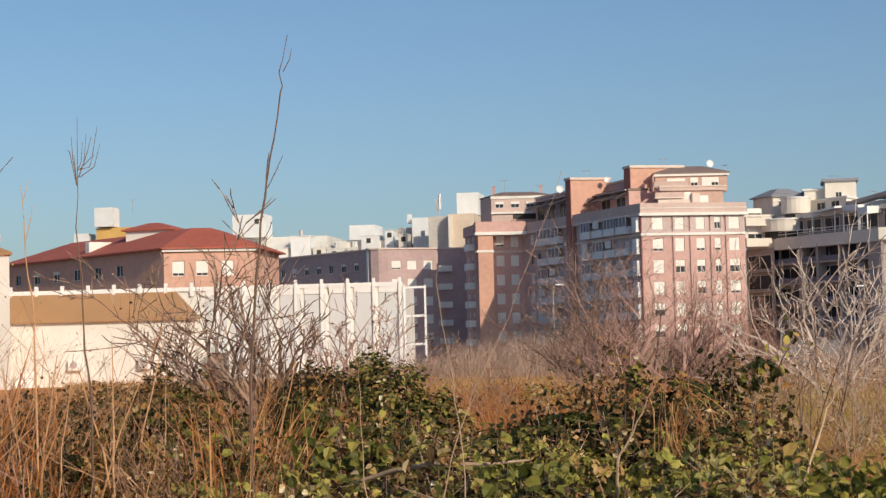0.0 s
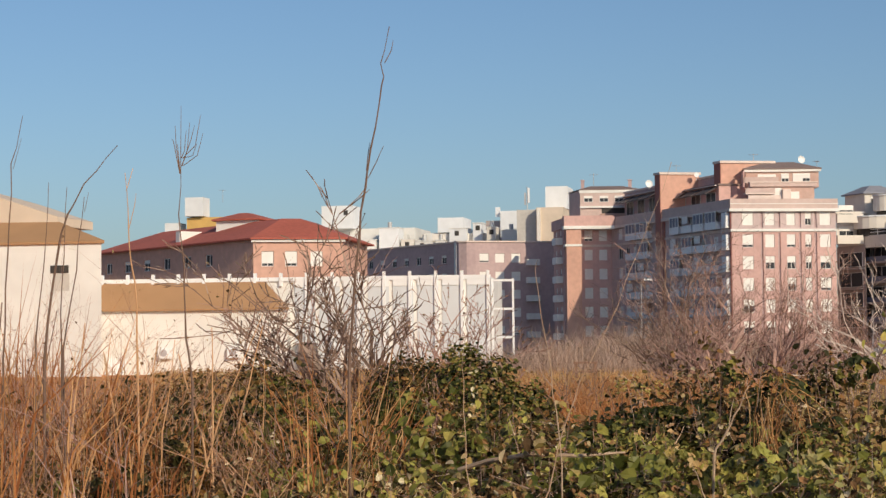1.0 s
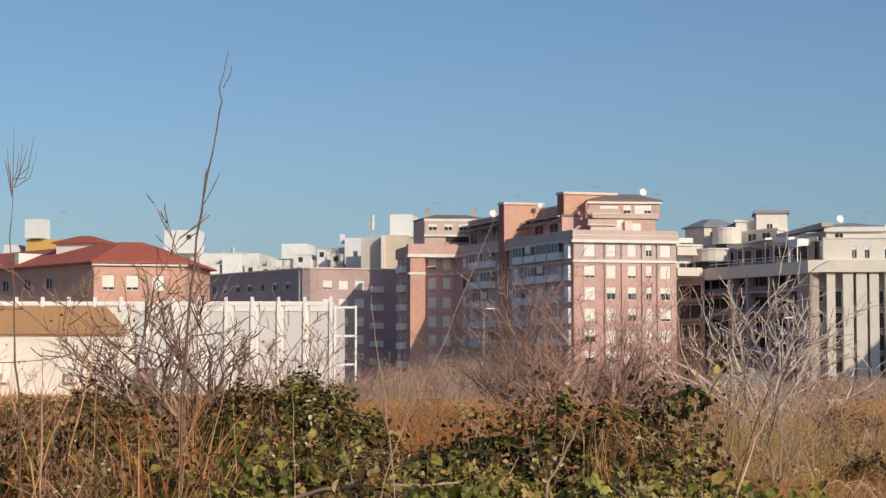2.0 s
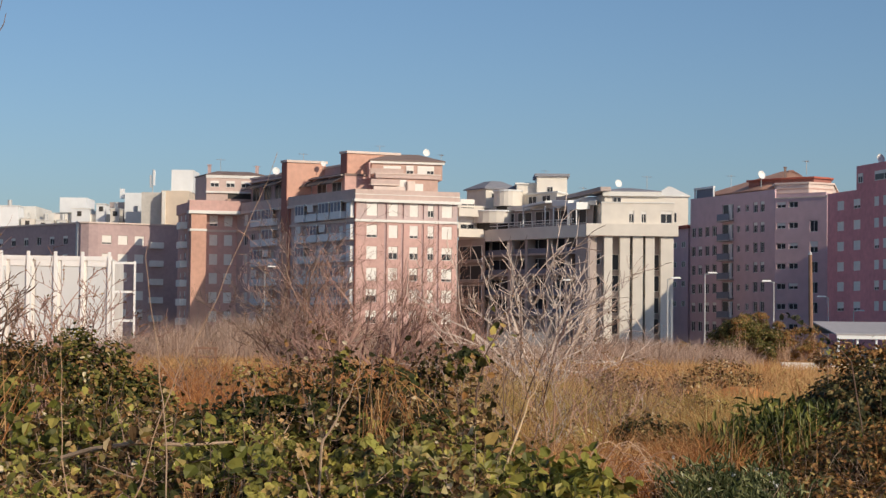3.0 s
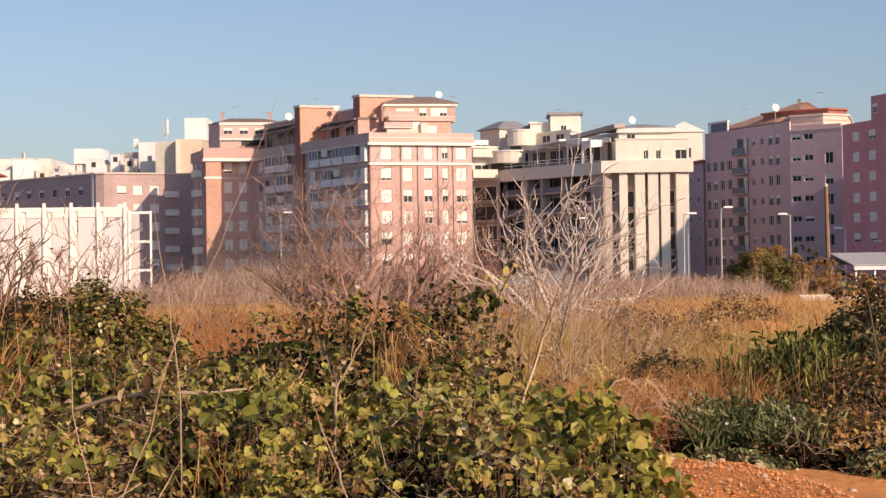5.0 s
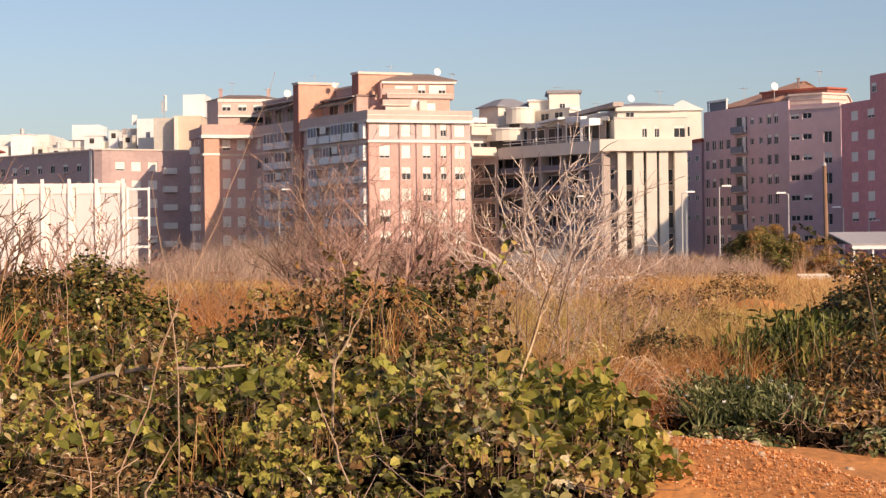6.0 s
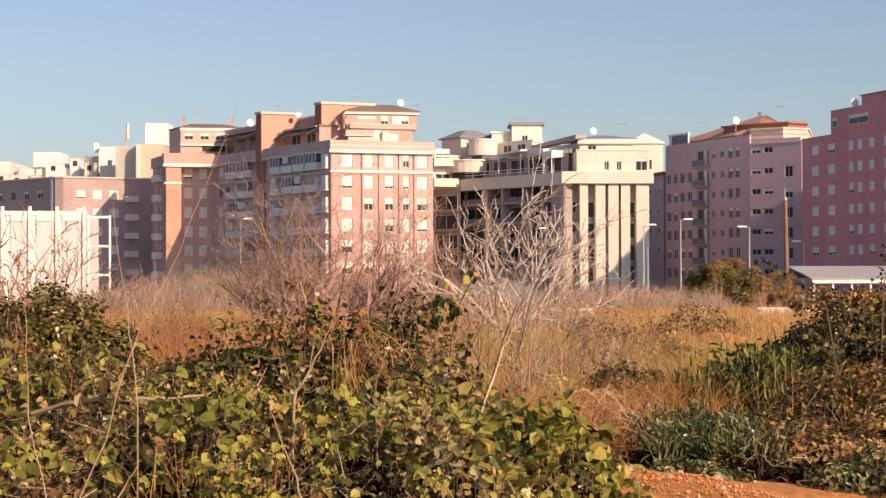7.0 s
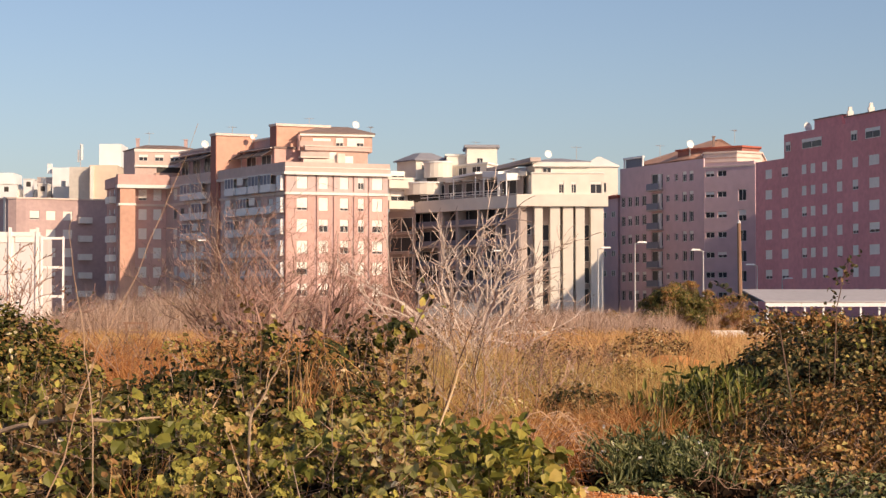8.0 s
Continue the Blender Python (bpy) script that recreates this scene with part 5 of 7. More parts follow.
def blades(at, high, wide, lean=0.35, bend=0.35):
    """Tapered bending blades rooted at points: (verts, triangles)."""
    n = len(at)
    high, wide = np.broadcast_to(high, n)[:, None], np.broadcast_to(wide, n)[:, None]
    a = R.uniform(0, 2 * math.pi, n)
    to = np.stack([np.cos(a), np.sin(a), np.zeros(n)], 1) * R.uniform(0, 1, (n, 1)) * lean
    b = R.uniform(-0.6, 0.6, n)
    side = np.stack([np.cos(b), np.sin(b), np.zeros(n)], 1) * wide * 0.5
    up = np.array([0, 0, 1.0])
    mid = at + (up * 0.55 + to * 0.45) * high
    tip = at + (up * R.uniform(0.75, 1.0, (n, 1)) + to * (1 + bend)) * high
    v = np.stack([at - side, at + side, mid - side * 0.8, mid + side * 0.8, tip], 1)
    f = np.array([(0, 1, 3), (0, 3, 2), (2, 3, 4)])
    return v.reshape(-1, 3), (f[None] + 5 * np.arange(n)[:, None, None]).reshape(-1, 3)


def sticks(a, b, r):
    """Thin three-sided sticks from points a to points b: (verts, quads)."""
    n = len(a)
    t = unit(b - a)
    s = unit(np.cross(t, np.array([0.31, 0.2, 0.93])))
    q = np.cross(t, s)
    r = np.broadcast_to(r, n)[:, None]
    v = []
    for p, k in ((a, 1.0), (b, 0.55)):
        for ang in (0, 2.094, 4.189):
            v.append(p + (s * math.cos(ang) + q * math.sin(ang)) * r * k)
    f = np.array([(0, 1, 4, 3), (1, 2, 5, 4), (2, 0, 3, 5)])
    return np.stack(v, 1).reshape(-1, 3), (f[None] + 6 * np.arange(n)[:, None, None]).reshape(-1, 4)


def scatter_part(name, geo, mat, parent, label="", kind="stuff"):
    ob = part(name, mesh_of(name, geo[0], geo[1], mat), parent, label)
    return tagged(ob, kind=kind)


def merge(*geos):
    v, f, n = [], [], 0
    for vs, fs in geos:
        v.append(vs)
        f.append(np.asarray(fs) + n)
        n += len(vs)
    return np.concatenate(v), np.concatenate(f)


def lumps(x, y):
    return (0.5 * np.sin(x * 3.7 + 1.1 + 0.8 * np.sin(y * 2.1)) * np.sin(y * 3.1 + 0.5) + 0.3 * np.sin(x * 8.3 + y * 4.1) + 0.2 * np.sin(y * 9.7 - x * 5.3))


def soft_step(v):
    v = np.clip(v, 0, 1)
    return v * v * (3 - 2 * v)


# ---- the bramble thicket on the bank ----
def canopy(x, y):
    """Height of the bramble thicket's upper surface over the ground sheet."""
    slope = 0.09 + 0.34 * soft_step((y - 5.4) / 2.0) * (1 - 0.45 * soft_step((x + 0.1) / 0.6))
    hump = 0.27 * np.exp(-(((x + 0.52) / 0.46) ** 2 + ((y - 9.4) / 0.8) ** 2)) + 0.28 * np.exp(-(((x + 0.02) / 0.26) ** 2 + ((y - 9.6) / 0.6) ** 2))
    hump += 0.12 * np.exp(-(((x + 1.15) / 0.22) ** 2 + ((y - 7.2) / 0.6) ** 2)) + 0.10 * np.exp(-(((x + 2.1) / 0.5) ** 2 + ((y - 9.0) / 1.0) ** 2))
    hump += 0.22 * np.exp(-(((x + 3.1) / 0.50) ** 2 + ((y - 9.2) / 0.7) ** 2)) + 0.04 * np.exp(-(((x + 3.7) / 0.4) ** 2 + ((y - 9.6) / 0.7) ** 2))
    edge = soft_step((0.74 + (y - 7.0) * 0.10 - 0.62 * soft_step((y - 7.7) / 0.8) - x) / 0.30) * soft_step((x + 4.6) / 0.7) * soft_step((10.9 - y) / 0.7)
    return (slope + hump + 0.16 * lumps(x, y) + 0.04 * np.sin(x * 17 + 3 * np.sin(y * 6)) * np.sin(y * 15)) * edge


GAPS = [(-0.42, 6.8, 0.17), (-0.62, 7.9, 0.16), (-0.68, 5.9, 0.14), (-0.47, 6.0, 0.17), (-1.32, 6.1, 0.15), (-0.95, 7.1, 0.16), (-0.62, 8.75, 0.15), (-1.55, 7.4, 0.15), (0.15, 6.3, 0.12), (-1.0, 5.5, 0.12), (-0.72, 8.5, 0.14), (-2.6, 7.0, 0.2), (-2.1, 6.4, 0.16), (-3.2, 8.7, 0.2), (-2.6, 8.6, 0.18), (-2.0, 8.9, 0.2), (-1.75, 6.7, 0.14), (-1.15, 8.2, 0.16), (0.32, 6.0, 0.10), (0.20, 5.5, 0.10), (-0.85, 6.4, 0.13), (0.48, 7.0, 0.09), (-1.2, 7.5, 0.12), (0.36, 6.4, 0.10), (0.52, 6.2, 0.10), (0.25, 5.2, 0.15)]


def openness(x, y):
    """One where the thicket is closed, towards zero in the dark hollows between its clumps."""
    o = np.ones_like(x)
    for gx_, gy_, r_ in GAPS:
        o *= 1 - 0.93 * np.exp(-(((x - gx_) / r_) ** 2 + ((y - gy_) / (r_ * 2.0)) ** 2))
    return o


def leaf_clumps(x0, x1, y0, y1, gap, n, size, radius, chance, three=True):
    """Leaves over many small domes that stand on the thicket's canopy; chance(x, y): the share of domes kept there."""
    ux, uy = np.meshgrid(np.arange(x0, x1, gap), np.arange(y0, y1, gap))
    ux = ux.ravel() + R.uniform(-0.5, 0.5, ux.size) * gap
    uy = uy.ravel() + R.uniform(-0.5, 0.5, uy.size) * gap
    h = canopy(ux, uy)
    ok = (h > 0.07) & (R.uniform(size=len(ux)) < openness(ux, uy) * chance(ux, uy))
    ux, uy, h = ux[ok], uy[ok], h[ok]
    r = R.uniform(*radius, len(ux))
    high = r * R.uniform(0.7, 1.25, len(ux))
    top = ground_z(ux, uy) + h * R.uniform(0.55, 1.15, len(ux)) + R.uniform(-0.05, 0.04, len(ux))
    scale = R.uniform(0.75, 1.25, len(ux))
    k = np.repeat(np.arange(len(ux)), np.maximum((n * (r / np.mean(radius)) ** 2 / scale ** 1.6).astype(int), 4))
    d = unit(R.normal(size=(len(k), 3)) * (1, 1, 0.9) + (0, -0.35, 0.45))
    rad = 1.05 - 0.45 * R.uniform(size=len(k)) ** 2 + np.where(R.uniform(size=len(k)) < 0.08, R.uniform(0, 0.5, len(k)), 0)
    wob = 1 + 0.2 * np.sin(d[:, 0] * 5 + k * 1.7) * np.sin(d[:, 2] * 5 + k)
    at = np.stack([ux[k], uy[k], top[k] - high[k]], 1) + d * np.stack([r[k], r[k], high[k]], 1) * (rad * wob)[:, None]
    ok = at[:, 2] > ground_z(at[:, 0], at[:, 1]) + 0.01
    at, d, k = at[ok], d[ok], k[ok]
    grown = R.uniform(*size, len(at)) * scale[k]
    return three_leaves(at, grown, d * 0.9) if three else leaves(at, grown, out=d * 0.9, slim=0.30)


BROAD_SPOTS = [(-1.15, 7.2, 0.45, 1.0), (0.44, 7.2, 0.16, 0.4), (0.15, 5.9, 0.14, 0.4), (-1.9, 7.4, 0.25, 0.6)]


def broad_share(x, y):
    """How much of the thicket bears broad leaves."""
    o = np.full_like(x, 0.16)
    for bx, by, rx_, ry_ in BROAD_SPOTS:
        o += 0.8 * np.exp(-(((x - bx) / rx_) ** 2 + ((y - by) / ry_) ** 2))
    return np.clip(o, 0, 0.75)


def thicket(label, x0, x1, y0, y1, mat, size, gap=0.155, n=100, broad=1.0, dead=0.2):
    """Bramble: domes of small leaves, of broad leaves and of withered ones, over a tangle of canes."""
    bush = thing("bramble_bush", label, "bramble", (float((x0 + x1) / 2), float((y0 + y1) / 2), 0.6), "brambles on the bank")
    withered = lambda x, y: dead * np.clip(0.8 + 2.2 * lumps(x * 1.3 + 4, y * 1.1), 0.1, 3)
    scatter_part("leaves", leaf_clumps(x0, x1, y0, y1, gap, n, size, (0.07, 0.16), lambda x, y: np.clip(0.62 - 0.48 * broad * broad_share(x, y), 0, 1)), mat, bush)
    if broad:
        scatter_part("broad_leaves", leaf_clumps(x0, x1, y0, y1, gap * 1.1, 22, (0.045, 0.10), (0.10, 0.20), lambda x, y: broad * broad_share(x, y)), BROAD, bush, "broad olive leaves")
    scatter_part("withered_leaves", leaf_clumps(x0, x1, y0, y1, gap * 1.2, 60, (0.014, 0.040), (0.05, 0.13), withered, False), DEAD_LEAF, bush, "withered brown leaves")
    area = (x1 - x0) * (y1 - y0)
    m = int(area * 110)
    x, y = R.uniform(x0, x1, m), R.uniform(y0, y1, m)
    h = canopy(x, y)
    ok = h > 0.1
    x, y, h = x[ok], y[ok], h[ok]
    a = np.stack([x, y, ground_z(x, y) + h * R.uniform(0.2, 0.9, len(x))], 1)
    b = a + R.normal(size=a.shape) * (0.10, 0.10, 0.06)
    b[:, 2] = np.minimum(b[:, 2], ground_z(b[:, 0], b[:, 1]) + canopy(b[:, 0], b[:, 1]) + 0.05)
    scatter_part("tangle", sticks(a, b, R.uniform(0.0015, 0.0035, len(a))), TWIG, bush)
    return bush


thicket("low bramble with olive and dark green leaves on the bank", -1.9, -0.55, 5.0, 8.3, BRAMBLE, (0.022, 0.055), dead=0.72)
thicket("low bramble with yellowing leaves spilling over bare earth", -0.55, 0.95, 5.0, 8.3, BRAMBLE, (0.022, 0.055), dead=0.5)
thicket("mounded bramble with dense dark leaves", -1.3, 1.3, 8.3, 11.0, DARK_GREEN, (0.027, 0.058), n=70, broad=0.4, dead=0.9)
thicket("low bramble mixed with dry stalks", -4.5, -1.9, 5.0, 8.3, BRAMBLE_RUST, (0.028, 0.06), n=50, broad=0.25, dead=0.5)
thicket("tangled dark green bramble behind dry stalks", -4.5, -1.3, 8.3, 11.0, DARK_GREEN, (0.028, 0.058), n=78, broad=0.2, dead=0.34)


def shoots(label, x0, x1, y0, y1, n, high, leaf):
    """Upright leafy shoots and pale dead canes that break the thicket's outline."""
    ob = thing("bramble_shoot", label, "bramble", ((x0 + x1) / 2, (y0 + y1) / 2, 0.9), "shoots over the brambles")
    x, y = R.uniform(x0, x1, n), R.uniform(y0, y1, n)
    h = canopy(x, y)
    x, y, h = x[h > 0.15], y[h > 0.15], h[h > 0.15]
    a = np.stack([x, y, ground_z(x, y) + h * 0.6], 1)
    b = a + np.stack([R.normal(0, 0.07, len(x)), R.normal(0, 0.05, len(x)), h * 0.4 + R.uniform(*high, len(x))], 1)
    scatter_part("stalkwork", sticks(a, b, 0.0025), TWIG, ob)
    k = np.repeat(np.arange(len(x)), 9)
    s = R.uniform(0.45, 1.0, len(k))[:, None]
    scatter_part("leaves", leaves(a[k] * (1 - s) + b[k] * s + R.normal(size=(len(k), 3)) * 0.022, R.uniform(0.022, 0.045, len(k))), leaf, ob)
    m = n // 5
    x, y = R.uniform(x0, x1, m), R.uniform(y0, y1, m)
    h = canopy(x, y)
    x, y, h = x[h > 0.15], y[h > 0.15], h[h > 0.15]
    c = np.stack([x, y, ground_z(x, y) + h * 0.85], 1)
    e = c + R.normal(size=c.shape) * (0.08, 0.06, 0.06) + (0, 0, 0.05)
    scatter_part("dead_tangle", sticks(c, e, R.uniform(0.0012, 0.0028, len(c))), DRY_CANE, ob)


shoots("leafy shoots over the low brambles", -2.2, 0.6, 5.6, 8.3, 150, (0.02, 0.10), BRAMBLE)
shoots("leafy shoots over the bramble mound", -1.2, 0.3, 8.4, 10.4, 110, (0.04, 0.20), BRAMBLE_RUST)
shoots("leafy shoots and dead canes in the tangled bramble", -4.3, -1.4, 7.5, 10.8, 200, (0.04, 0.22), BRAMBLE_RUST)


def tuft_leaves(label, spots, n, size, mat, name="bramble_shoot"):
    bush = thing(name, label, "bramble", (*spots[0][:2], 0.7), "young shoots among the brambles")
    pts = []
    for x, y, r, dz in spots:
        p = R.normal(size=(n, 3)) * (r, r, r * 0.45) + (x, y, 0)
        p[:, 2] += ground_z(p[:, 0], p[:, 1]) + canopy(p[:, 0], p[:, 1]) + dz
        pts.append(p)
    pts = np.concatenate(pts)
    scatter_part("leaves", leaves(pts, R.uniform(size[0], size[1], len(pts))), mat, bush)
    root = pts[:: 4].copy()
    root[:, 2] -= 0.18
    scatter_part("stalkwork", sticks(root, pts[:: 4], 0.0015), TWIG, bush)


tuft_leaves("bright yellow-green young bramble shoots", [(-2.05, 8.3, 0.16, 0.03), (-1.75, 8.0, 0.14, 0.02), (-2.35, 8.2, 0.13, 0.0)], 130, (0.04, 0.07), YOUNG)
tuft_leaves("bright green bramble leaves at the edge of the earth", [(0.42, 7.0, 0.13, 0.03), (0.62, 7.2, 0.09, 0.02), (0.30, 6.6, 0.12, 0.03), (0.52, 7.4, 0.1, 0.02), (0.25, 7.5, 0.12, 0.02)], 150, (0.035, 0.068), YOUNG)
tuft_leaves("broad yellow-green leaves over the thicket", [(-1.1, 6.6, 0.14, 0.03), (-1.45, 6.4, 0.12, 0.02), (-0.8, 7.0, 0.12, 0.02), (-0.15, 6.8, 0.13, 0.02)], 30, (0.04, 0.075), YOUNG)


def lobed_bush(name, label, category, lobes, n, size, leaf, twigs=300, twig_mat=None, slim=0.36, group="", twig_r=0.004, fill=0.72, extra=None):
    """A bush of overlapping uneven lobes (x, y, z, rx, ry, rz), leaves in the outer shell, twigs within."""
    bush = thing(name, label, category, (lobes[0][0], lobes[0][1], float(ground_z(lobes[0][0], lobes[0][1]))), group)
    L = np.array(lobes)
    vol = (L[:, 3] * L[:, 5]) ** 0.8
    pick = R.choice(len(L), n, p=vol / vol.sum())
    d = unit(R.normal(size=(n, 3)))
    d[:, 2] = np.where(R.uniform(size=n) < 0.8, np.abs(d[:, 2]), d[:, 2])
    wob = 1 + 0.16 * np.sin(d[:, 0] * 7 + pick * 2.1) * np.sin(d[:, 2] * 6 + pick) + 0.10 * np.sin(d[:, 1] * 13 + d[:, 2] * 11)
    rad = (fill + (1.06 - fill) * np.sqrt(R.uniform(size=n))) * wob + np.where(R.uniform(size=n) < 0.06, R.uniform(0, 0.22, n), 0)
    p = L[pick, :3] + d * L[pick, 3:] * rad[:, None]
    g0 = ground_z(p[:, 0], p[:, 1])
    home_ok = p[:, 2] > g0 + 0.02
    home = pick[home_ok]
    p = p[home_ok]
    scatter_part("leaves", leaves(p, R.uniform(size[0], size[1], len(p)), slim=slim, out=d[home_ok]), leaf, bush)
    if extra:
        e = R.choice(len(p), extra[0])
        scatter_part("withered_leaves", leaves(p[e] + R.normal(size=(len(e), 3)) * 0.02, R.uniform(*extra[1], len(e)), out=d[home_ok][e]), extra[2], bush, "rust-brown dead leaves")
    k = R.choice(len(p), twigs)
    base = np.stack([p[k, 0] * 0.5 + L[0, 0] * 0.5, p[k, 1] * 0.5 + L[0, 1] * 0.5, np.full(twigs, 0.0)], 1)
    near = L[home[k], :3]
    base[:, :2] = near[:, :2] + R.normal(size=(twigs, 2)) * 0.1
    base[:, 2] = ground_z(base[:, 0], base[:, 1])
    mid = base * 0.45 + p[k] * 0.55 + R.normal(size=p[k].shape) * 0.05
    scatter_part("branchwork", merge(sticks(base, mid, twig_r), sticks(mid, p[k], twig_r * 0.7)), twig_mat or TWIG, bush)
    return bush


lobed_bush("shrub", "dense dark green shrub at the field's edge", "shrub",
           [(-2.75, 14.0, 0.95, 0.38, 0.5, 0.55), (-3.08, 14.1, 0.86, 0.34, 0.5, 0.52), (-2.4, 14.0, 0.82, 0.28, 0.4, 0.45), (-2.2, 13.9, 0.78, 0.2, 0.3, 0.32)], 12000, (0.026, 0.05), DARK_GREEN)
rl = random.Random(51)
back_lobes = [(rl.uniform(-4.55, -4.15) if i % 2 else rl.uniform(-3.25, -2.85), 13.2 + rl.uniform(-0.3, 0.3), rl.uniform(0.8, 1.32), rl.uniform(0.14, 0.24), 0.25, rl.uniform(0.12, 0.26)) for i in range(24)]
lobed_bush("shrub", "withered bramble with rust and olive leaves", "shrub", back_lobes, 7000, (0.02, 0.045), BRAMBLE_RUST, 1300, twig_mat=RED_TWIG, twig_r=0.004, fill=0.3, extra=(3000, (0.018, 0.04), DEAD_LEAF))
back_lobes = [(rl.uniform(-4.75, -3.75), 12.0 + rl.uniform(-0.4, 0.4), rl.uniform(0.72, 1.28), rl.uniform(0.16, 0.32), 0.3, rl.uniform(0.12, 0.22)) for i in range(22)]
lobed_bush("shrub", "low withered brown bramble before a white wall", "shrub", back_lobes, 7000, (0.018, 0.042), BRAMBLE_RUST, 1300, twig_mat=WEED, twig_r=0.004, fill=0.3, extra=(4000, (0.016, 0.036), DEAD_LEAF))
lobed_bush("shrub", "low dark green shrub among dry stalks", "shrub",
           [(-4.7, 13.6, 0.62, 0.45, 0.5, 0.48), (-5.1, 13.8, 0.66, 0.4, 0.5, 0.48)], 7000, (0.03, 0.055), DARK_GREEN)
lobed_bush("shrub", "dense dark bramble hump with sunlit tips", "shrub",
           [(2.55, 11.5, 1.01, 0.50, 0.5, 0.40), (2.95, 11.5, 1.04, 0.5, 0.5, 0.40), (2.25, 11.4, 1.0, 0.25, 0.4, 0.30), (3.5, 11.6, 1.1, 0.5, 0.5, 0.45)], 18000, (0.020, 0.042), DARK_LEAF)
rl = random.Random(81)
hump_lobes = [(rl.uniform(2.15, 3.2), 11.6 + rl.uniform(-0.15, 0.2), rl.uniform(1.39, 1.50), rl.uniform(0.06, 0.13), 0.12, rl.uniform(0.04, 0.09)) for i in range(22)]
lobed_bush("shrub", "rust and yellow withered sprays over a dark bramble", "shrub", hump_lobes, 2400, (0.016, 0.032), RUST_LEAF, 70, twig_mat=DRY_CANE, twig_r=0.002, fill=0.2, extra=(400, (0.016, 0.03), DARK_LEAF))
lobed_bush("shrub", "withered bramble with rust-brown dead leaves", "shrub",
           [(1.95, 9.6, 0.80, 0.30, 0.35, 0.30), (2.35, 9.6, 0.84, 0.36, 0.35, 0.34), (2.8, 9.7, 0.86, 0.45, 0.4, 0.36), (3.2, 9.8, 0.86, 0.4, 0.4, 0.36), (1.62, 9.4, 0.74, 0.22, 0.3, 0.18), (1.7, 8.9, 0.72, 0.25, 0.22, 0.20), (2.05, 8.85, 0.72, 0.25, 0.22, 0.22), (2.45, 8.8, 0.72, 0.28, 0.22, 0.22)], 9000, (0.018, 0.042), BRAMBLE_RUST, 1100, twig_r=0.003, extra=(8500, (0.014, 0.036), RUST_LEAF))
rl = random.Random(71)
low_lobes = [(rl.uniform(1.08, 1.74), 12.4 + rl.uniform(-0.3, 0.3), rl.uniform(0.84, 0.98), rl.uniform(0.07, 0.15), 0.14, rl.uniform(0.05, 0.11)) for i in range(16)]
lobed_bush("shrub", "small sparse bramble in dry grass", "shrub", low_lobes, 2600, (0.022, 0.045), DARK_LEAF, 420, twig_mat=DRY_CANE, twig_r=0.0022, fill=0.3, extra=(900, (0.018, 0.036), DEAD_LEAF))
lobed_bush("shrub", "low green weeds beside bare earth", "shrub",
           [(2.0, 8.5, 0.72, 0.22, 0.25, 0.12), (2.3, 8.4, 0.70, 0.28, 0.3, 0.15), (2.65, 8.5, 0.72, 0.3, 0.3, 0.16), (2.2, 7.8, 0.70, 0.2, 0.25, 0.1), (1.2, 8.55, 0.74, 0.15, 0.12, 0.05), (2.05, 8.2, 0.70, 0.2, 0.2, 0.13), (1.75, 8.3, 0.70, 0.16, 0.16, 0.09), (2.75, 8.2, 0.70, 0.25, 0.25, 0.16), (2.4, 8.0, 0.68, 0.25, 0.25, 0.15), (0.95, 8.35, 0.70, 0.16, 0.14, 0.09), (1.22, 8.3, 0.70, 0.16, 0.14, 0.08)], 7000, (0.018, 0.042), HERB, 200, slim=0.24, extra=(1500, (0.016, 0.034), DEAD_LEAF))
rl = random.Random(33)
far_lobes = []
for i in range(60):
    u, w = rl.uniform(-1, 1), rl.uniform(0.0, 1.0) ** 0.6
    far_lobes.append((14.9 + 1.75 * u, 100 + rl.uniform(-0.8, 0.8), 2.2 * w * math.sqrt(max(0.0, 1 - 0.9 * u * u)), rl.uniform(0.36, 0.62), 0.6, rl.uniform(0.28, 0.48)))
lobed_bush("shrub", "rounded olive and rust shrub in the far field", "shrub", far_lobes, 32000, (0.06, 0.15), GREEN_LEAF, 500, twig_r=0.012, fill=0.4, slim=0.24, extra=(5000, (0.06, 0.14), DEAD_LEAF))
rl = random.Random(35)
rust_lobes = []
for i in range(11):
    u = rl.uniform(-1, 1)
    rust_lobes.append((15.4 + 1.6 * u, 99.5 + rl.uniform(-0.5, 0.5), 2.35 * math.sqrt(max(0.0, 1 - 0.75 * u * u)) + rl.uniform(-0.15, 0.2), rl.uniform(0.22, 0.45), 0.5, rl.uniform(0.18, 0.34)))
rust_lobes += [(rl.uniform(16.6, 18.9), 101 + rl.uniform(-0.6, 0.6), rl.uniform(0.0, 1.0) * (2.0 - 0.5 * abs(i - 10) / 10), rl.uniform(0.25, 0.5), 0.5, rl.uniform(0.25, 0.5)) for i in range(20)]
rust_lobes += [(rl.uniform(11.6, 13.4), 101, rl.uniform(0.0, 0.9), 0.4, 0.5, 0.4) for i in range(7)]
lobed_bush("shrub", "withered rust-orange shrub round a green one in the far field", "shrub", rust_lobes, 11000, (0.06, 0.13), RUST_LEAF, 900, twig_mat=DRY_CANE, twig_r=0.010, fill=0.35, slim=0.22, extra=(3000, (0.06, 0.12), GREEN_LEAF))

# ---- herb with white flowers ----
herb = thing("wild_herb", "blue-green upright wild herb with small white flowers", "wild plant", (1.6, 11.0, 0.6))
nst = 640
tallrow = np.arange(nst) < 360
hx = np.where(tallrow, 2.0 - 0.58 * R.uniform(size=nst) ** 1.3, R.uniform(0.98, 1.5, nst))
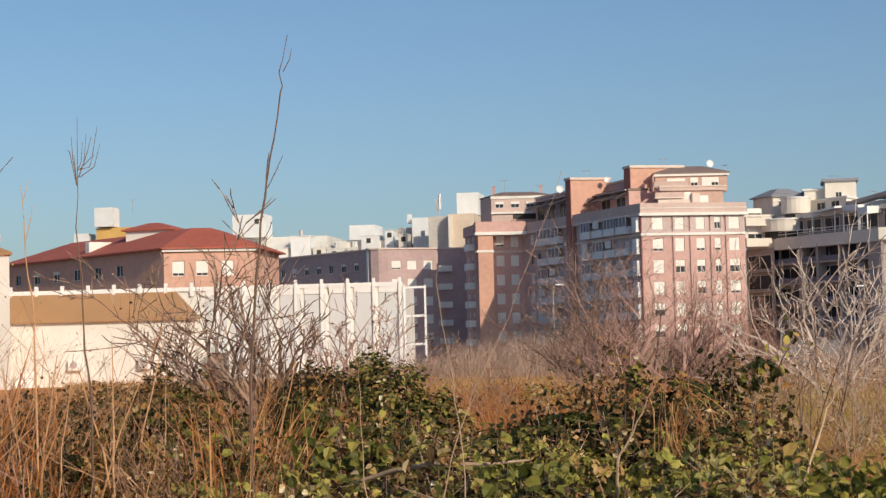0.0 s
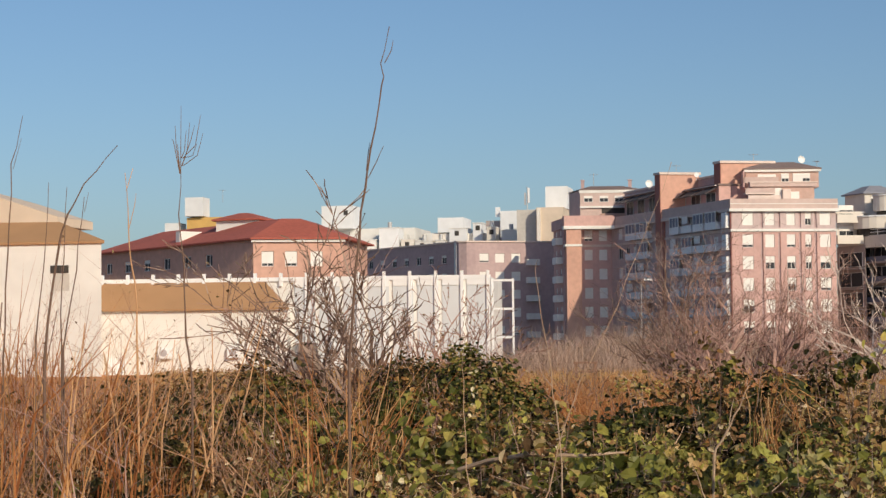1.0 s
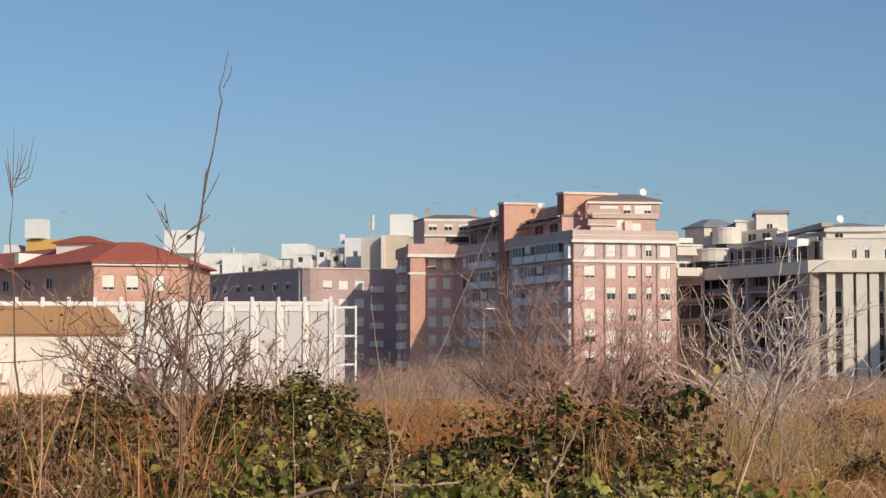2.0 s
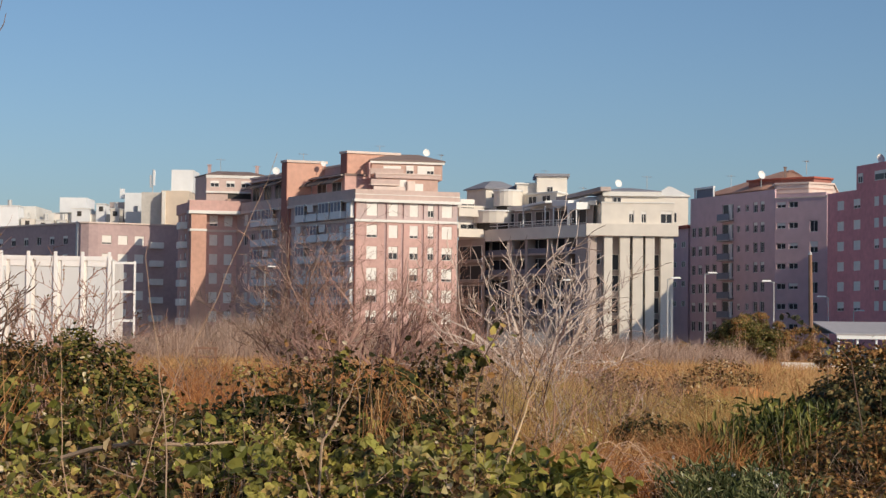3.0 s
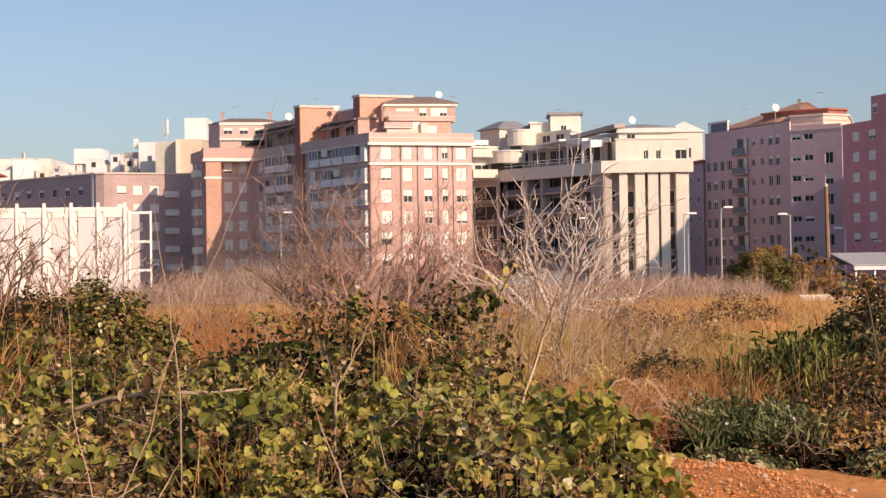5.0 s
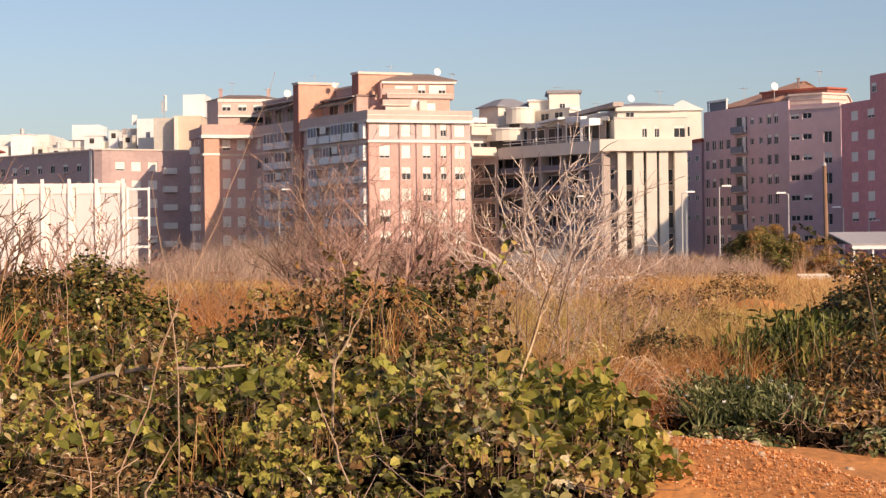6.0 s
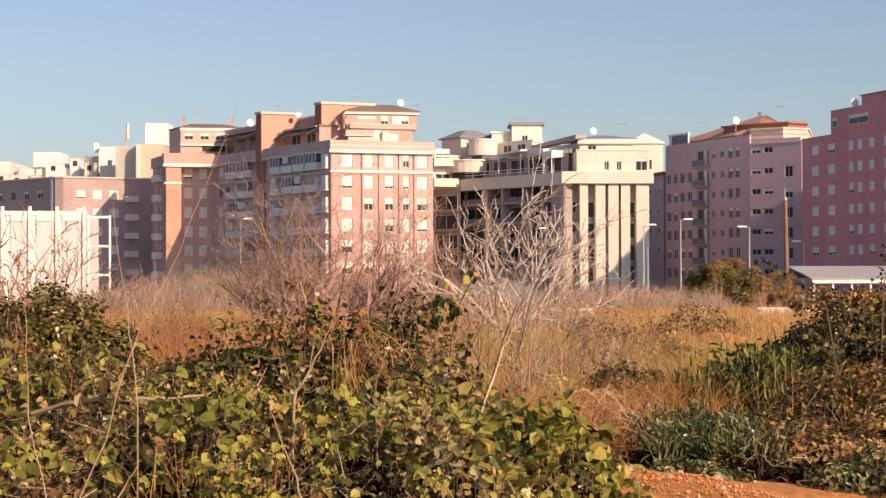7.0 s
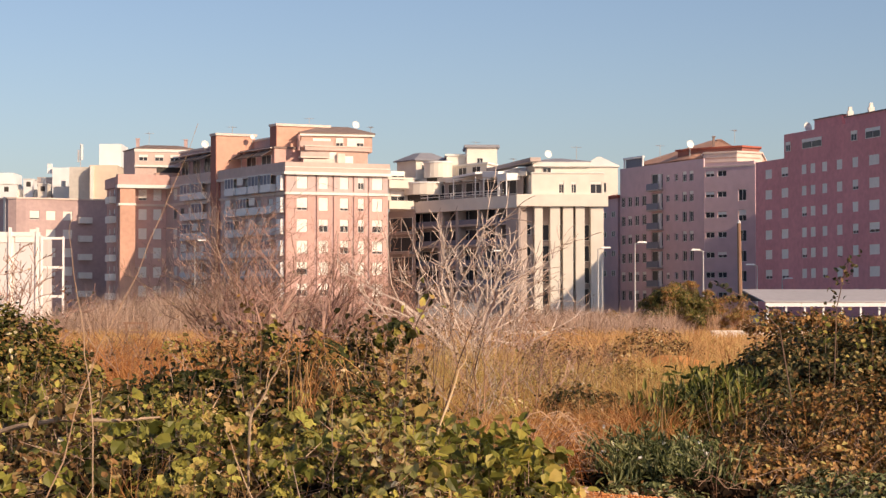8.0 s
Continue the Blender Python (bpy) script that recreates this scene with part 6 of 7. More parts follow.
hy = np.where(tallrow, R.uniform(10.2, 11.4, nst), R.uniform(8.65, 9.6, nst))
base = np.stack([hx, hy, ground_z(hx, hy)], 1)
tall = np.where(tallrow, 0.26 + 0.24 * soft_step((hx - 1.3) / 0.5), 0.24) * R.uniform(0.6, 1.15, nst)
tops = base + np.stack([R.normal(0, 0.07, nst), R.normal(0, 0.06, nst), tall], 1)
scatter_part("stalkwork", sticks(base, tops, 0.003), HERB, herb)
k = np.repeat(np.arange(nst), 18)
s = R.uniform(0.05, 1.0, len(k))[:, None]
spot = base[k] * (1 - s) + tops[k] * s + R.normal(size=(len(k), 3)) * 0.022
scatter_part("leaves", leaves(spot[k < 360], R.uniform(0.04, 0.085, int((k < 360).sum())), flat=0.1, slim=0.15, droop=-1.6), HERB_BRIGHT, herb, "yellow-green upright leaves")
scatter_part("leaves", leaves(spot[k >= 360], R.uniform(0.03, 0.075, int((k >= 360).sum())), flat=0.1, slim=0.09, droop=-1.6), HERB, herb, "narrow grey-green leaves")
fl = tops[R.choice(np.arange(360, nst), 16, replace=False)] + (0, 0, 0.015)
scatter_part("flowers", leaves(np.repeat(fl, 4, 0) + R.normal(size=(64, 3)) * 0.005, 0.016, slim=0.5), PETAL, herb, "small white flowers")
tang = thing("dry_canes", "tangle of pale dead twigs beside bare earth", "dead canes", (1.8, 9.0, 0.7), kind="stuff")
tangle = []
for i in range(420):
    x, y = R.uniform(1.35, 2.75), R.uniform(8.45, 9.6)
    p = np.array([x, y, float(ground_z(x, y)) + R.uniform(0.0, 0.20)])
    d = R.normal(size=3) * (0.026, 0.02, 0.024) + (0, 0, 0.02)
    line = [p]
    for j in range(4):
        d = d + R.normal(size=3) * (0.017, 0.012, 0.016) - (0, 0, 0.007)
        line.append(line[-1] + d)
    tangle.append(tube([tuple(q) for q in line], [0.0021, 0.0019, 0.0017, 0.0014, 0.0009], 3))
scatter_part("tangle", merge(*tangle), DRY_CANE, tang)

# ---- grasses ----
def bare_way(x, y):
    """False on the bare strip of earth in the field and on most of the way before it."""
    r = x / np.maximum(y, 1)
    return ~((r > 0.078) & (r < 0.172) & (y > 19) & (y < 33) & (R.uniform(size=len(x)) < 0.84))


def grass(name, label, n, xr, yr, high, wide, mat, near=2.0, keep=None, lean=0.4, clump=0.0):
    y = yr[0] + (yr[1] - yr[0]) * R.uniform(size=n) ** near
    x = R.uniform(*xr, n) if xr[0] > -90 else R.uniform(-0.33, 0.33, n) * y - 0.04 * y
    if clump:
        c = R.integers(0, max(1, n // 40), n)
        cx, cy = R.uniform(*xr, n // 40 + 1), yr[0] + (yr[1] - yr[0]) * R.uniform(size=n // 40 + 1)
        x, y = cx[c] + R.normal(0, clump, n), cy[c] + R.normal(0, clump, n)
    if keep is not None:
        ok = keep(x, y)
        x, y = x[ok], y[ok]
    at = np.stack([x, y, ground_z(x, y) - 0.02], 1)
    ob = thing(name, label, "grass", (float(x.mean()), float(y.mean()), 0.4), kind="stuff")
    sc = np.clip(1 + 0.5 * np.sin(x * 2.7 / max(1, yr[0] / 14) + y * 0.6) * np.sin(y * 0.9 + x * 1.4) + 0.45 * lumps(x * 0.9, y * 0.55), 0.25, 2.2)
    scatter_part("blades", blades(at, R.uniform(*high, len(x)) * sc, R.uniform(*wide, len(x)), lean), mat, ob)


grass("field_grass", "dry orange-brown field grass", 130000, (-99, 0), (26, 110), (0.18, 0.5), (0.010, 0.026), STRAW_FAR, near=1.3, lean=0.9, keep=bare_way)
grass("field_grass", "dry straw-coloured grass beyond the brambles", 105000, (-99, 0), (11.5, 30), (0.10, 0.36), (0.002, 0.005), STRAW_FIELD, near=1.0, lean=1.1, keep=lambda x, y: ~((x < -1.3) & (y < 12)) & bare_way(x, y))
grass("dry_grass", "tall feathery straw tussocks", 15000, (0.05, 2.1), (13.5, 21), (0.22, 0.58), (0.002, 0.005), STRAW_PALE, near=1.0, lean=1.2, clump=0.17)
grass("dry_grass", "rust-coloured dry grass between brambles", 7000, (0.0, 1.25), (9.2, 12.8), (0.15, 0.45), (0.002, 0.0045), STRAW, near=1.0, lean=0.9, clump=0.14)
grass("dry_grass", "tall dry orange stalks and grass", 1500, (-4.8, -3.1), (6.2, 9.0), (0.35, 0.9), (0.005, 0.012), STRAW_ORANGE, near=1.0, lean=0.40, clump=0.16)
grass("dry_grass", "sparse dry orange stalks over brambles", 420, (-3.1, -2.0), (6.2, 8.6), (0.35, 0.8), (0.004, 0.010), STRAW_ORANGE, near=1.0, lean=0.5, clump=0.10)
grass("dry_grass", "dry straw tufts among brambles", 900, (-2.4, 0.5), (6.4, 9.8), (0.35, 0.62), (0.002, 0.005), STRAW, near=1.0, lean=0.55, clump=0.09)
grass("dry_grass", "orange dry grass under bare shrubs", 9000, (-4.7, -3.1), (14.2, 16.5), (0.45, 0.80), (0.003, 0.006), STRAW_ORANGE, near=1.0, lean=0.5, clump=0.22)
grass("dry_grass", "short orange grass before a white wall", 6000, (-8.0, -4.4), (14.5, 22), (0.2, 0.42), (0.004, 0.009), STRAW_ORANGE, near=1.0, lean=0.6, clump=0.3)

grass("dry_grass", "rust-red withered grass at the foot of the brambles", 8500, (0.1, 1.3), (9.0, 12.2), (0.12, 0.36), (0.002, 0.0045), RUST, near=1.0, lean=1.0, clump=0.13)
grass("field_grass", "yellow-green grass patches in the dry field", 30000, (0.2, 3.8), (11.5, 25), (0.10, 0.34), (0.002, 0.005), OLIVE, near=1.0, lean=1.0, clump=0.28)
grass("field_grass", "feathery yellow-green grass before an earth heap", 9000, (2.1, 3.3), (16.5, 21.5), (0.18, 0.40), (0.002, 0.005), OLIVE, near=1.0, lean=1.0, clump=0.34)
grass("field_grass", "feathery yellow-olive grass behind the brambles", 9000, (0.75, 1.75), (15.5, 19.5), (0.18, 0.42), (0.002, 0.005), OLIVE, near=1.0, lean=1.0, clump=0.30)
grass("dry_grass", "pale leaning straw in the field", 520, (0.2, 2.2), (11.4, 16), (0.35, 0.7), (0.004, 0.008), STRAW_PALE, near=1.0, lean=1.1, clump=0.10)
grass("dry_grass", "orange straw under a sparse bramble", 1500, (1.1, 1.5), (10.2, 11.2), (0.18, 0.38), (0.002, 0.0045), STRAW_ORANGE, near=1.0, lean=1.3, clump=0.08)

grass("dry_grass", "tall arching orange straw behind the brambles", 2600, (0.28, 0.85), (9.0, 10.6), (0.25, 0.52), (0.0025, 0.005), STRAW, near=1.0, lean=0.9, clump=0.12)
tussock = thing("dry_grass", "flopped tuft of orange straw in the bramble mound", "grass", (-0.3, 8.5, 0.7), kind="stuff")
fan = []
for i in range(28):
    x, y = R.normal(-0.38, 0.05), R.uniform(8.1, 8.5)
    z = float(ground_z(x, y)) + 0.38
    reach, top, fall = R.normal(0.14, 0.11), R.uniform(0.16, 0.40), R.uniform(0.0, 0.75)
    fan.append(tube([(x + reach * u + R.normal(0, 0.006), y - 0.06 * u, z + top * (1 - (1 - min(u * 2.0, 1.0)) ** 2) - fall * max(u - 0.45, 0.0) ** 1.3) for u in (0, 0.15, 0.3, 0.45, 0.6, 0.8, 1.0)], [0.0024, 0.0023, 0.0022, 0.002, 0.0018, 0.0014, 0.0008], 3))
scatter_part("blades", merge(*fan), STRAW, tussock)


def litter(label, x0, x1, y0, y1, n):
    """Dead leaves and snapped straw lying in the thicket's top."""
    ob = thing("dead_bramble", label, "bramble", ((x0 + x1) / 2, (y0 + y1) / 2, 0.7), "withered patches in the brambles")
    cx, cy = R.uniform(x0, x1, n // 60 + 1), R.uniform(y0, y1, n // 60 + 1)
    k = R.integers(0, len(cx), n)
    x, y = cx[k] + R.normal(0, 0.10, n), cy[k] + R.normal(0, 0.12, n)
    h = canopy(x, y)
    ok = h > 0.08
    x, y, h = x[ok], y[ok], h[ok]
    p = np.stack([x, y, ground_z(x, y) + h * R.uniform(0.75, 1.08, len(x))], 1)
    scatter_part("withered_leaves", leaves(p, R.uniform(0.016, 0.040, len(p)), slim=0.28), DEAD_LEAF, ob)
    q = p[::12]
    d = R.normal(size=q.shape) * (0.045, 0.04, 0.03)
    scatter_part("tangle", sticks(q - d, q + d, R.uniform(0.0010, 0.0022, len(q))), DRY_CANE, ob)


litter("withered brown leaves and straw in the low brambles", -1.9, 0.5, 5.5, 8.3, 3000)
litter("heap of pinkish brown dead leaves in the low brambles", -1.45, -0.85, 5.6, 6.5, 3600)
litter("withered brown leaves and straw in the bramble mound", -1.6, 0.3, 8.3, 10.4, 1600)
litter("withered leaves and snapped stalks in tangled bramble", -4.3, -1.8, 6.2, 10.5, 2200)

grass("dry_grass", "short dry straw at the edge of bare earth", 500, (1.35, 2.6), (8.6, 9.2), (0.08, 0.2), (0.002, 0.0045), STRAW, near=1.0, lean=1.0, clump=0.10)
grass("dry_grass", "thin dry stalks through the withered bramble", 160, (1.6, 3.1), (9.2, 10.0), (0.30, 0.55), (0.002, 0.0035), STRAW, near=1.0, lean=0.6)
tuft_leaves("pale cream-backed leaves on a bramble's edge", [(0.05, 6.9, 0.10, 0.03), (-0.05, 7.4, 0.12, 0.03), (0.15, 7.7, 0.10, 0.03), (0.0, 6.3, 0.10, 0.03), (-0.12, 6.7, 0.12, 0.03), (0.1, 5.9, 0.1, 0.03)], 40, (0.025, 0.05), PALE_LEAF)
tuft_leaves("yellowing leaves over the dark bramble hump", [(2.75, 11.2, 0.22, 0.62), (3.2, 11.2, 0.22, 0.66)], 110, (0.025, 0.045), YOUNG)
# rotten leaves, coloured near-black so the thicket's hollows look deep in shade
HOLLOW_SHADE_LEAF = material("rotten_leaf_and_hollow_shade", (0, 0, 0), 0.95, 0.3, 30.0, by="island", gloss=0.1, ramp=[(0.0, (0.010, 0.007, 0.004)), (0.8, (0.024, 0.015, 0.008)), (1.0, (0.10, 0.055, 0.026))])
hollow_fill = thing("shade_leaf_litter", "rotten leaves, near-black to paint the shade in bramble hollows", "leaf litter", (-1.2, 7.5, 0.7), kind="stuff")
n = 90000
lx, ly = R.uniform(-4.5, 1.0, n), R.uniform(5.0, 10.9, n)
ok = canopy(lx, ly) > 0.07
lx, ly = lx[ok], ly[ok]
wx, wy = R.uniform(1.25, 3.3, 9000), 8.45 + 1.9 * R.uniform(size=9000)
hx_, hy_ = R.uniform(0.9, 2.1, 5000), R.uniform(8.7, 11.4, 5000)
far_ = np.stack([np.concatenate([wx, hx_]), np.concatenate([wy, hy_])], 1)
scatter_part("fallen_leaves", leaves(np.stack([far_[:, 0], far_[:, 1], ground_z(far_[:, 0], far_[:, 1]) + R.uniform(0.004, 0.10, len(far_))], 1), R.uniform(0.03, 0.055, len(far_)), flat=0.8), HOLLOW_SHADE_LEAF, hollow_fill)
scatter_part("withered_leaves", leaves(np.stack([lx, ly, ground_z(lx, ly) + 0.004 + canopy(lx, ly) * 0.5 * R.uniform(0, 1, len(lx))], 1), R.uniform(0.03, 0.055, len(lx)), flat=0.6), HOLLOW_SHADE_LEAF, hollow_fill)

grass("field_grass", "orange dry grass between two bramble humps", 48000, (-4.6, -0.6), (15, 36), (0.2, 0.5), (0.004, 0.009), STRAW_ORANGE, near=1.0, lean=0.9, keep=lambda x, y: (x > -0.20 * y) & (x < -0.035 * y))

# arching dry canes at the edge of the earth
arch = thing("dry_canes", "tangle of arching dead bramble canes", "dead canes", (0.85, 9.5, 0.65), kind="stuff")
geo = []
for i in range(170):
    back = i % 4 == 0
    x, y = (R.uniform(0.85, 1.08) if back else R.uniform(0.48, 0.74)), R.uniform(8.7, 9.7)
    a, ln, hh = R.uniform(-0.6, 0.6) + (math.pi if back else 0), R.uniform(0.18, 0.46), R.uniform(0.06, 0.30)
    z = float(ground_z(x, y))
    geo.append(tube([(x + math.cos(a) * ln * s, y + math.sin(a) * ln * s * 0.6, z + hh * 4 * s * (1 - s * 0.8)) for s in (0, 0.17, 0.33, 0.5, 0.67, 0.83, 1.0)], [0.0029, 0.0028, 0.0026, 0.0023, 0.002, 0.0016, 0.001], 3))
scatter_part("tangle", merge(*geo[:115]), DRY_CANE, arch)
scatter_part("orange_tangle", merge(*geo[115:]), STRAW_ORANGE, arch, "orange dry straw")


# ---- bare shrubs ----
def branching(base, spread, height, limbs, depth, seed, up=0.8, radius=0.02, kids=3, side=(0, 0)):
    """Forked bare branches: lists of stick ends and radii."""
    rr = random.Random(seed)
    a, b, rad = [], [], []

    def grow(p, d, ln, r, lev):
        q = p
        for _ in range(3):
            d = (d + Vector((rr.gauss(0, 0.13), rr.gauss(0, 0.13), rr.gauss(0.02, 0.10)))).normalized()
            nxt = q + d * ln / 3
            a.append(tuple(q))
            b.append(tuple(nxt))
            rad.append(r)
            q = nxt
            r *= 0.86
            if lev < depth and rr.random() < 0.75:
                for _ in range(rr.choice((1, 1, 2))):
                    side_d = Vector((rr.gauss(0, 1), rr.gauss(0, 0.8), rr.gauss(0.25, 0.5))).normalized()
                    grow(q, (d * 0.75 + side_d * 0.65).normalized(), ln * rr.uniform(0.45, 0.7), r * 0.62, lev + 1)

    for i in range(limbs):
        d = Vector((rr.uniform(-1, 1) * spread + side[0], rr.uniform(-1, 1) * spread * 0.6 + side[1], up)).normalized()
        grow(Vector(base) + Vector((rr.gauss(0, 0.04), rr.gauss(0, 0.04), 0)), d, height * rr.uniform(0.45, 0.7), radius, 0)
    return np.array(a), np.array(b), np.array(rad)


def bare_shrub(label, x, y, spread, height, limbs, depth, seed, mat, radius, group="bare shrubs in the field", buds=0, side=(0, 0), name="bare_shrub", up=0.8, thin=0.10):
    z = float(ground_z(x, y))
    ob = thing(name, label, "shrub", (x, y, z), group)
    a, b, r = branching((x, y, z - 0.05), spread, height, limbs, depth, seed, radius=radius, side=side, up=up)
    thick = r > radius * 0.5
    scatter_part("limb_frame", sticks(a[thick], b[thick], r[thick]), mat, ob)
    scatter_part("branchwork", sticks(a[~thick], b[~thick], np.maximum(r[~thick], radius * thin)), mat, ob)
    if buds:
        k = R.choice(len(b), buds)
        scatter_part("withered_leaves", leaves(b[k], R.uniform(0.012, 0.03, buds) * (y / 18) ** 0.6), DEAD_LEAF, ob)


bare_shrub("spreading bare grey-brown shrub in front of the white building", -4.75, 18.0, 0.8, 1.95, 9, 4, 3, TWIG, 0.034, buds=500, side=(0.15, 0), thin=0.16)
bare_shrub("spreading bare grey-brown shrub in front of the white building", -5.3, 18.3, 0.7, 1.9, 8, 3, 7, RED_TWIG, 0.028, buds=240, side=(-0.25, 0))
bare_shrub("dense reddish bare shrub in orange grass", -3.95, 18.2, 0.8, 1.5, 8, 4, 9, RED_TWIG, 0.028, buds=700, side=(0.15, 0), thin=0.15)
bare_shrub("bare twiggy shrub with a few withered leaves", -4.3, 17.6, 0.7, 1.9, 6, 3, 5, TWIG, 0.036, buds=260, side=(-0.35, 0), thin=0.2)
for i, (x, y, h) in enumerate(((-3.0, 40, 2.9), (-2.2, 41, 3.0), (-1.5, 39, 2.7), (-0.8, 40, 2.3), (-0.2, 42, 2.0), (-2.6, 38, 2.3), (-3.6, 42, 2.4))):
    bare_shrub("fine-twigged reddish bare shrub", x, y, 0.55, h * 1.1, 11, 4, 20 + i, RED_TWIG if i % 3 else TWIG, 0.036, buds=110)
bare_shrub("pale grey bare tree with forked branches", 1.45, 35.0, 0.8, 3.0, 9, 3, 41, PALE_TWIG, 0.044, name="bare_tree", thin=0.22)
bare_shrub("pale grey bare tree with forked branches", 1.9, 36.0, 0.8, 2.7, 7, 3, 43, PALE_TWIG, 0.036, name="bare_tree", thin=0.25)
bare_shrub("small bare shrub in dry grass", 3.6, 45.0, 0.7, 1.8, 5, 4, 47, TWIG, 0.02)
bare_shrub("small bare shrub in dry grass", 1.0, 24.0, 0.7, 1.1, 5, 4, 49, PALE_TWIG, 0.010)
for i, (x, y, h) in enumerate(((-3.55, 8.2, 0.95), (-3.3, 7.6, 0.85), (-2.75, 8.3, 0.75), (-3.9, 8.4, 1.0), (-4.2, 10.2, 1.2), (-3.8, 10.6, 1.1), (-4.6, 10.4, 1.2), (-2.95, 7.2, 0.7), (-3.6, 7.4, 0.85), (-3.75, 7.9, 0.95), (-2.3, 7.9, 0.6))):
    bare_shrub("dry branching weed on the bank", x, y, 0.5, h * 1.1, 7, 3, 60 + i, WEED if i % 3 else RED_TWIG, 0.006, "dry weeds on the bank", 70, name="dry_weed")

rw = random.Random(61)
for i in range(46):
    x, y = -1.95 - 2.45 * rw.random() ** 0.8, rw.uniform(6.3, 8.3)
    bare_shrub("upright forked dry weed over the brambles", x, y, 0.28, rw.uniform(0.55, 1.0), 4, 2, 260 + i, (WEED, STRAW_ORANGE, WEED, RED_TWIG)[i % 4], rw.uniform(0.0045, 0.0075), "dry weeds on the bank", 24, name="dry_weed", up=1.0, thin=0.25)

rw = random.Random(5)
for i in range(28):
    y = rw.uniform(12.5, 34)
    x = y * rw.uniform(-0.10, 0.095) if i % 3 else y * rw.uniform(-0.36, -0.12)
    bare_shrub("dry branching weed in the field", x, y, 0.7, rw.uniform(0.4, 0.85) + 0.012 * y, 6, 3, 90 + i, (TWIG, PALE_TWIG, RED_TWIG)[i % 3], 0.004 + 0.00025 * y, "dry weeds in the field", 60, name="dry_weed")
rw = random.Random(17)
for i in range(15):
    y = rw.uniform(13.5, 30)
    x = y * rw.uniform(0.0, 0.12)
    bare_shrub("fine dry weed in the field", x, y, 0.6, rw.uniform(0.35, 0.7) + 0.01 * y, 6, 3, 190 + i, (WEED, TWIG, DRY_CANE)[i % 3], 0.003 + 0.00018 * y, "dry weeds in the field", 90, name="dry_weed")
rw = random.Random(8)
for i in range(9):
    y = rw.uniform(10.6, 19)
    x = y * rw.uniform(-0.005, 0.085)
    bare_shrub("slender upright dry weed behind the brambles", x, y, 0.22 if i % 3 else 0.5, rw.uniform(0.7, 1.25) + 0.02 * y, 4, 2, 150 + i, (WEED, TWIG, RED_TWIG, STALK_DARK)[i % 4], 0.0035 + 0.00022 * y, "dry weeds in the field", 40, name="dry_weed", up=1.0)
for i, (x, y, s_) in enumerate(((0.75, 13.2, 0.22), (1.35, 16.5, 0.3), (0.35, 15.5, 0.22), (2.2, 17.0, 0.28), (-2.6, 24.0, 0.45), (2.3, 28.0, 0.4), (-0.9, 26.0, 0.4), (4.6, 34.0, 0.6))):
    z = float(ground_z(x, y))
    lobed_bush("shrub", "low brown weed clump in dry grass", "shrub", [(x, y, z + s_ * 0.5, s_, s_, s_ * 0.7), (x + s_ * 0.8, y, z + s_ * 0.35, s_ * 0.7, s_ * 0.7, s_ * 0.5)], 900, (0.014 + 0.0008 * y, 0.03 + 0.001 * y), DEAD_LEAF if i % 2 else BRAMBLE, 80)

rw = random.Random(27)
for i in range(16):
    y = rw.uniform(12.5, 25)
    x = y * rw.uniform(0.005, 0.125)
    z, r_ = float(ground_z(x, y)), rw.uniform(0.10, 0.20) * (y / 15)
    lobed_bush("shrub", "sparse withered weed clump in the field grass", "shrub", [(x + rw.uniform(-1, 1) * r_, y, z + rw.uniform(0.3, 1.3) * r_, r_ * rw.uniform(0.4, 0.8), r_ * 0.6, r_ * rw.uniform(0.3, 0.6)) for _ in range(5)], 260, (0.012 + 0.0008 * y, 0.024 + 0.0012 * y), (DEAD_LEAF, BRAMBLE_RUST, DARK_LEAF)[i % 3], 90, twig_mat=(WEED, DRY_CANE)[i % 2], twig_r=0.0012 + 0.00012 * y, fill=0.2)

# grey-brown scrub in front of the tall block
scrub = thing("scrub", "hazy belt of bare grey-brown scrub", "scrub", (-8, 95, 0), kind="stuff")
n = 60000
cl = 620
ccx, ccy, cch = R.uniform(-19, 14, cl), R.uniform(86, 125, cl), R.uniform(0.45, 1.25, cl)
pick = R.integers(0, cl, n)
sx, sy = ccx[pick] + R.normal(0, 0.45, n), ccy[pick] + R.normal(0, 0.45, n)
hmax = (1.1 + 2.1 * np.exp(-((sx + 9.5) / 6) ** 2) + 0.7 * np.exp(-((sx - 10.5) / 3) ** 2)) * cch[pick]
scatter_part("branchwork", blades(np.stack([sx, sy, ground_z(sx, sy) - 0.05], 1), hmax * R.uniform(0.35, 1.0, n), R.uniform(0.012, 0.032, n), 0.75), SCRUB, scrub)


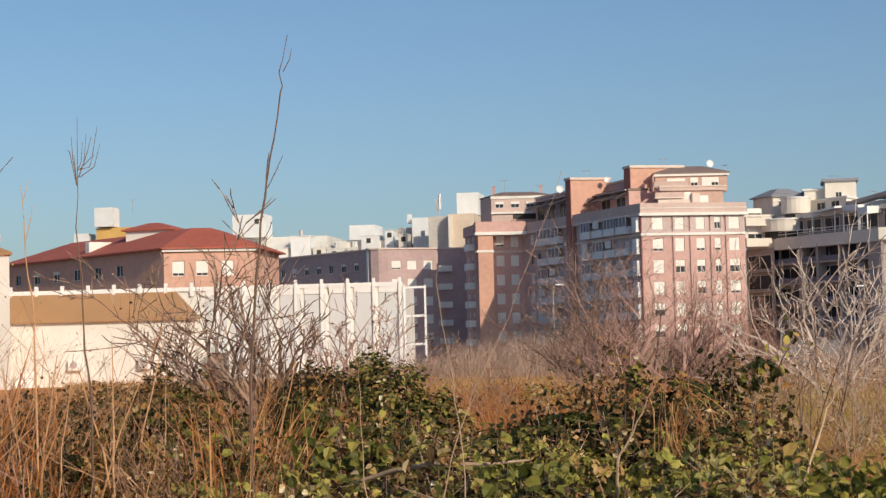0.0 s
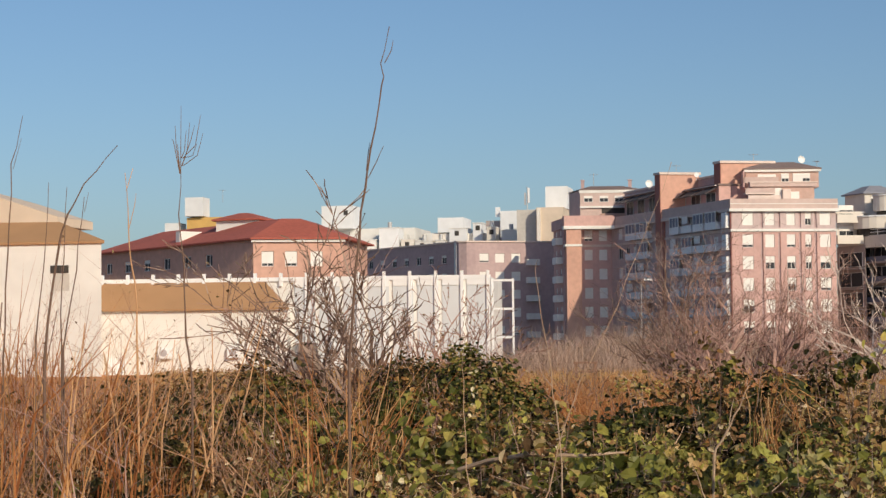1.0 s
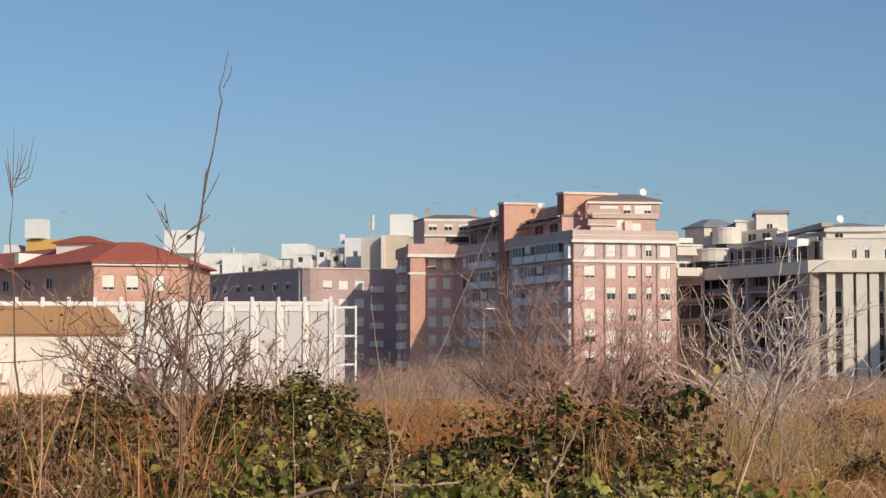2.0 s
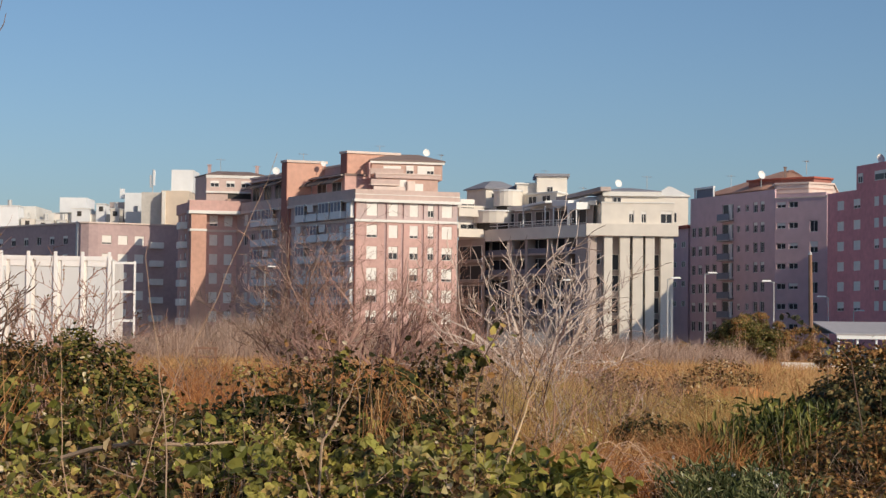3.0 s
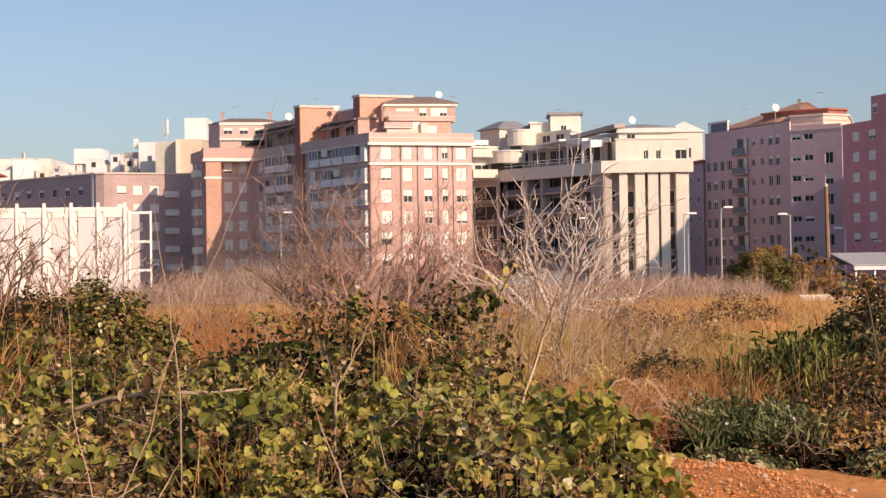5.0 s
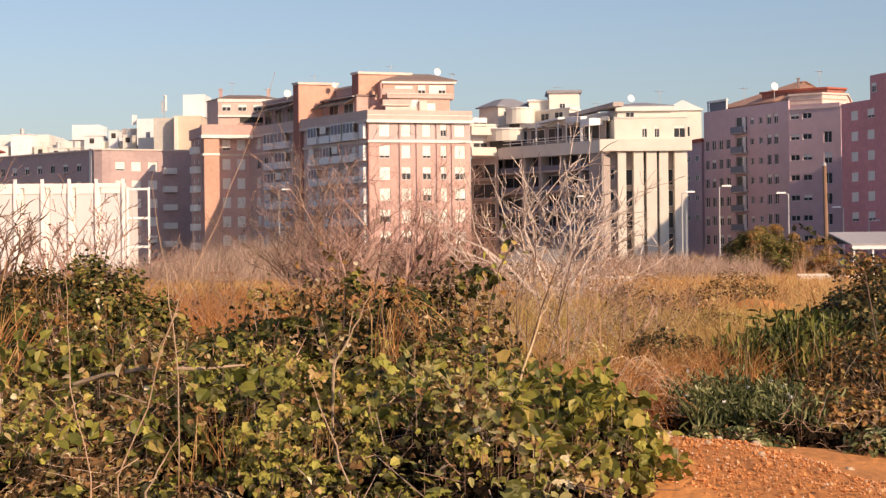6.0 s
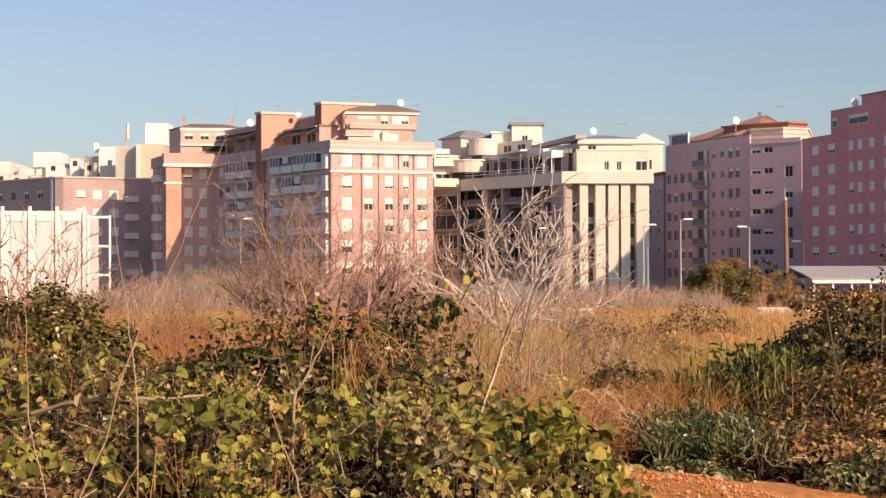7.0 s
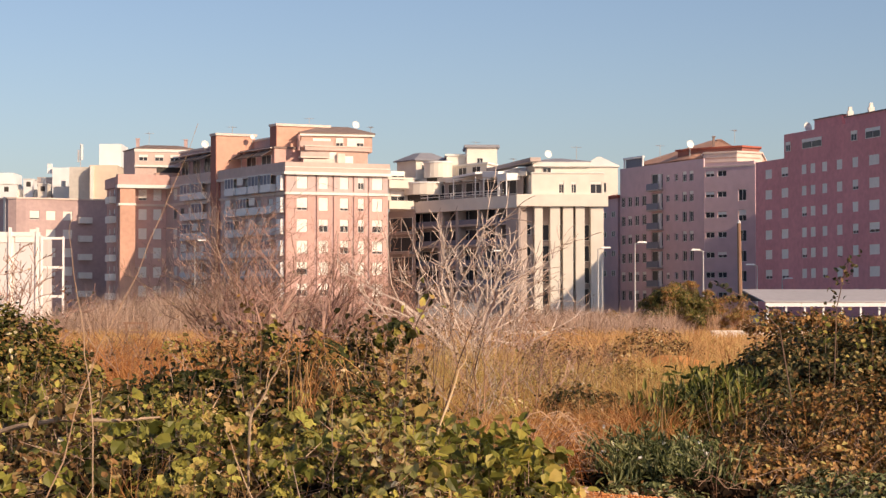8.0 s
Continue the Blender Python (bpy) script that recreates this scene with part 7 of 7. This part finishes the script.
# ---- tall single stems on the bank ----
def stem(label, pts, y, r0, mat=None, side_twigs=(), name="dry_weed"):
    """A tall dry stem through (x, z) points at a distance y, rooted in the bank, with short side twigs."""
    zg = float(ground_z(pts[0][0], y))
    line = [(pts[0][0], y + 0.03, zg - 0.03)] + [(x, y, z) for x, z in pts]
    fine = []
    for (p, q) in zip(line, line[1:]):
        for s in (0.0, 0.34, 0.67):
            fine.append(tuple(p[i] * (1 - s) + q[i] * s + (R.normal(0, 0.0012 * y ** 0.5) if i < 2 else 0) for i in range(3)))
    fine.append(line[-1])
    rad = [max(r0 * (1 - 0.85 * i / len(fine)), r0 * 0.22) * (1.0 if i % 3 else 1.18) for i in range(len(fine))]
    ob = thing(name, label, "dry stem", (line[0][0], y, zg), "tall dry stems")
    part("stalk", joined("stalk", [tube(fine, rad, 6)], mat or STALK_DARK), ob)
    for tw in side_twigs:
        p3 = [(x, y + 0.01 * i, z) for i, (x, z) in enumerate(tw)]
        part("side_twig", joined("side_twig", [tube(p3, [r0 * 0.3] * (len(p3) - 1) + [r0 * 0.15], 5)], mat or STALK_DARK), ob)
    return ob


stem("very tall thin dry stem with a forked joint", [(-1.88, 1.52), (-1.85, 1.89), (-1.81, 2.19), (-1.79, 2.33), (-1.735, 2.58), (-1.74, 2.66), (-1.71, 2.80)], 7.0, 0.0065, None,
     [[(-1.80, 2.22), (-1.77, 2.28), (-1.742, 2.345)], [(-1.73, 2.66), (-1.705, 2.71), (-1.70, 2.75)], [(-1.805, 2.25), (-1.80, 2.32), (-1.795, 2.36)]])
head = [[(-2.55 + dx * 0.1, 2.26 + 0.03 * (i % 3)), (-2.55 + dx * 0.75, 2.33 + 0.02 * (i % 4)), (-2.55 + dx, 2.36 + h)] for i, (dx, h) in enumerate(((-0.005, 0.17), (0.03, 0.10), (0.075, 0.13), (-0.045, 0.04), (0.085, 0.06), (0.015, 0.07), (-0.03, 0.09), (0.05, 0.09), (0.06, 0.02), (-0.02, 0.02)))]
stem("tall dry stem with a twiggy seed head", [(-2.51, 1.44), (-2.53, 1.62), (-2.54, 1.9), (-2.56, 2.1), (-2.55, 2.27)], 7.0, 0.0055, None, head)
stem("tall dry stem with a short fork", [(-3.29, 1.54), (-3.27, 1.96), (-3.25, 2.32), (-3.21, 2.51)], 7.0, 0.0045, None, [[(-3.25, 2.30), (-3.22, 2.42)]])
stem("leaning thick dry stem", [(-3.12, 1.53), (-3.06, 2.0), (-3.02, 2.11), (-2.95, 2.23), (-2.81, 2.38)], 7.0, 0.0065)
stem("tall dry stem with stubby twigs", [(-2.73, 1.53), (-2.74, 1.84), (-2.77, 2.06), (-2.78, 2.27)], 7.0, 0.005, STALK, [[(-2.775, 2.2), (-2.76, 2.26), (-2.755, 2.29)], [(-2.765, 2.05), (-2.745, 2.14), (-2.742, 2.19)]])
stem("dry stem among weeds", [(-3.04, 1.58), (-2.98, 1.89), (-2.95, 2.18)], 7.0, 0.0045, None, [[(-2.95, 2.12), (-2.935, 2.2)]])
stem("dry stem among weeds", [(-3.16, 1.62), (-3.12, 1.91), (-3.10, 2.24)], 7.0, 0.004)
stem("dry stem among weeds", [(-3.09, 1.60), (-3.08, 1.95), (-3.065, 2.23)], 7.1, 0.004)
stem("slender leaning straw stem with a dark side twig", [(-0.643, 1.184), (-0.589, 1.309), (-0.554, 1.432), (-0.524, 1.514), (-0.481, 1.596), (-0.407, 1.76), (-0.347, 1.922)], 3.5, 0.0017, STALK_GREY, [[(-0.565, 1.42), (-0.54, 1.47), (-0.512, 1.535)]])
stem("thin pale straw stem", [(-0.98, 1.1), (-0.993, 1.292), (-1.013, 1.481), (-1.034, 1.614), (-1.065, 1.822), (-1.056, 1.869)], 6.4, 0.0030, STALK_GREY)
stem("thin pale straw stem", [(-0.897, 1.066), (-0.94, 1.281), (-0.947, 1.494), (-0.942, 1.613)], 4.5, 0.0020, STALK_GREY)
stem("short straight straw stem", [(-0.388, 0.856), (-0.43, 0.981), (-0.478, 1.114), (-0.51, 1.195)], 6.0, 0.0045, STALK_GREY)
stem("short pale forked cane", [(-0.511, 1.163), (-0.463, 1.249), (-0.417, 1.342), (-0.373, 1.424)], 7.0, 0.006, STALK_GREY, [[(-0.45, 1.28), (-0.443, 1.33), (-0.433, 1.373)]])
stem("pale straw stem beside dry grass", [(0.161, 1.04), (0.212, 1.181), (0.267, 1.333), (0.318, 1.42)], 7.4, 0.006, STALK_PALE)
stem("short straight straw stem", [(-0.955, 0.893), (-0.898, 0.991), (-0.854, 1.067)], 5.6, 0.004, STALK_GREY)
for i in range(64):
    x, y = -2.0 - 2.2 * R.uniform() ** 0.55, R.uniform(6.2, 8.4)
    z = float(ground_z(x, y))
    h = R.uniform(0.45, 1.1)
    dx = R.normal(0, 0.12)
    stem("dry orange stalk in a dense stand", [(x, z + 0.2), (x + dx * 0.4, z + h * 0.6), (x + dx, z + h)], y, R.uniform(0.005, 0.0095), STALK if i % 6 else STALK_DARK, name="dry_weed")

# arching bramble cane with leaves, near the dark hump
cane = thing("bramble_cane", "arching bramble cane with a few dark leaves", "bramble", (2.1, 10, 0.7))
cp = [(2.16, 10, 0.7), (2.037, 10, 1.451), (1.942, 10, 1.557), (1.847, 10, 1.622), (1.764, 10, 1.658), (1.67, 10, 1.705)]
part("stalk", joined("stalk", [tube(cp, [0.004, 0.0035, 0.003, 0.003, 0.0025, 0.0015], 6)], STALK_DARK), cane)
lp = np.array([Vector(cp[1 + i % 4]).lerp(Vector(cp[2 + i % 4]), R.uniform()) for i in range(26)]) + R.normal(size=(26, 3)) * 0.02
scatter_part("leaves", leaves(lp, R.uniform(0.025, 0.045, 26)), DARK_LEAF, cane)
sprig = thing("bramble_cane", "leafy bramble sprig with rust-tinged leaves", "bramble", (2.42, 10.5, 0.7))
sp = [(2.42, 10.5, 0.6), (2.452, 10.5, 1.56), (2.49, 10.5, 1.717), (2.528, 10.5, 1.835)]
part("stalk", joined("stalk", [tube(sp, [0.004, 0.003, 0.0025, 0.0015], 6)], STALK_DARK), sprig)
lp = np.array([Vector(sp[1 + i % 2]).lerp(Vector(sp[2 + i % 2]), R.uniform()) for i in range(60)]) + R.normal(size=(60, 3)) * 0.045
scatter_part("leaves", leaves(lp, R.uniform(0.018, 0.034, 60)), DARK_LEAF, sprig)

tall_shoot = thing("bramble_shoot", "tall bramble shoot with broad olive leaves", "bramble", (0.12, 9.3, 0.7))
tp = [(0.05, 9.3, 0.75), (0.08, 9.3, 1.3), (0.13, 9.3, 1.5), (0.19, 9.3, 1.6), (0.23, 9.3, 1.63)]
part("stalk", joined("stalk", [tube(tp, [0.006, 0.005, 0.004, 0.003, 0.002], 6)], STALK_DARK), tall_shoot)
lp = np.array([Vector(tp[1 + i % 3]).lerp(Vector(tp[2 + i % 3]), R.uniform()) for i in range(20)]) + R.normal(size=(20, 3)) * 0.035
scatter_part("leaves", leaves(lp, R.uniform(0.03, 0.055, 20), slim=0.40), BRAMBLE, tall_shoot)

# pebbles on the bare earth
peb = thing("pebbles", "small stones scattered on orange earth", "stones", (1.4, 7.4, 0.75), kind="stuff")
n = 8500
px_, py_ = R.uniform(0.55, 2.3, n), R.uniform(6.2, 8.7, n)
c = np.stack([px_, py_, ground_z(px_, py_)], 1)
s = (R.uniform(0.003, 0.009, n) * np.where(R.uniform(size=n) < 0.06, R.uniform(1.5, 2.8, n), 1.0))[:, None]
octa = np.array([(1, 0, 0), (0, 1, 0), (-1, 0, 0), (0, -1, 0), (0, 0, 0.8), (0, 0, -0.8)])
v = (octa[None] * R.uniform(0.6, 1.2, (n, 6, 1)) * s[:, None] + c[:, None]).reshape(-1, 3)
f = np.array([(0, 1, 4), (1, 2, 4), (2, 3, 4), (3, 0, 4), (1, 0, 5), (2, 1, 5), (3, 2, 5), (0, 3, 5)])
scatter_part("stones", (v, (f[None] + 6 * np.arange(n)[:, None, None]).reshape(-1, 3)), PEBBLE, peb)
rail = thing("low_fence", "small dark timber rail standing in the grass", "fence", (-9.2, 70, 0))
for x in (-9.6, -8.9):
    part("post", joined("post", [box(x - 0.05, x + 0.05, 70, 70.1, -0.2, 0.85)], WOOD), rail)
for z in (0.45, 0.78):
    part("rail", joined("rail", [box(-9.7, -8.8, 69.95, 70.0, z, z + 0.08)], WOOD), rail)


# ---- satellite dishes on the roofs ----
def dish(x, y, z, drop, r=0.55):
    ob = thing("satellite_dish", "white satellite dish on a rooftop mast", "satellite dish", (x, y, z - drop), "rooftop satellite dishes")
    part("mast", joined("mast", [tube([(x, y, z - drop), (x, y, z)], [0.05, 0.05], 6)], STEEL), ob)
    v, f = [(0, 0, 0)], []
    for ring in (1, 2, 3):
        for k in range(14):
            a = 2 * math.pi * k / 14
            v.append((r * ring / 3 * math.cos(a), -0.25 * r * (ring / 3) ** 2, r * ring / 3 * math.sin(a)))
    for k in range(14):
        k2 = (k + 1) % 14
        f.append((0, 0, 1 + k2, 1 + k))
        for ring in (0, 1):
            f.append((1 + ring * 14 + k, 1 + ring * 14 + k2, 15 + ring * 14 + k2, 15 + ring * 14 + k))
    bm = bmesh.new()
    vs = [bm.verts.new(p) for p in v]
    for q in f:
        bm.faces.new([vs[i] for i in dict.fromkeys(q)])
    me = bpy.data.meshes.new("bowl")
    bm.to_mesh(me)
    bm.free()
    me.materials.append(LAMP_WHITE)
    part("bowl", me, ob, m=pose(x, y, z, -12, 0, 25))


for spot in ((-28.3, 292.0, 25.5, 0.9, 0.6), (-5.2, 281.0, 27.5, 1.0, 0.55), (21.9, 267.0, 22.2, 1.0, 0.55), (42.9, 274.0, 24.2, 2.2, 0.6), (-20.5, 284.0, 26.0, 0.9, 0.4), (52.0, 238.0, 23.4, 0.9, 0.6)):
    dish(*spot)


# ---- television antennas on the roofs ----
def tv_antenna(x, y, z, h, turn):
    ob = thing("tv_antenna", "thin grey rooftop television antenna", "antenna", (x, y, z), "rooftop television antennas")
    part("mast", joined("mast", [tube([(x, y, z), (x, y, z + h)], [0.05, 0.04], 5)], STEEL), ob)
    c_, s_ = math.cos(turn), math.sin(turn)
    part("boom", joined("boom", [tube([(x - 0.7 * c_, y - 0.7 * s_, z + h * 0.92), (x + 0.7 * c_, y + 0.7 * s_, z + h * 0.92)], [0.03, 0.03], 4)], STEEL), ob)
    for k_ in (-0.6, -0.2, 0.2, 0.6):
        e_ = 0.35 - 0.2 * k_
        px, py = x + k_ * c_, y + k_ * s_
        part("element", joined("element", [tube([(px + e_ * s_, py - e_ * c_, z + h * 0.92), (px - e_ * s_, py + e_ * c_, z + h * 0.92)], [0.02, 0.02], 4)], STEEL), ob)


for x, y, z, h, turn in ((-38.5, 306.0, 26.4, 2.6, 0.3), (-33.0, 309.0, 26.0, 2.2, 1.0), (-23.5, 284.5, 26.2, 1.8, 0.5), (-12.0, 281.0, 27.0, 2.0, 0.2), (-3.0, 282.0, 26.2, 1.6, 1.2), (12.5, 283.0, 24.2, 1.5, 0.6), (17.5, 274.0, 20.6, 2.0, 0.9), (26.0, 268.0, 22.0, 1.8, 0.2), (40.0, 284.0, 23.0, 2.4, 0.4), (49.0, 272.0, 24.6, 2.0, 1.1), (57.0, 230.0, 22.6, 2.2, 0.5), (-118.0, 358.0, 30.0, 2.6, 0.8)):
    tv_antenna(x, y, z - 0.4, h, turn)


# ---- bare earth heap in the field, stones and a fallen branch ----
def heap(x, y, rx, ry, h):
    ob = thing("earth_mound", "low heap of bare orange earth in dry grass", "mound", (x, y, float(ground_z(x, y))))
    nu, nv = 28, 10
    v, f = [], []
    for j in range(nv + 1):
        t_ = j / nv
        for i in range(nu):
            a = 2 * math.pi * i / nu
            rr = t_ * (1 + 0.16 * math.sin(3 * a + 1) + 0.08 * math.sin(7 * a))
            px, py = x + rx * rr * math.cos(a), y + ry * rr * math.sin(a)
            pz = float(ground_z(px, py)) - 0.05 + (h + 0.05) * (math.cos(t_ * math.pi) * 0.5 + 0.5) * (1 + 0.2 * math.sin(px * 5) * math.sin(py * 4)) - 0.05 * t_
            v.append((px, py, pz))
    for j in range(nv):
        for i in range(nu):
            i2 = (i + 1) % nu
            f.append((j * nu + i, (j + 1) * nu + i, (j + 1) * nu + i2, j * nu + i2))
    part("soil", mesh_of("soil", v, f, EARTH), ob)


heap(4.45, 30.0, 1.1, 1.6, 0.26)
heap(3.4, 29.4, 0.7, 1.1, 0.20)
heap(2.6, 29.0, 0.6, 1.0, 0.15)


FIELD_STONE = material("pale_brown_stone", (0.50, 0.36, 0.25), 0.9, 0.25, 40.0, bump=0.3)


def stone(x, y, r, seed):
    rs_ = random.Random(seed)
    bm = bmesh.new()
    bmesh.ops.create_icosphere(bm, subdivisions=2, radius=r)
    for p in bm.verts:
        p.co *= 1 + rs_.uniform(-0.14, 0.14)
        p.co.z *= 0.72
    me = bpy.data.meshes.new("stone")
    bm.to_mesh(me)
    bm.free()
    me.materials.append(FIELD_STONE)
    ob = new("stone", me)
    ob.location = (x, y, float(ground_z(x, y)) + r * 0.35)
    tagged(ob, "pale rounded stone on bare orange earth", "stone", "stones on the bare earth")


for i, (x, y, r) in enumerate(((1.2, 8.2, 0.028), (0.84, 8.25, 0.02), (1.03, 8.1, 0.018), (1.36, 8.05, 0.022), (0.95, 7.8, 0.016), (1.5, 7.7, 0.02), (1.12, 7.5, 0.015), (1.75, 7.4, 0.024))):
    stone(x, y, r, i)
branch = thing("fallen_branch", "dead brown branch lying across the brambles", "branch", (-1.4, 7.2, 0.9))
part("stalk", joined("stalk", [tube([(-1.5, 7.2, 1.10), (-1.38, 7.15, 1.135), (-1.2, 7.1, 1.165), (-1.02, 7.1, 1.16), (-0.85, 7.15, 1.17)], [0.008, 0.010, 0.009, 0.007, 0.004], 7)], STALK_GREY), branch)
part("twig", joined("twig", [tube([(-1.2, 7.1, 1.165), (-1.12, 7.05, 1.21), (-1.06, 7.05, 1.24)], [0.006, 0.004, 0.002], 5)], STALK_GREY), branch)
dp = np.array([(-1.16, 7.0, 1.19), (-1.13, 7.0, 1.21), (-1.1, 7.0, 1.17), (-1.19, 7.0, 1.2), (-0.95, 7.05, 1.18), (-1.3, 7.05, 1.17)])
scatter_part("withered_leaves", leaves(np.repeat(dp, 3, 0) + R.normal(size=(18, 3)) * 0.012, 0.06), DEAD_LEAF, branch)
